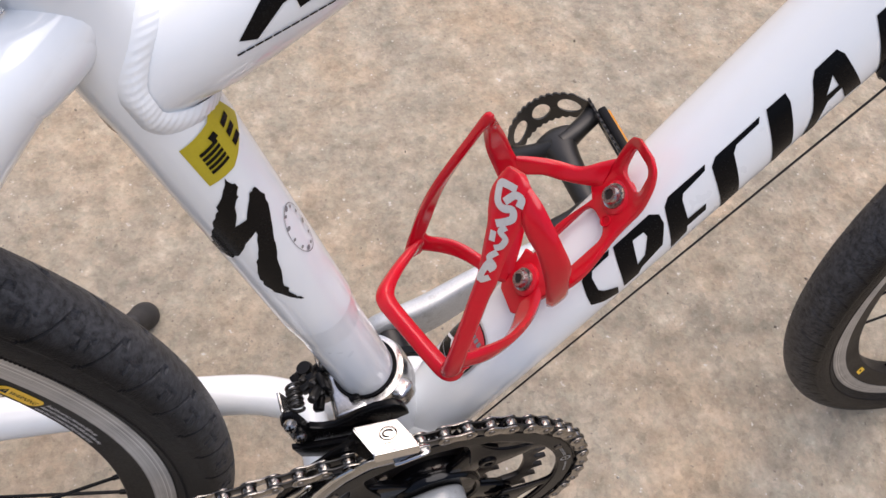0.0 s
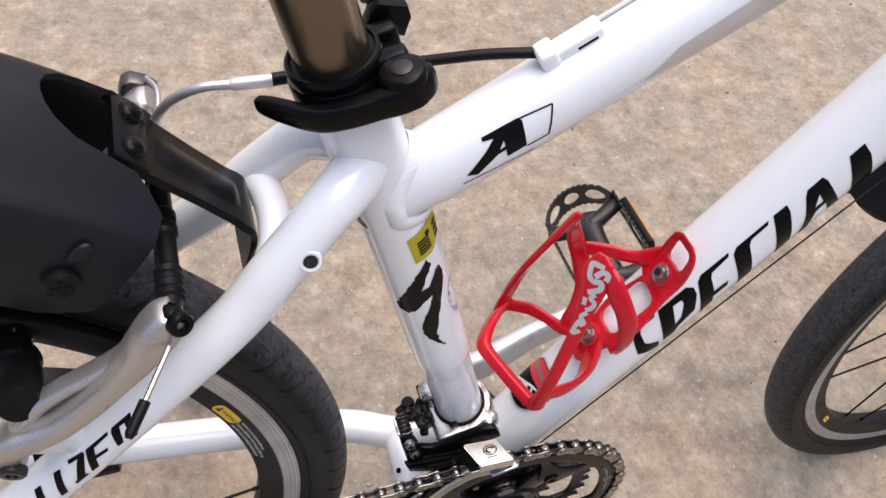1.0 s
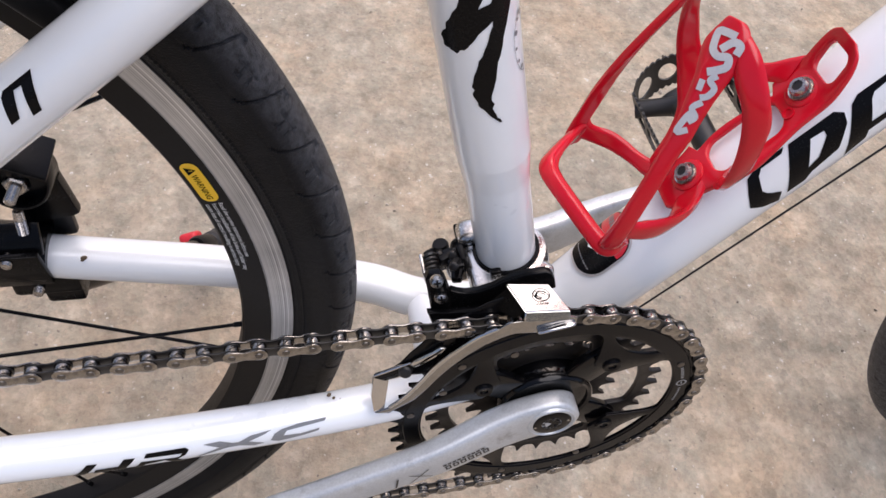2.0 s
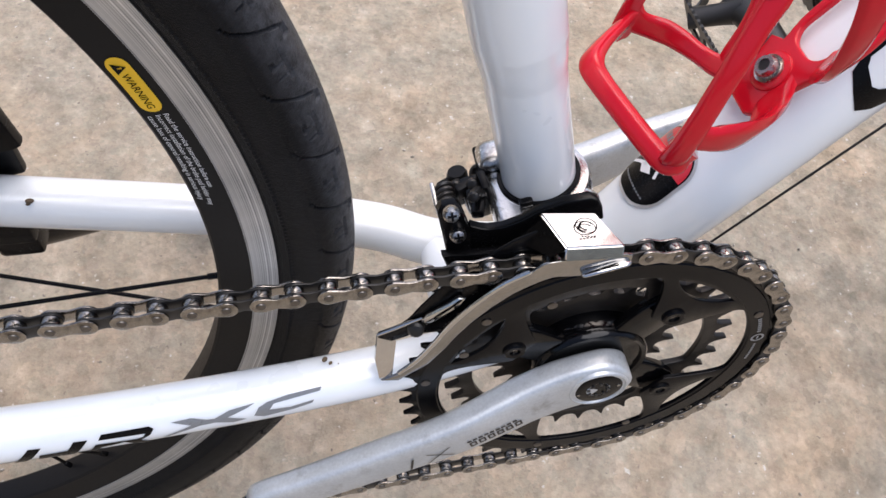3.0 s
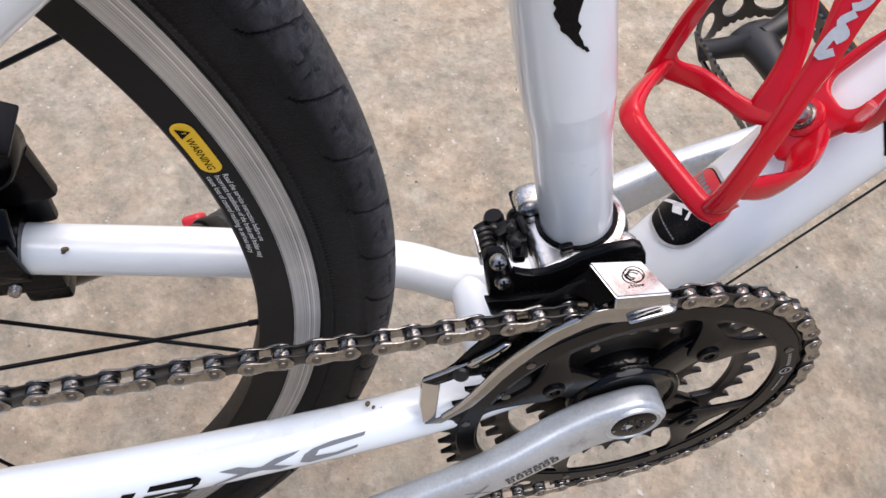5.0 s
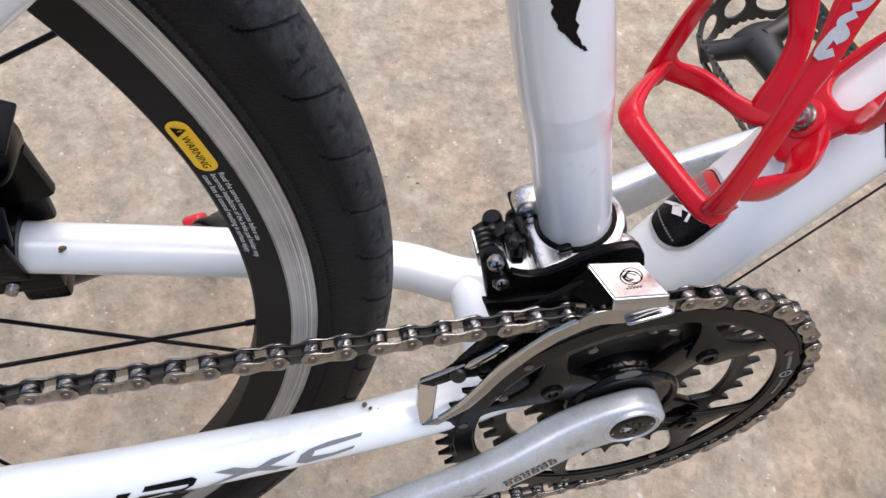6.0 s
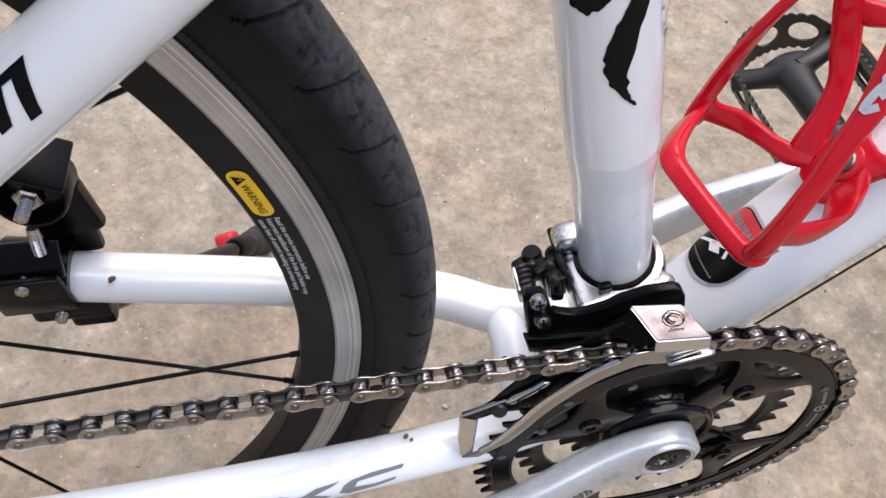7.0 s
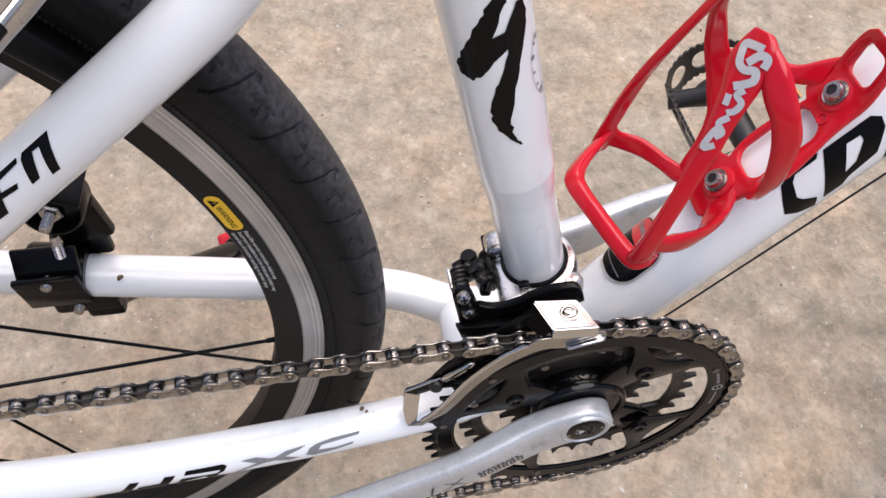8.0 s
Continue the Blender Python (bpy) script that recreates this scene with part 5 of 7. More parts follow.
    bm = plate([out[::-1]], 0.0020, m @ Matrix.Translation((0, 0.0640, 0)) @ pose(0, 0, 0, 90), holes=ovals)
    bmesh.ops.subdivide_edges(bm, edges=[e for e in bm.edges if e.calc_length() > 0.006], cuts=3)
    for v in bm.verts:
        q = m.inverted() @ v.co
        q.y -= 0.024 * (abs(q.x) / 0.035) ** 2.2
        v.co = m @ q
    part("end_plate", bm, PEDAL_RUBBER, pd, "black end plate with three oval holes", smooth=0)
    bm = bmesh.new()
    sweep(bm, [(c0.x, 0.084, c0.z, 0.007), (c0.x, 0.104, c0.z, 0.007)], 18)
    part("pedal_axle", bm, DARK_STEEL, pd)


PEDAL_TILT = -28.0
build_pedal()

# ---- seatpost and its clamp ----
def build_seat_clamp():
    ax = lambda s: ST_P - ST_N * 0.0040 + ST_D * s
    at = lambda u, y, s: ST_P + ST_N * u + ST_D * s + Vector((0, y, 0))
    bm = bmesh.new()
    sweep(bm, [(*ax(0.30), 0.0156), (*ax(0.58), 0.0156)], 44)
    part("seatpost", bm, POST_ALLOY, bike, "bronze-grey alloy seatpost")
    cl = new("seat_clamp")
    cl.parent = bike
    ORIGIN[cl.name] = Vector()
    tagged(cl, "black quick-release seat clamp")
    bm = bmesh.new()
    lathe(bm, [(0.0172, 0.0), (0.0200, 0.0), (0.0208, 0.0010), (0.0208, 0.0085), (0.0203, 0.0095), (0.0200, 0.0100), (0.0203, 0.0106), (0.0200, 0.0150), (0.0192, 0.0162), (0.0180, 0.0164), (0.0172, 0.0150)], ax(0.3790), ST_D, 52)
    part("collar", bm, BLACK_ALLOY, cl, "black alloy collar")
    bm = bmesh.new()
    lathe(bm, [(0.0157, 0.0), (0.0172, 0.0), (0.0172, 0.0012), (0.0168, 0.0016), (0.0157, 0.0016)], ax(0.3922), ST_D, 44)
    part("tube_rim", bm, WHITE, cl, "pale bare rim of the seat tube")
    # lugs in front of the collar, and the skewer through them
    o = at(0.0190, 0.0, 0.3865)
    for s in (-1, 1):
        bm = bmesh.new()
        block(bm, (0.015, 0.009, 0.0135), Matrix.Translation(o + Vector((0, 0.0088 * s, 0)) - ST_N * 0.002) @ axes(ST_D), 0.0025, 3)
        part("lug", bm, BLACK_ALLOY, cl)
    # raised wedge on the far lug, and the nut that bears on it
    wedge = [(-0.0095, -0.006), (0.0090, -0.006), (0.0085, 0.0035), (0.0050, 0.0080), (-0.0075, 0.0062), (-0.0095, 0.0020)]
    bm = plate([wedge], 0.0080, Matrix.Translation(at(0.0235, 0.0230, 0.3890)) @ pose(0, 0, 0, 90, 17, 0), bevel=0.0010)
    part("wedge", bm, BLACK_ALLOY, cl, smooth=40)
    bm = bmesh.new()
    prof = [(0.0004, 0.0), (0.0058, 0.0), (0.0066, 0.001), (0.0066, 0.0075), (0.0058, 0.0090), (0.0050, 0.0094), (0.0046, 0.0088), (0.0004, 0.0090)]
    lathe(bm, prof, at(0.0205, 0.0265, 0.3925), (-0.12, 0.42, 0.90), 36)
    for v in bm.verts:
        v.co += Vector((0, 0, 0.0002)) if v.index % 2 else Vector()
    part("adjusting_nut", bm, DARK_STEEL, cl, "knurled adjusting nut", smooth=20)
    # cam and lever along the right side
    c0 = at(0.0190, -0.0215, 0.3865)
    bm = bmesh.new()
    lathe(bm, [(0.0004, -0.0085), (0.0078, -0.0085), (0.0096, -0.0070), (0.0100, 0.0040), (0.0094, 0.0062), (0.0080, 0.0070), (0.0004, 0.0070)], c0, ST_D, 34)
    part("cam", bm, BLACK_ALLOY, cl, smooth=45)
    bm = bmesh.new()
    lathe(bm, [(0.0003, 0.0), (0.0046, 0.0), (0.0046, 0.0003), (0.0040, 0.0007), (0.0003, 0.0007)], c0 + ST_D * 0.0071, ST_D, 24)
    part("cam_pin", bm, DARK_STEEL, cl, "dark cam pin")
    bm = bmesh.new()
    path = [(0.0285, -0.0180, 0.3850, 0.0030, 0.0052), (0.0262, -0.0230, 0.3846, 0.0048, 0.0068), (0.0170, -0.0262, 0.3842, 0.0054, 0.0068), (0.0060, -0.0262, 0.3838, 0.0044, 0.0060), (-0.0060, -0.0255, 0.3836, 0.0040, 0.0058),
            (-0.0150, -0.0235, 0.3838, 0.0040, 0.0058), (-0.0215, -0.0205, 0.3846, 0.0036, 0.0056), (-0.0270, -0.0162, 0.3856, 0.0034, 0.0056), (-0.0330, -0.0110, 0.3866, 0.0030, 0.0052), (-0.0375, -0.0072, 0.3876, 0.0024, 0.0038), (-0.0390, -0.0058, 0.3880, 0.0010, 0.0020)]
    sweep(bm, spline([(*at(u, y, s), w, h) for u, y, s, w, h in path], 6), 24, up=ST_D, power=3.2)
    part("lever", bm, BLACK_ALLOY, cl, "black curved quick-release lever", smooth=50)


build_seat_clamp()


# ---- cables ----
def build_cables():
    cb = new("rear_brake_cable")
    cb.parent = bike
    ORIGIN[cb.name] = Vector()
    tagged(cb, "rear brake cable with black housing and silver noodle")
    bm = bmesh.new()
    sweep(bm, spline([(-0.0270, 0.001, 0.3665, 0.0026), (-0.058, 0.010, 0.3620, 0.0026), (-0.090, 0.019, 0.3545, 0.0026), (-0.118, 0.027, 0.3500, 0.0026), (-0.144, 0.0265, 0.3465, 0.0026)], 6), 14)
    part("housing", bm, BLACK_PLASTIC, cb, "black cable housing")
    bm = bmesh.new()
    sweep(bm, [(-0.143, 0.0265, 0.3466, 0.0030), (-0.150, 0.026, 0.3462, 0.0030)], 14)
    part("ferrule", bm, BLACK_PLASTIC, cb)
    bm = bmesh.new()
    sweep(bm, [(-0.150, 0.026, 0.3462, 0.0031), (-0.166, 0.026, 0.3457, 0.0031), (-0.168, 0.026, 0.3456, 0.0024)], 16)
    part("sleeve", bm, SLEEVE, cb, "pale silver sleeve")
    bm = bmesh.new()
    sweep(bm, spline([(-0.166, 0.026, 0.3457, 0.0023), (-0.180, 0.0265, 0.3450, 0.0023), (-0.1915, 0.0285, 0.3390, 0.0023), (-0.1985, 0.033, 0.3290, 0.0023), (-0.202, 0.040, 0.3180, 0.0023), (-0.203, 0.050, 0.3110, 0.0023)], 6), 14)
    part("noodle", bm, BRAKE_SILVER, cb, "curved metal noodle")
    # welded stop on the top tube
    up = TT_D.cross(Vector((0, -1, 0))).normalized()
    if up.z < 0:
        up = -up
    base = TT_P + TT_D * 0.043 + up * 0.0205
    bm = bmesh.new()
    block(bm, (0.030, 0.0105, 0.007), Matrix.Translation(base) @ Matrix((TT_D, (0, 1, 0), up)).transposed().to_4x4(), 0.002, 3)
    block(bm, (0.009, 0.0125, 0.010), Matrix.Translation(base - TT_D * 0.012 + up * 0.001) @ Matrix((TT_D, (0, 1, 0), up)).transposed().to_4x4(), 0.002, 3)
    part("cable_stop", bm, WHITE, TOP, "white painted cable stop")
    bm = bmesh.new()
    block(bm, (0.010, 0.0012, 0.0014), Matrix.Translation(base + TT_D * 0.006 + Vector((0, -0.0050, 0)) - up * 0.0008) @ Matrix((TT_D, (0, 1, 0), up)).transposed().to_4x4(), 0.0003)
    part("slot", bm, INK, TOP, "dark cable slot")
    bm = bmesh.new()
    sweep(bm, [(*(base + TT_D * 0.012 + up * 0.002), 0.0008), (*(base + TT_D * 0.40 + up * 0.006), 0.0008)], 8)
    part("inner_cable", bm, CABLE_STEEL, cb, "thin steel inner cable")
    # gear cable below the down tube
    n = Vector((0.829, 0, -0.559))
    bm = bmesh.new()
    a, b = DT_P + CAGE_D * 0.00 + n * 0.0345 + Vector((0, -0.010, 0)), DT_P + CAGE_D * 0.62 + n * 0.0325 + Vector((0, -0.010, 0))
    sweep(bm, [(*a.lerp(b, k / 8), 0.00065) for k in range(9)], 8)
    part("gear_cable", bm, DARK_STEEL, bike, "thin dark gear cable under the down tube")


build_cables()


# ---- rear brake ----
def build_brake():
    br = new("rear_brake")
    br.parent = bike
    ORIGIN[br.name] = Vector()
    tagged(br, "silver linear-pull rear brake with black boots")
    for s in (-1, 1):
        bm = bmesh.new()
        pts = [(-0.2020, 0.0655, 0.3130, 0.0040, 0.0070), (-0.2045, 0.0660, 0.3105, 0.0070, 0.0080), (-0.2090, 0.0670, 0.3058, 0.0080, 0.0084), (-0.2140, 0.0680, 0.2995, 0.0078, 0.0084), (-0.2200, 0.0685, 0.2912, 0.0064, 0.0082), (-0.2290, 0.0690, 0.2814, 0.0055, 0.0080),
               (-0.2402, 0.0695, 0.2702, 0.0054, 0.0080), (-0.2541, 0.0695, 0.2588, 0.0056, 0.0080), (-0.2640, 0.0695, 0.2540, 0.0062, 0.0080), (-0.2730, 0.0690, 0.2500, 0.0074, 0.0080), (-0.2780, 0.0680, 0.2430, 0.0076, 0.0078), (-0.2775, 0.0665, 0.2350, 0.0064, 0.0070), (-0.2765, 0.0660, 0.2300, 0.0025, 0.003)]
        sweep(bm, spline([(x, y * s, z, a, b) for x, y, z, a, b in pts], 6), 26, power=3.0, up=(0, 1, 0))
        arm = part("brake_arm", bm, BRAKE_SILVER, br, "satin silver brake arm", smooth=50)
        # second rail, behind the hollow
        bm = bmesh.new()
        rail = [(-0.2120, 0.0640, 0.3060, 0.0030, 0.0040), (-0.2172, 0.0640, 0.3000, 0.0034, 0.0050), (-0.2237, 0.0640, 0.2900, 0.0030, 0.0050), (-0.2303, 0.0640, 0.2848, 0.0027, 0.0050), (-0.2390, 0.0640, 0.2796, 0.0026, 0.0050), (-0.2499, 0.0640, 0.2734, 0.0028, 0.0050), (-0.2601, 0.0645, 0.2664, 0.0034, 0.0050), (-0.2680, 0.0655, 0.2590, 0.0040, 0.0055), (-0.2720, 0.0665, 0.2530, 0.0040, 0.0055)]
        sweep(bm, spline([(x, y * s, z, a, b) for x, y, z, a, b in rail], 5), 20, power=2.6, up=(0, 1, 0))
        part("rail", bm, BRAKE_SILVER, arm, smooth=50)
        bm = bmesh.new()
        sweep(bm, spline([(-0.2560, 0.0470 * s, 0.2060, 0.0105), (-0.2600, 0.0500 * s, 0.2150, 0.0088), (-0.2640, 0.0540 * s, 0.2240, 0.0080), (-0.2690, 0.0590 * s, 0.2330, 0.0074), (-0.2730, 0.0630 * s, 0.2400, 0.0040)], 4), 24)
        part("pivot_boss", bm, WHITE, arm, "white painted brake boss", smooth=60)
        bm = bmesh.new()
        lathe(bm, [(0.0015, 0.0), (0.0052, 0.0), (0.0056, 0.0008), (0.0056, 0.0034), (0.0046, 0.0044), (0.0026, 0.0044), (0.0022, 0.0020)], (-0.2765, 0.0735 * s, 0.2370), (-0.2, s, -0.15), 20)
        part("pivot_bolt", bm, DARK_STEEL, arm, "rusty dark pivot bolt")
        # pad holder with its bolt
        c0 = Vector((-0.435, 0, 0.034))
        bm = bmesh.new()
        ring = []
        for k in range(13):
            a = radians(41.5 + 15.5 * k / 12)
            ring.append((c0.x + 0.2830 * math.cos(a), 0.0195 * s, c0.z + 0.2830 * math.sin(a), 0.0066 - 0.002 * (abs(k - 6) / 6) ** 4, 0.0055))
        sweep(bm, ring, 16, power=3.5, up=(0, 1, 0))
        pad = part("brake_pad", bm, BLACK_PLASTIC, br, "black brake pad holder")
        a = radians(54.5)
        at = Vector((c0.x + 0.2800 * math.cos(a), 0.026 * s, c0.z + 0.2800 * math.sin(a)))
        bm = bmesh.new()
        lathe(bm, [(0.003, -0.004), (0.0078, -0.004), (0.0082, -0.002), (0.0072, 0.002), (0.0082, 0.0045), (0.0082, 0.012), (0.0062, 0.014), (0.0062, 0.026), (0.003, 0.026)], at, (0, s, 0), 24)
        part("pad_washer", bm, BLACK_ALLOY, br, "black cupped washers")
        at2 = Vector((-0.2735, 0.0720 * s, 0.2560))
        bm = bmesh.new()
        lathe(bm, [(0.0032, -0.030), (0.0090, -0.030), (0.0098, -0.026), (0.0085, -0.020), (0.0098, -0.014), (0.0095, 0.004), (0.0075, 0.008), (0.0032, 0.008)], at2 + Vector((0.006, -0.012 * s, 0.012)), (0.15, s, 0.45), 24)
        part("pad_bolt", bm, BLACK_PLASTIC, br, "black pad fixing bolt")
    # print on the pad and on the arm: plain bars
    c0 = Vector((-0.435, 0, 0.034))
    lay = lambda u, v: c0 + Vector(((0.2800 + v) * math.cos(radians(54) - u / 0.28), -0.0253, (0.2800 + v) * math.sin(radians(54) - u / 0.28)))
    bm = flat([[(-0.010, -0.0006), (0.0, -0.0006), (0.0, 0.0002), (-0.010, 0.0002)], [(-0.0115, -0.0002), (-0.010, -0.0014), (-0.010, 0.0010)], rounded(0.004, -0.001, 0.006, 0.0012, 0.0004)])
    part("pad_print", mapped(bm, lay, 0.003, 0), WHITE_INK, br, "tiny white arrow print", recalc=False, smooth=0)
    # anchor bolt, cable and its end cap
    bm = bmesh.new()
    lathe(bm, [(0.0020, -0.008), (0.0046, -0.008), (0.0050, -0.006), (0.0050, 0.001), (0.0043, 0.0022), (0.0050, 0.003), (0.0050, 0.006), (0.0044, 0.007), (0.0026, 0.007), (0.0022, 0.004)], (-0.2035, -0.0690, 0.3120), (0.50, -0.82, 0.28), 26)
    part("anchor_bolt", bm, BLACK_ALLOY, br, "black cable anchor bolt")
    bm = bmesh.new()
    sweep(bm, spline([(-0.2035, 0.066, 0.3110, 0.0008), (-0.2035, 0.0, 0.3120, 0.0008), (-0.2035, -0.070, 0.3110, 0.0008), (-0.2062, -0.0760, 0.3055, 0.0011), (-0.2120, -0.085, 0.3010, 0.0011), (-0.2195, -0.098, 0.2970, 0.0011)], 6), 8)
    part("inner_cable", bm, CABLE_STEEL, br, "frayed steel cable end")
    bm = bmesh.new()
    sweep(bm, [(-0.2170, -0.0935, 0.2982, 0.0022), (-0.2230, -0.1040, 0.2955, 0.0021), (-0.2238, -0.1055, 0.2950, 0.0013)], 12)
    part("cable_end_cap", bm, BLACK_PLASTIC, br, "dark cable end cap")
    # rubber boots, ribbed
    for y0, y1, far in ((-0.0650, -0.0195, 0), (-0.0155, 0.0270, 1)):
        bm = bmesh.new()
        prof = []
        L = y1 - y0
        for k in range(57):
            q = k / 56
            # from the ribbed nose to the smooth body and its rim
            r = 0.0030 + 0.0016 * min(1.0, q / 0.16)
            if 0.14 < q < 0.50:
                r += 0.0004 + 0.0007 * math.cos((q - 0.14) / 0.36 * 2 * math.pi * 4.5)
            if q > 0.90:
                r += 0.0010
            prof.append((r, L * q))
        lathe(bm, [(0.0012, 0.0)] + prof + [(0.0012, L)], (-0.2035, y1 if far else y0, 0.3100), (0, -1 if far else 1, 0), 24)
        part("boot", bm, BLACK_PLASTIC, br, "ribbed black rubber boot", smooth=60)
    # clip that holds the noodle: a hooked steel body with an open stirrup
    bm = bmesh.new()
    body = [(-0.0085, -0.0045), (0.0060, -0.0050), (0.0085, -0.0020), (0.0080, 0.0040), (0.0020, 0.0062), (-0.0060, 0.0058), (-0.0090, 0.0020)]
    turn = Matrix.Translation((-0.2075, 0.0760, 0.3110)) @ pose(0, 0, 0, 90, 0, 0) @ pose(0, 0, 0, 0, 0, -25)
    part("noodle_clip", plate([body], 0.0100, Matrix.Translation((0, 0.005, 0)) @ turn, [disc(-0.001, 0.0, 0.0026)[::-1]], bevel=0.0012), PIN_STEEL, br, "dark grey steel noodle clip", smooth=45)
    bm = bmesh.new()
    sweep(bm, spline([(-0.2030, 0.0740, 0.3180, 0.0014), (-0.1990, 0.0640, 0.3180, 0.0014), (-0.2000, 0.0500, 0.3160, 0.0014), (-0.2030, 0.0470, 0.3140, 0.0014), (-0.2060, 0.0500, 0.3130, 0.0014), (-0.2080, 0.0640, 0.3130, 0.0014), (-0.2080, 0.0740, 0.3120, 0.0014)], 5), 10)
    part("stirrup", bm, BRAKE_SILVER, br, "bent steel stirrup", smooth=60)


build_brake()


# ---- rear mudguard ----
def build_guard():
    gd = thing("mudguard", "matt black plastic rear mudguard on a steel bracket", "mudguard", (-0.24, 0, 0.34))
    c0 = Vector((-0.435, 0, 0.034))
    # half section: low crown, sloping shoulder, crease, flank that bows out and in again
    half = [(0.0, 0.3940), (0.0050, 0.3937), (0.0100, 0.3925), (0.0140, 0.3906), (0.0180, 0.3880), (0.0220, 0.3845), (0.0260, 0.3808), (0.0310, 0.3760), (0.0360, 0.3713), (0.0395, 0.3688), (0.0405, 0.3672),
            (0.0425, 0.3610), (0.0444, 0.3530), (0.0455, 0.3435), (0.0455, 0.3360), (0.0450, 0.3290), (0.0440, 0.3220), (0.0436, 0.3195)]
    sec = [(-y, r) for y, r in half[:0:-1]] + half
    n = 48
    bm = bmesh.new()
    rows = []
    for i in range(n + 1):
        row = []
        for y, r in sec:
            # the front is cut: an oval mouth in the crown, then straight down the flanks to a rounded corner
            u = min(1.0, abs(y + 0.002) / 0.0185)
            start = 55.2 + 4.4 * math.sqrt(max(0.0, 1 - u ** 2.2)) - 3.6 * max(0.0, min(1.0, (abs(y) - 0.0185) / 0.013)) ** 0.8
            start += 0.5 * max(0.0, min(1.0, (0.3672 - r) / 0.03)) + 3.4 * max(0.0, (0.3330 - r) / 0.0135) ** 2.0
            a = radians(start + (132 - start) * (i / n) ** 1.3)
            row.append(bm.verts.new((c0.x + r * math.cos(a), y, c0.z + r * math.sin(a))))
        rows.append(row)
    for a, b in zip(rows, rows[1:]):
        for k in range(len(sec) - 1):
            bm.faces.new((a[k], a[k + 1], b[k + 1], b[k]))
    bmesh.ops.recalc_face_normals(bm, faces=bm.faces)
    bmesh.ops.solidify(bm, geom=bm.faces[:], thickness=0.0022)
    part("guard_shell", bm, GUARD_PLASTIC, gd, "matt black moulded guard shell, open in front", smooth=24)
    # raised slot beside the screw
    bm = bmesh.new()
    sweep(bm, spline([(-0.2370, -0.0446, 0.3240, 0.0015, 0.0010), (-0.2340, -0.0450, 0.3270, 0.0030, 0.0018), (-0.2300, -0.0444, 0.3300, 0.0030, 0.0018), (-0.2275, -0.0440, 0.3312, 0.0015, 0.0010)], 4), 14, up=(0, 1, 0))
    part("boss", bm, GUARD_PLASTIC, gd, smooth=60)
    cross_screw(gd, (-0.2410, -0.0470, 0.3160), (0, -1, 0), 0.0072, 0.0030, BLACK_PLASTIC, "black cross-head screw")
    # steel bracket: strap, fold and tab
    up = Vector((0.7243, 0, 0.6895))
    ctrl = [(-0.2163, 0.3520), (-0.2050, 0.3401), (-0.1960, 0.3307), (-0.1850, 0.3191), (-0.1740, 0.3076), (-0.1690, 0.3024), (-0.1662, 0.2985), (-0.1655, 0.2930), (-0.1672, 0.2840), (-0.1715, 0.2690)]
    line = spline([(x, 0, z) for x, z in ctrl], 5)
    across = (-1, -0.93, -0.55, -0.42, -0.28, 0, 0.28, 0.42, 0.55, 0.93, 1)
    bm = bmesh.new()
    rows = []
    for i, q in enumerate(line):
        f = i / (len(line) - 1)
        w = 0.0195 - 0.0020 * min(1.0, max(0.0, (f - 0.12) / 0.2)) + 0.0012 * min(1.0, max(0.0, (f - 0.45) / 0.1))
        # a long shallow rib pressed into the middle, and lips folded down along both edges
        rib = 0.0022 * min(1.0, max(0.0, (f - 0.16) / 0.05)) * min(1.0, max(0.0, (0.50 - f) / 0.04))
        rows.append([bm.verts.new(Vector((q[0], w * k, q[2])) + up * (rib * max(0.0, 1 - (abs(k) / 0.45) ** 2) - (0.0030 if abs(k) == 1 else 0.0))) for k in across])
    for a, b in zip(rows, rows[1:]):
        for k in range(len(across) - 1):
            bm.faces.new((a[k], a[k + 1], b[k + 1], b[k]))
    bmesh.ops.recalc_face_normals(bm, faces=bm.faces)
    bmesh.ops.solidify(bm, geom=bm.faces[:], thickness=0.0016)
    part("bracket", bm, BLACK_STEEL, gd, "black folded steel bracket", smooth=40)
    bm = bmesh.new()
    block(bm, (0.0158, 0.0392, 0.0012), Matrix.Translation(Vector((-0.2107, 0, 0.3461)) + up * 0.0012) @ Matrix(((0.6895, 0, 0.7243), (0, 1, 0), (-0.7243, 0, 0.6895))).to_4x4(), 0.0004)
    part("clamp_plate", bm, BLACK_STEEL, gd, "black clamp plate under the rivets", smooth=40)
    for y in (-0.0100, 0.0115):
        bm = bmesh.new()
        lathe(bm, [(0.0003, 0.0034), (0.0020, 0.0032), (0.0038, 0.0024), (0.0050, 0.0010), (0.0054, -0.001), (0.0003, -0.001)], Vector((-0.2095, y, 0.3460)) + up * 0.0014, up, 24)
        part("rivet", bm, BLACK_STEEL, gd, "domed black rivet")


build_guard()


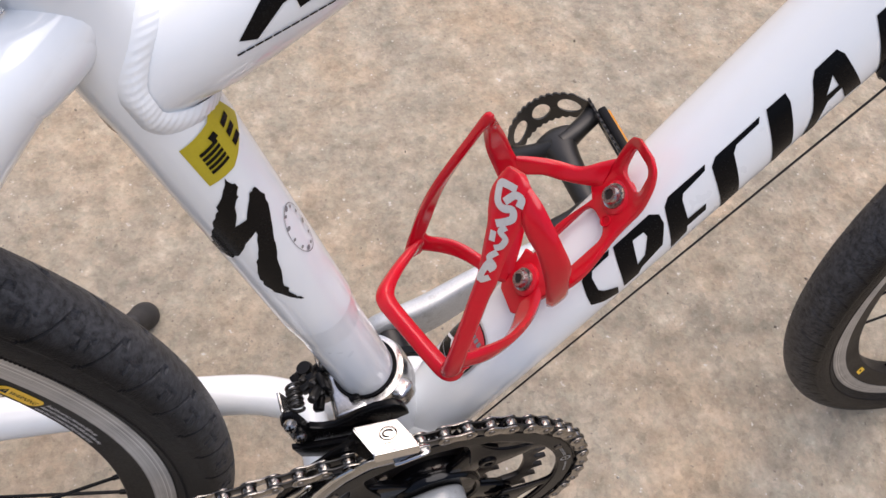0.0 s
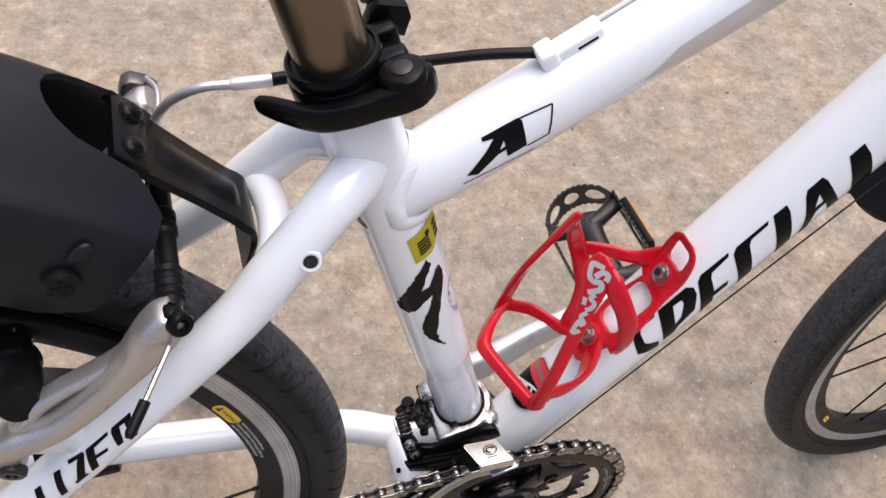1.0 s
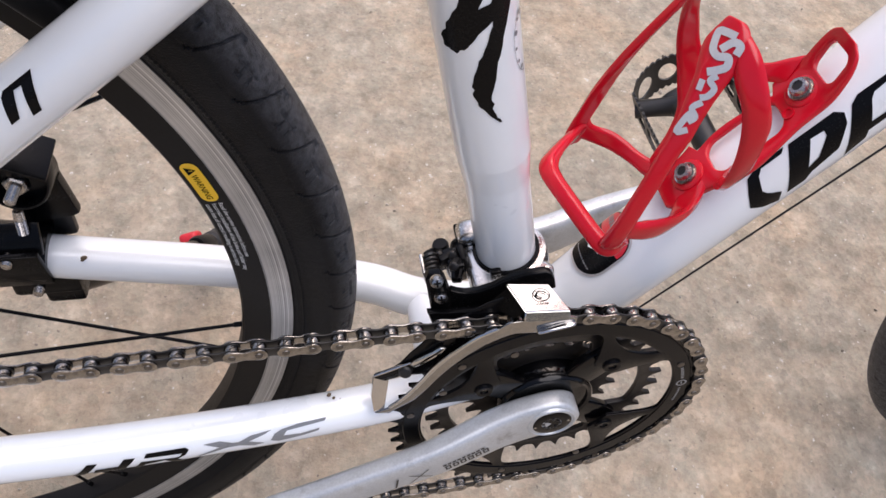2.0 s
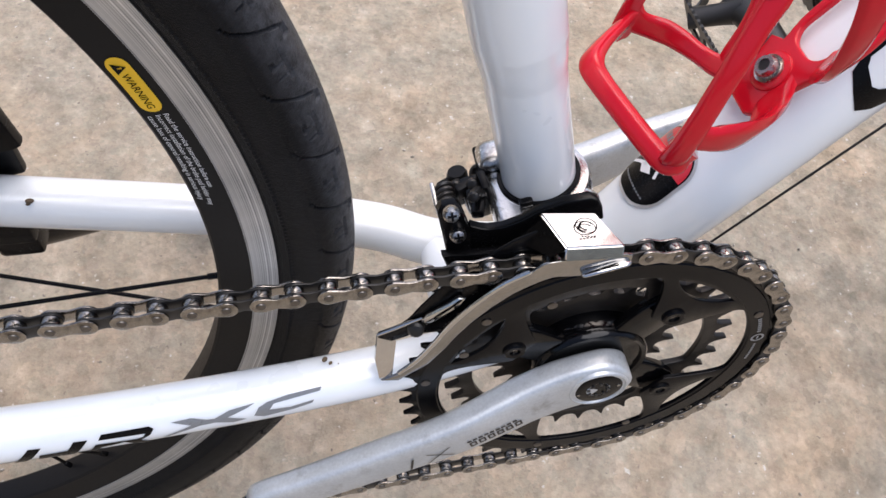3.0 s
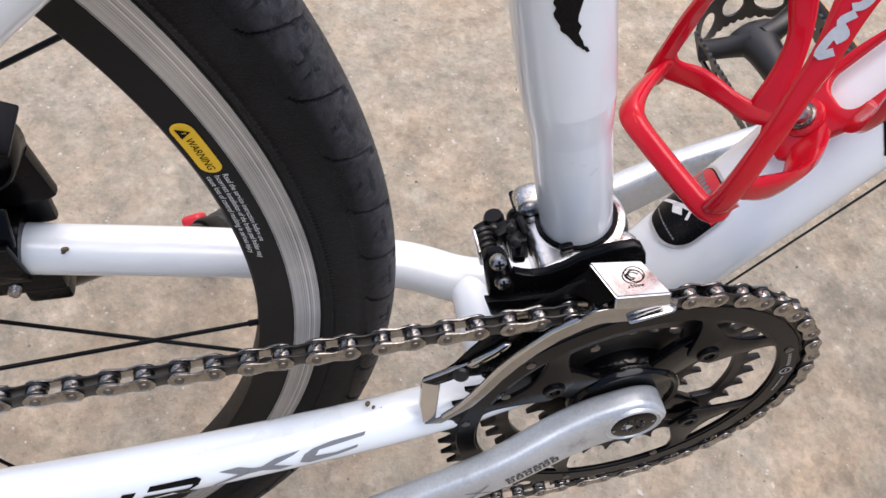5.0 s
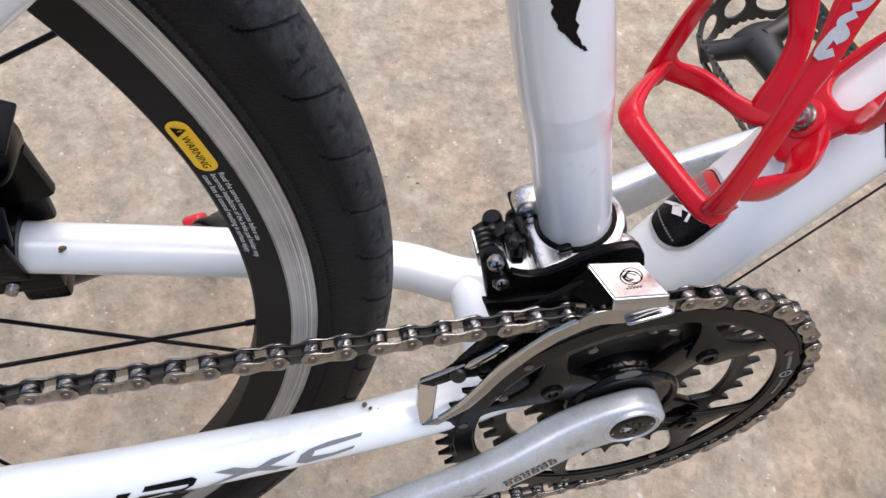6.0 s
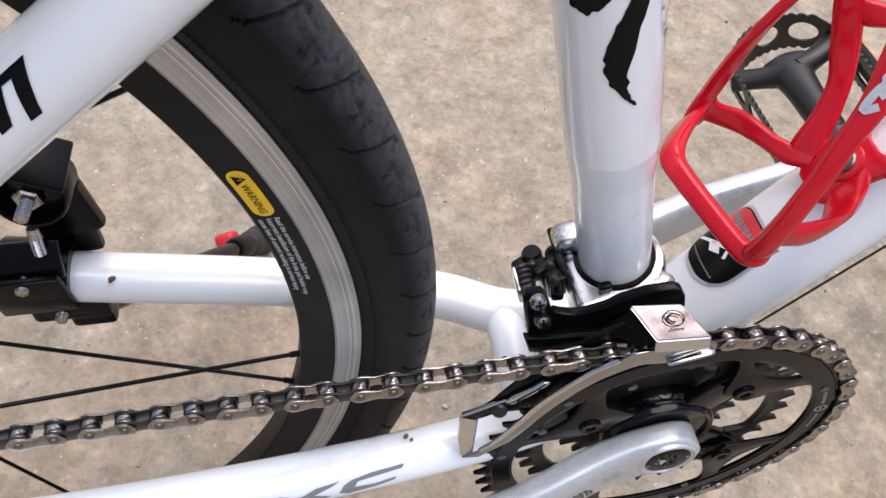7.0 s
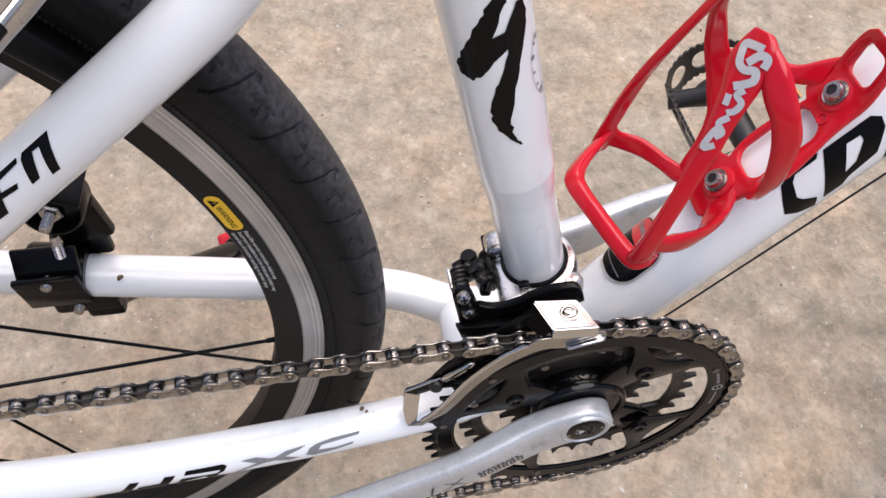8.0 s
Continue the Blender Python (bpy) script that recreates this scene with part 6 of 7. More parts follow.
# ---- mudguard under the down tube ----
def build_front_guard():
    off = Vector((0.829, 0, -0.559))
    fg = thing("mudguard", "matt black plastic blade guard strapped under the down tube", "mudguard", tuple(DT_P + CAGE_D * 0.45 + off * 0.045))
    bm = bmesh.new()
    rows = []
    for i in range(25):
        f = i / 24
        s = 0.316 + 0.30 * f ** 1.6
        w = 0.042 * math.sqrt(1 - (1 - min(1.0, (s - 0.3155) / 0.030)) ** 2)
        rows.append([bm.verts.new(DT_P + CAGE_D * s + off * (0.047 + 0.010 * k * k) + Vector((0, w * k, 0))) for k in (-1, -0.8, -0.5, -0.2, 0.2, 0.5, 0.8, 1)])
    for a, b in zip(rows, rows[1:]):
        for k in range(7):
            bm.faces.new((a[k], a[k + 1], b[k + 1], b[k]))
    bmesh.ops.recalc_face_normals(bm, faces=bm.faces)
    bmesh.ops.solidify(bm, geom=bm.faces[:], thickness=0.003)
    part("blade", bm, GUARD_PLASTIC, fg, smooth=50)
    bm = bmesh.new()
    block(bm, (0.10, 0.020, 0.024), Matrix.Translation(DT_P + CAGE_D * 0.50 + off * 0.036) @ Matrix((CAGE_D, (0, 1, 0), -off)).transposed().to_4x4(), 0.004)
    part("mount", bm, BLACK_PLASTIC, fg)


build_front_guard()


# ---- bottle cage ----
def build_cage():
    up = Vector((-0.829, 0, 0.559))
    cg = thing("bottle_cage", "glossy red plastic bottle cage bolted to the down tube", "bottle cage", tuple(DT_P + CAGE_D * 0.17 + up * 0.028))
    HEART = 0.067

    def at(s, phi, r):
        p = radians(phi)
        return DT_P + CAGE_D * s + up * (HEART + r * math.cos(p)) + Vector((0, -r * math.sin(p), 0))

    def outward(q):
        v = q - DT_P - up * HEART
        return (v - CAGE_D * v.dot(CAGE_D)).normalized()

    def ribbon(bm, pairs, thick=0.0042, r=0.0400, steps=5, across=8):
        """A moulded band on the bottle's cylinder, from rows of both edges: (s, angle, s, angle[, radius[, thickness]])."""
        rows = spline([(*q, *(r, thick)[len(q) - 4:]) for q in pairs], steps)
        rings = []
        for s0, a0, s1, a1, rad, th in rows:
            outer, inner = [], []
            for k in range(across + 1):
                f = k / across
                c = at(s0 + (s1 - s0) * f, a0 + (a1 - a0) * f, rad)
                n = outward(c)
                e = abs(2 * f - 1)
                lift = th * 0.5 * math.sqrt(max(0.0, 1 - e ** 5))
                # a shallow crown on the outside, a flat inside
                outer.append(c + n * (lift * (1.0 + 0.25 * (1 - e * e))))
                inner.append(c - n * lift)
            rings.append(outer + inner[-2:0:-1])
        loft(bm, rings)

    def strap(bm, ctrl, steps=7, power=2.8, seg=18):
        """A bar past the bottle's foot: (s, y, height over the bottle's axis, half width along the bottle, half thickness)."""
        pts = spline(ctrl, steps)
        rings = []
        place = lambda q: DT_P + CAGE_D * q[0] + up * (HEART + q[2]) + Vector((0, q[1], 0))
        for i, q in enumerate(pts):
            c = place(q)
            t = (place(pts[min(i + 1, len(pts) - 1)]) - place(pts[max(i - 1, 0)])).normalized()
            side = (CAGE_D - t * CAGE_D.dot(t)).normalized()
            nrm = t.cross(side)
            ring = []
            for k in range(seg):
                a = 2 * math.pi * k / seg
                cc, ss = math.cos(a), math.sin(a)
                cc, ss = math.copysign(abs(cc) ** (2 / power), cc), math.copysign(abs(ss) ** (2 / power), ss)
                ring.append(c + side * (q[3] * cc) + nrm * (q[4] * ss))
            rings.append(ring)
        loft(bm, rings)

    # base plate on the tube, with a window between the bolts and a loop at its upper end
    half = [(0.1185, 0.0080), (0.1215, 0.0112), (0.1270, 0.0130), (0.1370, 0.0136), (0.147, 0.0165), (0.157, 0.0205), (0.168, 0.0212), (0.180, 0.0190), (0.192, 0.0160), (0.204, 0.0148), (0.214, 0.0150), (0.2240, 0.0140), (0.2310, 0.0112), (0.2345, 0.0060)]
    half = [tuple(q) for q in spline(half, 4)]
    out = [(s, -w) for s, w in half] + [(s, w * (0.62 if 0.145 < s < 0.195 else 1.0)) for s, w in half[::-1]]
    holes = [rounded(0.1500, -0.0115, 0.1905, 0.0095, 0.0075, 7)[::-1], rounded(0.2145, -0.0085, 0.2290, 0.0085, 0.0042, 7)[::-1]]
    m = Matrix.Translation(DT_P + up * 0.0258) @ Matrix(((CAGE_D.x, 0, up.x, 0), (0, 1, 0, 0), (CAGE_D.z, 0, up.z, 0), (0, 0, 0, 1)))
    bm = flat([out], holes)
    r = bmesh.ops.extrude_face_region(bm, geom=bm.faces[:])
    top = [v for v in r["geom"] if isinstance(v, bmesh.types.BMVert)]
    bmesh.ops.translate(bm, verts=top, vec=(0, 0, 0.0040))
    bmesh.ops.recalc_face_normals(bm, faces=bm.faces)
    es = [e for e in bm.edges if len(e.link_faces) == 2 and e.calc_face_angle(0) > 1.0 and abs(e.verts[0].co.z - e.verts[1].co.z) < 1e-6]
    bmesh.ops.bevel(bm, geom=es, offset=0.0011, segments=3, affect="EDGES", profile=0.5)
    for v in bm.verts:
        # the loop lifts away from the tube, the near side rises towards the arm
        e = max(0.0, (v.co.x - 0.206) / 0.028)
        v.co.z += 0.0115 * e * e + 0.0022 * min(1.0, e * 2) + 0.16 * max(0.0, abs(v.co.y) - 0.0105)
    bm.transform(m)
    part("base_plate", bm, RED_PLASTIC, cg, "red base plate with two windows", smooth=45)
    # raised pads under the bolts, and a moulded dimple beside the upper one
    for s in (0.1368, 0.2045):
        bm = bmesh.new()
        lathe(bm, [(0.003, 0.0), (0.0098, 0.0), (0.0088, 0.0036), (0.0076, 0.0044), (0.003, 0.0044)], DT_P + CAGE_D * s + up * 0.0272, up, 28)
        part("bolt_pad", bm, RED_PLASTIC, cg)
        socket_bolt(cg, DT_P + CAGE_D * s + up * 0.0322, up, 0.0048, 0.0040, 0.0062)
    bm = bmesh.new()
    lathe(bm, [(0.0016, 0.0), (0.0032, 0.0), (0.0030, 0.0010), (0.0022, 0.0010), (0.0020, 0.0002)], DT_P + CAGE_D * 0.1935 + up * 0.0298 + Vector((0, -0.006, 0)), up, 20)
    part("dimple", bm, RED_PLASTIC, cg)
    # near arm: a broad head, a long front band to the foot, and a back band to the plate
    bm = bmesh.new()
    ribbon(bm, [(0.2062, 13, 0.2072, 17, 0.0405, 0.0020), (0.2045, 9, 0.2086, 22), (0.1985, 9, 0.2070, 29), (0.1920, 11, 0.2030, 35), (0.1860, 18, 0.1965, 39), (0.1810, 25, 0.1880, 43), (0.1735, 32, 0.1790, 47), (0.1640, 40.5, 0.1700, 52),
                (0.1550, 46.5, 0.1620, 57), (0.1460, 51.5, 0.1530, 61), (0.1350, 58, 0.1405, 68.5, 0.0398, 0.0050), (0.1235, 64.5, 0.1290, 75, 0.0394, 0.0058), (0.1120, 71.5, 0.1180, 82, 0.0388, 0.0064), (0.1030, 77.5, 0.1090, 89, 0.0375, 0.0068), (0.0955, 84, 0.1000, 98, 0.0350, 0.0066), (0.0925, 88, 0.0945, 99, 0.0325, 0.0040)])
    ribbon(bm, [(0.1975, 33, 0.2072, 29, 0.0400, 0.0030), (0.1935, 39, 0.2058, 41), (0.1900, 48, 0.2020, 54), (0.1865, 60, 0.1965, 69), (0.1800, 73, 0.1895, 85, 0.0396), (0.1715, 87, 0.1795, 99, 0.0388), (0.1625, 102, 0.1705, 116, 0.0380), (0.1545, 119, 0.1645, 134, 0.0376), (0.1490, 136, 0.1620, 150, 0.0378), (0.1460, 150, 0.1610, 160, 0.0384, 0.0030)])
    part("near_arm", bm, RED_PLASTIC, cg, "red forked arm beside the bottle", smooth=60)
    bm = bmesh.new()
    strap(bm, [(0.1040, -0.0345, -0.0050, 0.0048, 0.0030), (0.0965, -0.0345, -0.0040, 0.0050, 0.0036), (0.0935, -0.0318, -0.0020, 0.0048, 0.0040), (0.0925, -0.0235, 0.0030, 0.0046, 0.0040), (0.0920, -0.0120, 0.0100, 0.0046, 0.0038), (0.0918, 0.0010, 0.0182, 0.0047, 0.0038), (0.0922, 0.0075, 0.0218, 0.0050, 0.0040),
               (0.0932, 0.0120, 0.0220, 0.0054, 0.0040), (0.0945, 0.0185, 0.0185, 0.0060, 0.0036), (0.0968, 0.0275, 0.0118, 0.0070, 0.0032), (0.1010, 0.0360, 0.0045, 0.0085, 0.0028), (0.1040, 0.0393, 0.0000, 0.0090, 0.0022), (0.1050, 0.0400, -0.0040, 0.0060, 0.0014)], 6)
    part("foot_bar", bm, RED_PLASTIC, cg, "red bar under the bottle's foot", smooth=60)
    for pairs in ([(0.1085, 76, 0.1165, 76, 0.0382, 0.0050), (0.1060, 88, 0.1178, 87, 0.0378), (0.1072, 97, 0.1215, 94, 0.0374), (0.1092, 108, 0.1260, 105, 0.0374), (0.1115, 121, 0.1300, 119, 0.0376), (0.1142, 135, 0.1340, 133, 0.0380), (0.1172, 149, 0.1385, 148, 0.0388), (0.1215, 163, 0.1430, 162, 0.0393), (0.1270, 172, 0.1470, 172, 0.0395, 0.0020)],
                  [(0.1010, -88, 0.1160, -86, 0.0400), (0.1035, -99, 0.1140, -95), (0.1062, -110, 0.1180, -110), (0.1095, -122, 0.1200, -124), (0.1128, -139, 0.1212, -136), (0.1160, -155, 0.1250, -149, 0.0394), (0.1230, -168, 0.1330, -160, 0.0388, 0.0024)],
                  [(0.2020, -37, 0.2065, -32, 0.0440, 0.0030), (0.1955, -44, 0.2052, -38, 0.0428), (0.1880, -58, 0.2000, -53, 0.0414), (0.1785, -75, 0.1905, -79, 0.0402), (0.1710, -91, 0.1840, -94), (0.1650, -104, 0.1785, -108), (0.1585, -116, 0.1715, -121), (0.1510, -129, 0.1610, -136, 0.0396), (0.1390, -139, 0.1500, -148, 0.0392), (0.1270, -145, 0.1390, -158, 0.0388), (0.1190, -150, 0.1300, -166, 0.0386, 0.0022)],
                  [(0.1760, -104, 0.1815, -101, 0.0398, 0.0026), (0.1745, -115, 0.1870, -114), (0.1810, -127, 0.1925, -128), (0.1862, -140, 0.1985, -142, 0.0394), (0.1925, -152, 0.2080, -150, 0.0390), (0.2000, -164, 0.2150, -156, 0.0390, 0.0024)]):
        bm = bmesh.new()
        ribbon(bm, pairs)
        part("strut", bm, RED_PLASTIC, cg, smooth=60)
    bm = bmesh.new()
    ribbon(bm, [(0.0950, -86, 0.1130, -89, 0.0398, 0.0030), (0.1010, -82, 0.1170, -86, 0.0400), (0.1140, -74, 0.1275, -80, 0.0404), (0.1300, -63, 0.1400, -72, 0.0410), (0.1490, -52, 0.1560, -61, 0.0416), (0.1680, -43.5, 0.1735, -53, 0.0424), (0.1840, -38, 0.1865, -51, 0.0432), (0.1950, -34, 0.1960, -49, 0.0440), (0.2045, -31, 0.2035, -40, 0.0446), (0.2075, -32, 0.2065, -36, 0.0446, 0.0020)])
    part("far_arm", bm, RED_PLASTIC, cg, "red slender arm on the far side", smooth=60)
    # pale printed strokes on the near arm's head: plain shapes
    skin = lambda s, phi: at(s, phi, 0.0431)
    strokes = [[(0.2031, 25.1), (0.2011, 19.1), (0.1992, 15.6), (0.1960, 18.0), (0.1929, 22.1), (0.1929, 27.1), (0.1956, 31.4), (0.1929, 34.8), (0.1890, 32.8), (0.1857, 30.0)],
               [(0.1952, 24.9), (0.2007, 26.5), (0.2019, 30.9), (0.1985, 33.1)], [(0.1881, 35.7), (0.1846, 35.1), (0.1839, 40.2), (0.1799, 41.2), (0.1771, 39.1)], [(0.1826, 31.9), (0.1786, 35.3)],
               [(0.1768, 42.0), (0.1721, 41.0), (0.1707, 46.2), (0.1671, 45.7)], [(0.1709, 43.0), (0.1676, 43.1), (0.1608, 46.1), (0.1649, 49.3)]]
    bm = flat([])
    for i, line in enumerate(strokes):
        way = [Vector((q[0], q[1] * 0.0007)) for q in spline(line, 5)]
        left, right = [], []
        for j, q in enumerate(way):
            t = (way[min(j + 1, len(way) - 1)] - way[max(j - 1, 0)]).normalized()
            n = Vector((-t.y, t.x)) * (0.0016 if i < 2 else 0.0013)
            left.append(tuple(q + n))
            right.append(tuple(q - n))
        for j in range(len(way) - 1):
            blended(bm, flat([[left[j], left[j + 1], right[j + 1], right[j]]]))
    part("pale_mark", mapped(mapped(bm, lambda u, v: Vector((u, v, 0)), 0.002, 0), lambda u, v: skin(u, v / 0.0007), 0.0014, 1), SLEEVE, cg, "pale grey printed strokes", recalc=False, smooth=0)


build_cage()


# ---- kickstand ----
def build_kickstand():
    ks = thing("kickstand", "black rear kickstand clamped to the chainstay, leg down", "kickstand", (-0.30, 0.065, 0.01))
    c0, d0 = Vector((-0.303, 0.0625, 0.0115)), Vector((-0.98, 0.04, 0.09)).normalized()
    # saddle clamp round the stay
    bm = bmesh.new()
    lathe(bm, [(0.0136, -0.0165), (0.0170, -0.0165), (0.0178, -0.0150), (0.0178, 0.0150), (0.0170, 0.0165), (0.0136, 0.0165)], c0, d0, 28)
    part("stay_clamp", bm, BLACK_STEEL, ks, "black steel clamp round the stay")
    bm = bmesh.new()
    block(bm, (0.036, 0.004, 0.032), Matrix.Translation(c0 + Vector((-0.001, -0.0165, 0.002))) @ pose(0, 0, 0, 10, -4, 0), 0.0012)
    block(bm, (0.036, 0.004, 0.020), Matrix.Translation(c0 + Vector((-0.001, -0.0095, 0.0205))) @ pose(0, 0, 0, -32, -4, 0), 0.0012)
    part("clamp_face", bm, BLACK_STEEL, ks)
    # foot block below, that carries the leg
    bm = bmesh.new()
    block(bm, (0.040, 0.026, 0.020), Matrix.Translation(c0 + Vector((0.010, 0.004, -0.022))) @ pose(0, 0, 0, 0, -4, 0), 0.003)
    block(bm, (0.024, 0.026, 0.026), Matrix.Translation(c0 + Vector((0.015, 0.014, -0.040))) @ pose(0, 0, 0, 0, -4, 0), 0.003)
    part("hinge_block", bm, BLACK_STEEL, ks)
    # uprights to the upper bracket
    bm = bmesh.new()
    a, b = c0 + Vector((0.017, 0.016, 0.000)), c0 + Vector((0.014, 0.010, 0.062))
    sweep(bm, [(*a, 0.013, 0.004), (*b, 0.015, 0.004)], 16, power=4, up=(0, 1, 0))
    part("upright", bm, BLACK_STEEL, ks, "black flat steel upright")
    u0 = Vector((-0.2895, 0.0600, 0.0740))
    face = Vector((-0.06, -0.96, 0.20)).normalized()
    bm = bmesh.new()
    lathe(bm, [(0.0005, -0.0030), (0.0142, -0.0030), (0.0147, 0.0050), (0.0155, 0.0062), (0.0166, 0.0062), (0.0172, 0.0050), (0.0168, -0.0130), (0.0150, -0.0150), (0.0005, -0.0150)], u0, face, 32)
    part("upper_bracket", bm, BLACK_STEEL, ks, "black cupped bracket", smooth=45)
    bm = bmesh.new()
    block(bm, (0.0085, 0.0080, 0.0110), Matrix.Translation(u0 + Vector((0.001, -0.0030, 0.0090))) @ pose(0, 0, 0, 12, -6, 0), 0.0012)
    part("key", bm, BLACK_STEEL, ks)
    bm = bmesh.new()
    block(bm, (0.042, 0.026, 0.0035), Matrix.Translation(u0 + Vector((-0.001, 0.001, 0.0195))) @ pose(0, 0, 0, 16, 24, 0), 0.0012)
    part("cover_plate", bm, BLACK_STEEL, ks)
    bm = bmesh.new()
    sweep(bm, [(*(u0 + Vector((0.002, 0.010, -0.010))), 0.0155, 0.0060), (*(u0 + Vector((0.008, 0.012, -0.040))), 0.0150, 0.0050)], 16, power=4, up=(0, 1, 0))
    part("gusset", bm, BLACK_STEEL, ks, smooth=40)
    # studs and nuts
    def stud(at, way, length, nut):
        bm = bmesh.new()
        prof = [(0.0003, -0.006), (0.0026, -0.006)]
        k = 0
        while k * 0.0008 < length:
            prof += [(0.0030, k * 0.0008), (0.0026, k * 0.0008 + 0.0004)]
            k += 1
        prof += [(0.0024, length), (0.0003, length + 0.0003)]
        lathe(bm, prof, at, way, 18)
        part("stud", bm, BOLT_STEEL, ks, "threaded steel stud", smooth=0)
        if nut:
            bm = bmesh.new()
            lathe(bm, [(0.003, -0.001), (0.0066, -0.001), (0.0066, 0.0034), (0.0056, 0.0044), (0.003, 0.0044)], at, way, 6)
            part("nut", bm, BOLT_STEEL, ks, "steel hexagon nut", smooth=20)
    w = Vector((-0.05, -0.93, 0.0)).normalized()
    stud(u0 + Vector((0.0, -0.0035, 0.0)), Vector((-0.10, -0.93, -0.02)), 0.0150, True)
    stud(c0 + Vector((-0.001, -0.0160, 0.013)), w, 0.0070, False)
    stud(Vector((-0.2935, 0.0530, 0.0490)), (0.0, -0.15, -0.97), 0.010, False)
    stud(c0 + Vector((0.006, -0.0085, -0.025)), w, 0.0050, False)
    # leg out to the ground on the far side
    # ground height below the bicycle, in its leaning frame
    level = lambda x, y: Vector((x, y, (-BRACKET + 0.1167 * y) / 0.9932))
    foot = level(-0.2040, 0.2990)
    hip = Vector((-0.2880, 0.0830, -0.0450))
    way = (foot - hip).normalized()
    span = (foot - hip).length
    bm = bmesh.new()
    sweep(bm, [(*(hip + way * k), r) for k, r in ((0.0, 0.0085), (0.03, 0.0085), (0.15, 0.0075), (span - 0.05, 0.0070))], 20)
    part("leg", bm, BLACK_ALLOY, ks, "black alloy kickstand leg")
    bm = bmesh.new()
    sweep(bm, [(*(hip + way * k), r) for k, r in ((span - 0.085, 0.0090), (span - 0.080, 0.0105), (span - 0.052, 0.0105), (span - 0.048, 0.0090))], 20)
    part("leg_sleeve", bm, BLACK_PLASTIC, ks)
    bm = bmesh.new()
    block(bm, (0.019, 0.014, 0.020), Matrix.Translation((-0.2360, 0.2860, -0.2370)) @ axes(way), 0.004, 3)
    part("length_button", bm, RED_RUBBER, ks, "red length-adjusting button")
    bm = bmesh.new()
    sweep(bm, spline([(*(hip + way * k), r) for k, r in ((span - 0.050, 0.0085), (span - 0.045, 0.0115), (span - 0.028, 0.0125), (span - 0.014, 0.0145), (span - 0.004, 0.0140), (span - 0.001, 0.0100))], 4), 24)
    part("rubber_foot", bm, FOOT_RUBBER, ks, "round grey rubber foot on the ground", smooth=60)


build_kickstand()


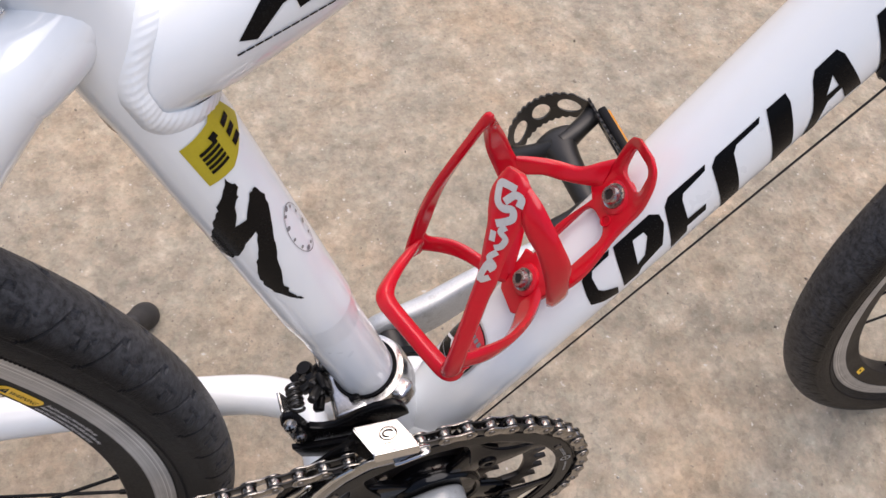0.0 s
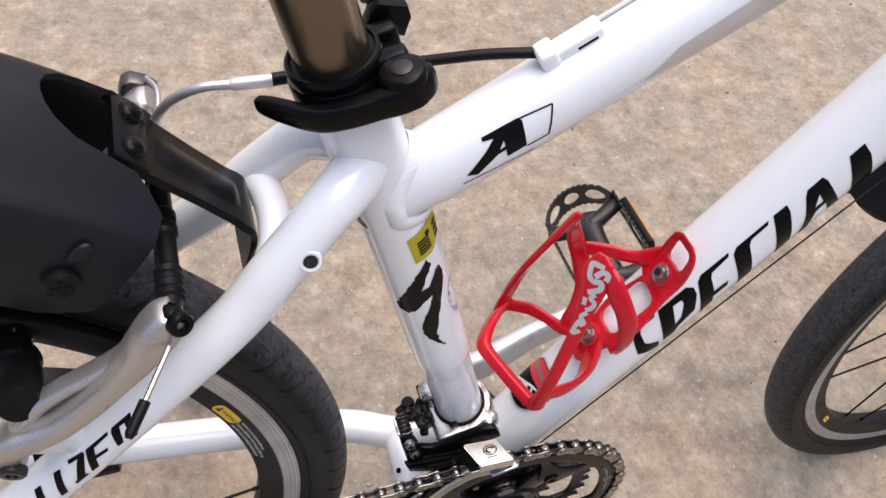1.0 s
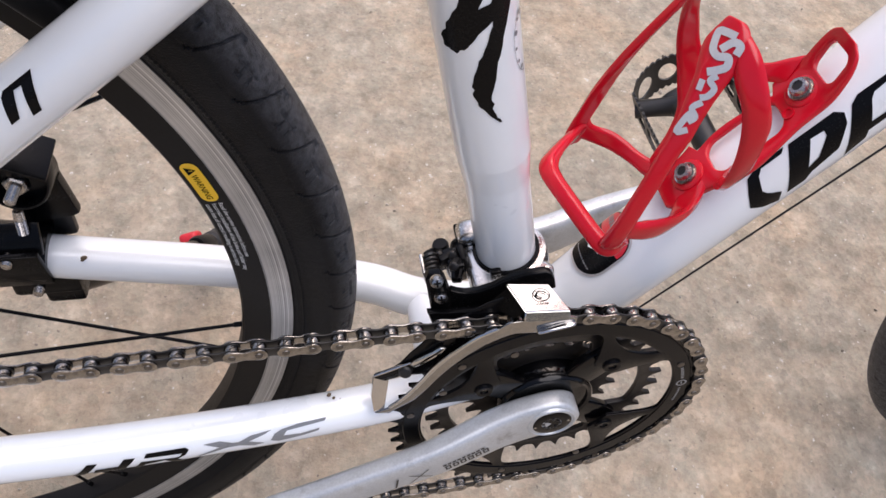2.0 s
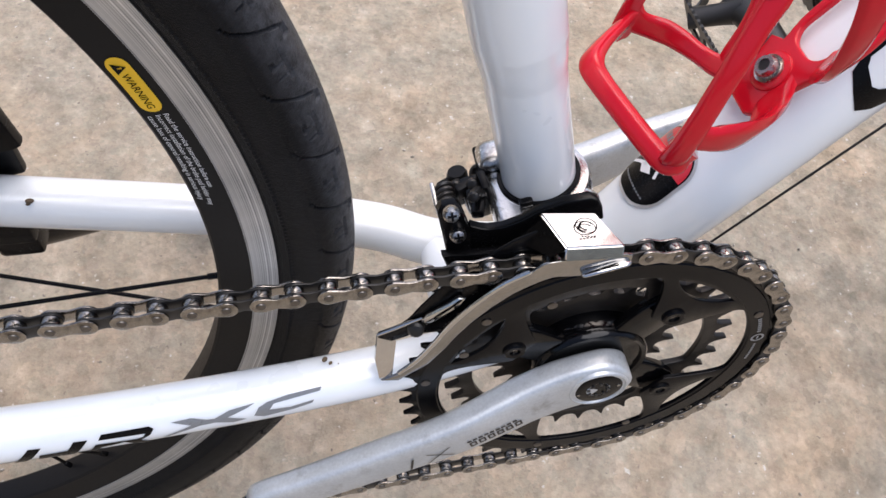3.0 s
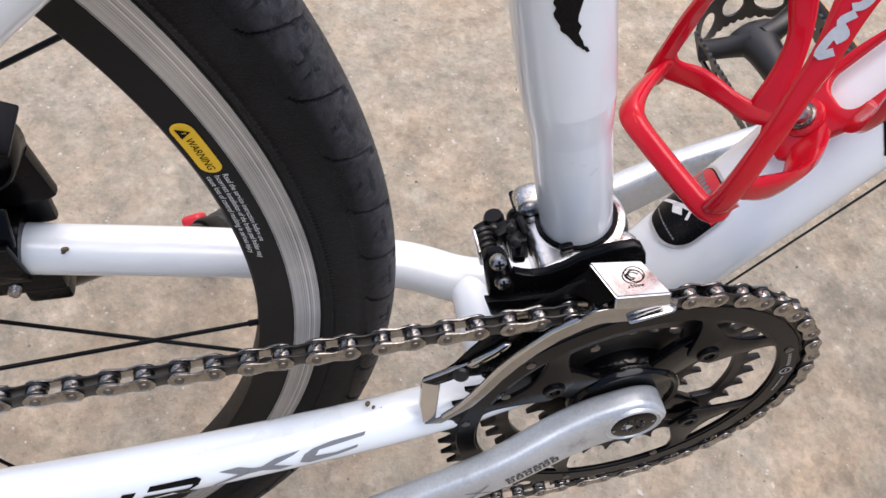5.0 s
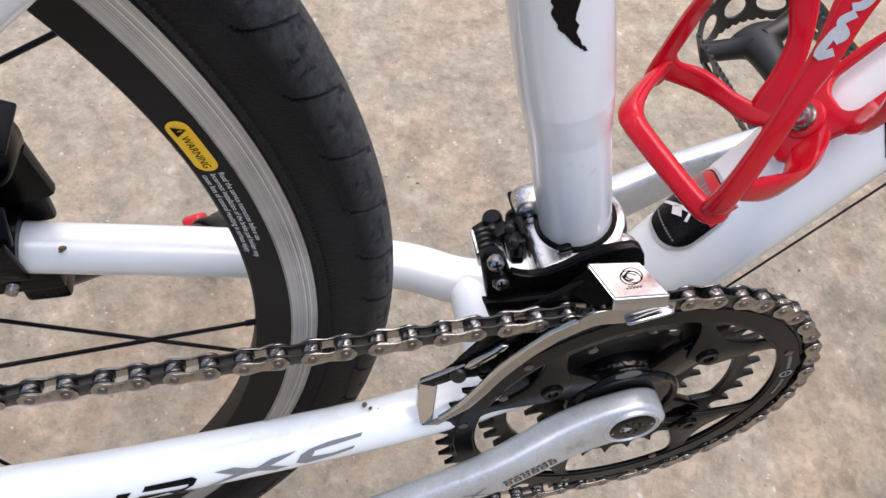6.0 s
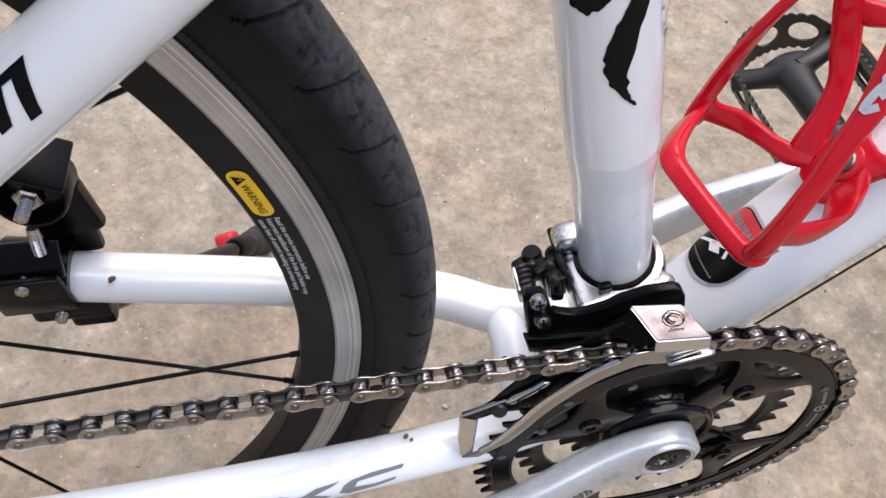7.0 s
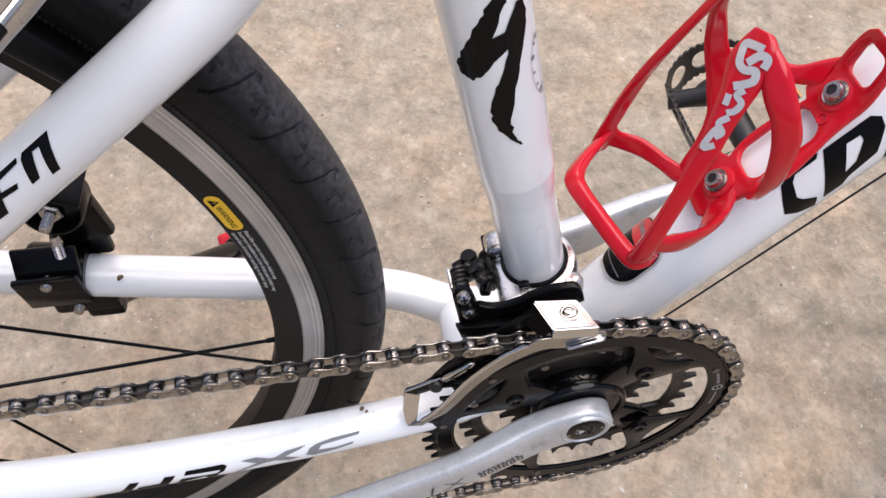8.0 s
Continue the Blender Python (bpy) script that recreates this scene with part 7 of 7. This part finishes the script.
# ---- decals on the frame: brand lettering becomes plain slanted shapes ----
def build_decals():
    # down tube: a row of slanted blocks
    pl = on_tube(DT_P, DT_D, 0.0243)
    arc = 0.0243 * radians(1)
    blocks = [([(0.1536, 25.3), (0.1584, 42.1), (0.1664, 48.8), (0.1814, 48.2), (0.1788, 43.1), (0.1667, 42.7), (0.1635, 36.6), (0.1598, 18.2), (0.1609, 11.1), (0.1662, -1.1), (0.1615, -15.9), (0.1539, -5.6), (0.1492, 7.1)], None),
              ([(0.1838, 47.1), (0.2086, 46.8), (0.212, 39.2), (0.2101, 27.5), (0.1997, 4.1), (0.1832, -2.8), (0.181, -5.7), (0.1781, -10.5), (0.1674, -10.7)], [(0.1931, 37.1), (0.2001, 35.7), (0.1996, 29.2), (0.1905, 11.3), (0.1836, 6.9)]),
              ([(0.2165, 41.3), (0.2212, 47.1), (0.244, 46.1), (0.2418, 40.9), (0.2273, 38.5), (0.2246, 33.3), (0.2184, 9.4), (0.2297, 8.4), (0.2267, 0.2), (0.2147, -0.0), (0.2115, -9.7), (0.199, -16.3)], None),
              ([(0.2451, 38.7), (0.2496, 44.7), (0.275, 44.6), (0.2726, 39.5), (0.2596, 38.9), (0.2561, 33.7), (0.2415, -20.4), (0.2293, -25.8)], None),
              ([(0.2789, 45.3), (0.2889, 44.8), (0.2877, 34.3), (0.2736, -15.1), (0.2604, -22.1)], None),
              ([(0.2776, -23.6), (0.2902, 6.3), (0.2994, 34.7), (0.3031, 41.9), (0.3142, 42.5), (0.3151, 33.8), (0.31, -16.7), (0.302, -14.9), (0.3047, 4.9), (0.2968, 2.8), (0.2908, -8.7), (0.2837, -26.8)], [(0.2985, 11.0), (0.3046, 10.6), (0.3061, 25.5)]),
              ([(0.3325, 40.6), (0.3431, 41.1), (0.3415, 23.3), (0.3303, -30.7), (0.3468, -30.5), (0.3447, -30.3), (0.3157, -30.5), (0.3224, 0.4)], None),
              ([(0.3701, 39.8), (0.3803, 39.2), (0.3669, -30.4), (0.3542, -30.4)], None),
              ([(0.3905, 38.7), (0.416, 37.4), (0.4141, 31.8), (0.4008, 31.4), (0.3901, -30.3), (0.3774, -30.4)], None)]
    for poly, hole in blocks:
        bm = flat([[(u, v * arc) for u, v in poly]], [[(u, v * arc) for u, v in hole]] if hole else ())
        part("decal_block", mapped(bm, pl, 0.0015, 1), INK, DOWN, "black slanted decal block", recalc=False)
    # rear stay: the same kind of blocks, on the straight lower stretch; rows of (along, degrees round)
    ps = on_bent(spline(RSS, 8)[32:], 0.0118)
    base, turn = 0.0558, 0.0118 * radians(1)
    stay_blocks = [[[(-28.0, 47), (-21.0, -7), (-17.6, -6), (-22.4, 37), (-19.4, 38), (-14.2, 3), (-10.6, 3), (-14.6, 40), (-16.2, 47)]],
                   [[(-4.4, 44), (4.0, -6), (8.2, -4), (0.2, 47)], [(-13.8, 47), (-12.8, 40), (-4.0, 38), (0.2, 47)], [(-7.8, 19), (-6.4, 12), (0.5, 16), (-1.0, 24)]],
                   [[(2.2, 49), (10.8, 55), (11.6, 46), (6.6, 43), (17.0, 2), (12.6, -4), (2.0, 42)], [(9.6, -4), (11.0, 3), (17.5, 5), (18.5, -3)]],
                   [[(16.4, 51), (20.6, 54), (28.8, -2), (25.0, -5)]],
                   [[(30.0, 51), (34.2, 53), (41.0, -6), (37.0, -8)], [(31.0, -7), (32.0, 0), (38.0, 1), (39.0, -7)]],
                   [[(43.4, 52), (47.6, 52), (46.8, -4), (43.0, -4), (44.2, 30)], [(46.0, 50), (49.6, 48), (60.0, -4), (56.0, -6)], [(44.6, 14), (45.0, 22), (52.0, 22), (53.4, 14)]],
                   [[(59.4, 51), (63.6, 53), (71.0, -5), (67.0, -7)]],
                   [[(77.0, 44), (81.0, 46), (88.0, -2), (84.0, -4)], [(68.5, 50), (69.6, 42), (78.0, 43), (79.6, 51)], [(74.5, -6), (75.4, 1), (84.0, 2), (87.0, -6)]]]
    for polys in stay_blocks:
        bm = flat([])
        for p in polys:
            blended(bm, flat([[(base + u * 0.001, v * turn) for u, v in p]]))
        part("decal_block", mapped(mapped(bm, lambda u, v: Vector((u, v, 0)), 0.004, 0), ps, 0.0012, 1), INK, STAY, "black slanted decal block", recalc=False)
    # seat tube: jagged black slash mark, yellow sticker
    pt = on_tube(ST_P, ST_D, 0.0181)
    rr = radians(1) * 0.0181
    slash = [(0.2707, 21), (0.2635, 27), (0.2590, 17), (0.2467, -3), (0.2477, 13), (0.2575, 33), (0.2577, 43), (0.2511, 48), (0.2425, 40), (0.2303, 25), (0.2201, 14), (0.2043, 1), (0.1951, 2), (0.1884, 11), (0.1913, 1), (0.1986, -16), (0.2046, -23), (0.2123, -21), (0.2229, -10), (0.2319, 5), (0.2399, 13), (0.2333, -11), (0.2284, -26), (0.2264, -37), (0.2284, -52), (0.2334, -58), (0.2424, -40), (0.2542, -16), (0.2614, -1)]
    rng = random.Random(4)
    def rough(poly, amt=0.0006):
        out = []
        for (a, b2), (c, d) in zip(poly, poly[1:] + poly[:1]):
            for k in range(4):
                t = k / 4
                j = amt if k else 0
                out.append((a + (c - a) * t + rng.uniform(-j, j), (b2 + (d - b2) * t + rng.uniform(-j, j) / rr * 1.0) * rr))
        return out
    for poly in (slash,):
        bm = mapped(flat([rough(poly)]), pt, 0.0015, 1)
        part("slash_mark", bm, INK, SEAT, "jagged black slash mark", recalc=False)
    bm = mapped(flat([[(0.2708, 3 * rr), (0.2904, 0), (0.2935, 40 * rr), (0.3000, 60 * rr), (0.2830, 86 * rr), (0.2744, 50 * rr), (0.2718, 37 * rr)]]), pt, 0.0015, 1)
    part("sticker", bm, YELLOW_INK, SEAT, "yellow sticker with dark bars", recalc=False)
    up1 = on_tube(ST_P, ST_D, 0.0181, 0.0006)
    bm = flat([])
    for i in range(5):
        blended(bm, flat([[(0.2752 + 0.0022 * i, 14 * rr), (0.2766 + 0.0022 * i, 14 * rr), (0.2778 + 0.0022 * i, 38 * rr), (0.2764 + 0.0022 * i, 38 * rr)]]))
    for i in range(3):
        blended(bm, flat([[(0.2775 + 0.0046 * i, 52 * rr), (0.2803 + 0.0046 * i, 52 * rr), (0.2812 + 0.0046 * i, 66 * rr), (0.2784 + 0.0046 * i, 66 * rr)]]))
    blended(bm, flat([[(0.2862, 33 * rr), (0.2890, 31 * rr), (0.2896, 40 * rr), (0.2868, 42 * rr)]]))
    part("sticker_print", mapped(bm, up1, 0.0015, 1), INK, SEAT, "dark printed bars", recalc=False, smooth=0)
    # worn oval print with rubbed-off dots on the front of the tube
    bm = flat([])
    for i in range(11):
        a = radians(33 * i)
        u, v = 0.222 + 0.013 * math.cos(a), (62 + 16 * math.sin(a)) * rr
        blended(bm, flat([disc(u, v, 0.0008 if i % 3 else 0.0012, 8)]))
    oval = lambda k, n=40: [(0.2215 + 0.0150 * k * math.cos(2 * math.pi * i / n), (63 + 21 * k * math.sin(2 * math.pi * i / n)) * rr) for i in range(n)]
    blended(bm, flat([oval(1.0)], [oval(0.965)[::-1]]))
    part("worn_print", mapped(bm, pt, 0.0015, 1), GREY_INK, SEAT, "rubbed grey oval print", recalc=False, smooth=0)
    # top tube: slanted black mark in a fine frame
    pp = on_tube(TT_P, TT_D, 0.0190)
    q = radians(1) * 0.0181
    bm = flat([[(-0.0263, 4 * q), (-0.0132, 23 * q), (-0.0075, 34 * q), (-0.0125, 38 * q), (-0.0120, 44 * q), (0.0060, 42 * q), (0.0075, 36 * q), (0.0040, -4 * q), (-0.0060, -4 * q), (-0.0050, 9 * q), (-0.0090, 9 * q), (-0.0218, -5 * q)]],
              [[(-0.0075, 14 * q), (-0.0045, 15 * q), (-0.0040, 24 * q)][::-1]])
    for a, b2 in (((0.0065, 40 * q), (0.0225, 34 * q)), ((0.0225, 34 * q), (0.0150, -8 * q)), ((0.0150, -8 * q), (0.0040, -6 * q))):
        d = Vector((b2[0] - a[0], b2[1] - a[1])).normalized() * 0.0004
        n = Vector((-d.y, d.x))
        blended(bm, flat([[(a[0] - n.x, a[1] - n.y), (b2[0] - n.x, b2[1] - n.y), (b2[0] + n.x, b2[1] + n.y), (a[0] + n.x, a[1] + n.y)]]))
    for i in range(12):
        u, w = -0.0299 + 0.0030 * i, -8 - 1.4 * i
        blended(bm, flat([[(u, w * q), (u + 0.0027, (w - 1.25) * q), (u + 0.0029, (w + 0.8) * q), (u + 0.0002, (w + 2.05) * q)]]))
    part("tube_mark", mapped(bm, pp, 0.0015, 1), INK, TOP, "black slanted mark in a fine frame", recalc=False, smooth=0)
    bm = mapped(flat([[(0.062, -20 * q), (0.082, 8 * q), (0.16, 20 * q), (0.30, 30 * q), (0.30, -30 * q), (0.10, -34 * q)]]), pp, 0.0015, 1)
    part("tube_panel", bm, SLEEVE, TOP, "blue-grey painted panel", recalc=False)
    # badge on top of the down tube
    pb = on_tube(DT_P, DT_D, 0.0243)
    k = 0.0243 * radians(1)
    c = 95.2 * k
    part("badge_edge", mapped(mapped(flat([rounded(0.0525, c - 0.0182, 0.0940, c + 0.0182, 0.0145, 8)]), lambda u, v: Vector((u, v, 0)), 0.004, 0), pb, 0.0015, 1), SLEEVE, DOWN, "silver badge border", recalc=False)
    pb2 = on_tube(DT_P, DT_D, 0.0243, 0.0005)
    part("badge", mapped(flat([rounded(0.0540, c - 0.0168, 0.0925, c + 0.0168, 0.0130, 8)]), pb2, 0.0015, 1), INK, DOWN, "black rounded badge with a red end", recalc=False)
    pb3 = on_tube(DT_P, DT_D, 0.0243, 0.0007)
    red = [(u, v) for u, v in rounded(0.0660, c - 0.0162, 0.0918, c + 0.0162, 0.0125, 8) if u > 0.0772]
    part("badge_end", mapped(flat([[(0.0772, c - 0.0162)] + sorted(red, key=lambda q: q[1]) + [(0.0772, c + 0.0162)]]), pb3, 0.0015, 1), RED_INK, DOWN, "red badge end", recalc=False)
    pb4 = on_tube(DT_P, DT_D, 0.0243, 0.0009)
    bm = flat([[(0.0625, c + 0.0135), (0.0640, c + 0.0140), (0.0750, c - 0.0040), (0.0760, c - 0.0090), (0.0745, c - 0.0090), (0.0735, c - 0.0060), (0.0700, c - 0.0078), (0.0690, c - 0.0065), (0.0730, c - 0.0045)],
               [(0.0680, c + 0.0060), (0.0720, c + 0.0010), (0.0690, c - 0.0040), (0.0655, c + 0.0010)]])
    part("badge_mark", mapped(bm, pb4, 0.0015, 1), WHITE_INK, DOWN, "pale badge mark", recalc=False, smooth=0)
    bm = flat([])
    for i in range(9):
        v = c - 0.0115 + 0.0027 * i
        blended(bm, flat([[(0.0830, v), (0.0866, v), (0.0866, v + 0.0019), (0.0830, v + 0.0019)]]))
    part("badge_print", mapped(bm, pb4, 0.0015, 1), GREY_INK, DOWN, "small printed bars", recalc=False, smooth=0)
    bm = flat([])
    for i in range(12):
        v = c - 0.0110 + 0.0018 * i
        blended(bm, flat([[(0.0590, v), (0.0598, v), (0.0598, v + 0.0012), (0.0590, v + 0.0012)]]))
    part("badge_print", mapped(bm, pb4, 0.0015, 1), GREY_INK, DOWN, "small printed bars", recalc=False, smooth=0)
    # chainstay model letters and mud specks
    skin = on_bent(spline(RCS, 8)[16:33][::-1], 0.0120)
    arc = 0.0120 * radians(1)
    letters = {"H": [[(0.0064, 24), (0.0114, 23), (0.0030, -26), (-0.0025, -26)], [(0.0085, -20), (0.0098, 2), (0.0221, 4), (0.0203, -16)], [(0.0241, 26), (0.0296, 25), (0.0216, -26), (0.0165, -26)]],
               "R": [[(0.0353, 33), (0.0544, 34), (0.0562, 27), (0.0543, 12), (0.0485, 6), (0.0322, 9), (0.0270, -26), (0.0295, -26), (0.0341, -5), (0.0436, 2), (0.0498, -22), (0.0545, -22), (0.0500, 0), (0.0525, 18), (0.0337, 20)]],
               "X": [[(0.0634, 34), (0.0719, 36), (0.0781, 26), (0.0812, 25), (0.0878, 38), (0.0987, 44), (0.0953, 36), (0.0866, 22), (0.0946, 8), (0.0890, 4), (0.0815, 14), (0.0749, 13), (0.0674, 4), (0.0581, -10), (0.0613, 0), (0.0713, 18)]],
               "C": [[(0.0978, 13), (0.1002, 32), (0.1042, 41), (0.1128, 48), (0.1285, 52), (0.1275, 44), (0.1136, 38), (0.1068, 35), (0.1048, 22), (0.1139, 19), (0.1244, 26), (0.1236, 19), (0.1151, 11), (0.1022, 5)]]}
    for key, polys in letters.items():
        bm = flat([])
        for poly in polys:
            blended(bm, flat([[(u, v * arc) for u, v in poly]]))
        part("letter", mapped(mapped(bm, lambda u, v: Vector((u, v, 0)), 0.004, 0), skin, 0.0012, 1), INK if key in "HR" else GREY_INK, CSTAY, "black slanted letter " + key if key in "HR" else "grey slanted letter " + key, recalc=False, smooth=0)
    for parent, places in ((CSTAY, ((-0.131, -0.0455, 0.0075, 0.0016), (-0.1285, -0.0472, 0.0068, 0.0011), (-0.125, -0.0478, 0.0066, 0.0004))), (LSTAY, ((-0.2665, 0.0515, 0.0165, 0.0019), (-0.2675, 0.0508, 0.0150, 0.0011)))):
        bm = bmesh.new()
        for x, y, z, r in places:
            bmesh.ops.create_icosphere(bm, subdivisions=2, radius=1.0, matrix=Matrix.Translation((x, y, z)) @ pose(0, 0, 0, 20, 40, 60) @ Matrix.Diagonal((r * 1.5, r * 0.7, r * 0.7, 1)))
        part("mud_speck", bm, GRIME, parent, "dried mud speck", recalc=False)


build_decals()


# ---- loose stones on the ground ----
def build_stones():
    rng = random.Random(11)
    bm = bmesh.new()
    for _ in range(700):
        x, y = rng.uniform(-0.9, 1.5), rng.uniform(-0.5, 1.9)
        r = rng.choice((0.0008, 0.0011, 0.0014, 0.0018, 0.0024)) * rng.uniform(0.7, 1.3)
        m = Matrix.Translation((x, y, r * 0.3)) @ pose(0, 0, 0, rng.uniform(0, 360), rng.uniform(0, 360), rng.uniform(0, 360)) @ Matrix.Diagonal((r * rng.uniform(0.8, 1.7), r, r * rng.uniform(0.5, 0.9), 1))
        bmesh.ops.create_icosphere(bm, subdivisions=1, radius=1.0, matrix=m)
    me = bpy.data.meshes.new("gravel")
    bm.to_mesh(me)
    bm.free()
    me.materials.append(STONE)
    tagged(new("gravel", me), "scattered small stones and grit on the ground", "gravel", kind="stuff")


def stone_material():
    m, nodes, links, b = shader("mixed_grit")
    g = nodes.new("ShaderNodeNewGeometry")
    col = ramp(nodes, links, g.outputs["Random Per Island"], [(0.0, (0.12, 0.10, 0.085)), (0.4, (0.30, 0.26, 0.21)), (0.75, (0.42, 0.37, 0.31)), (1.0, (0.55, 0.52, 0.48))])
    links.new(col.outputs[0], b.inputs["Base Color"])
    b.inputs["Roughness"].default_value = 0.85
    return m


STONE = stone_material()
build_stones()
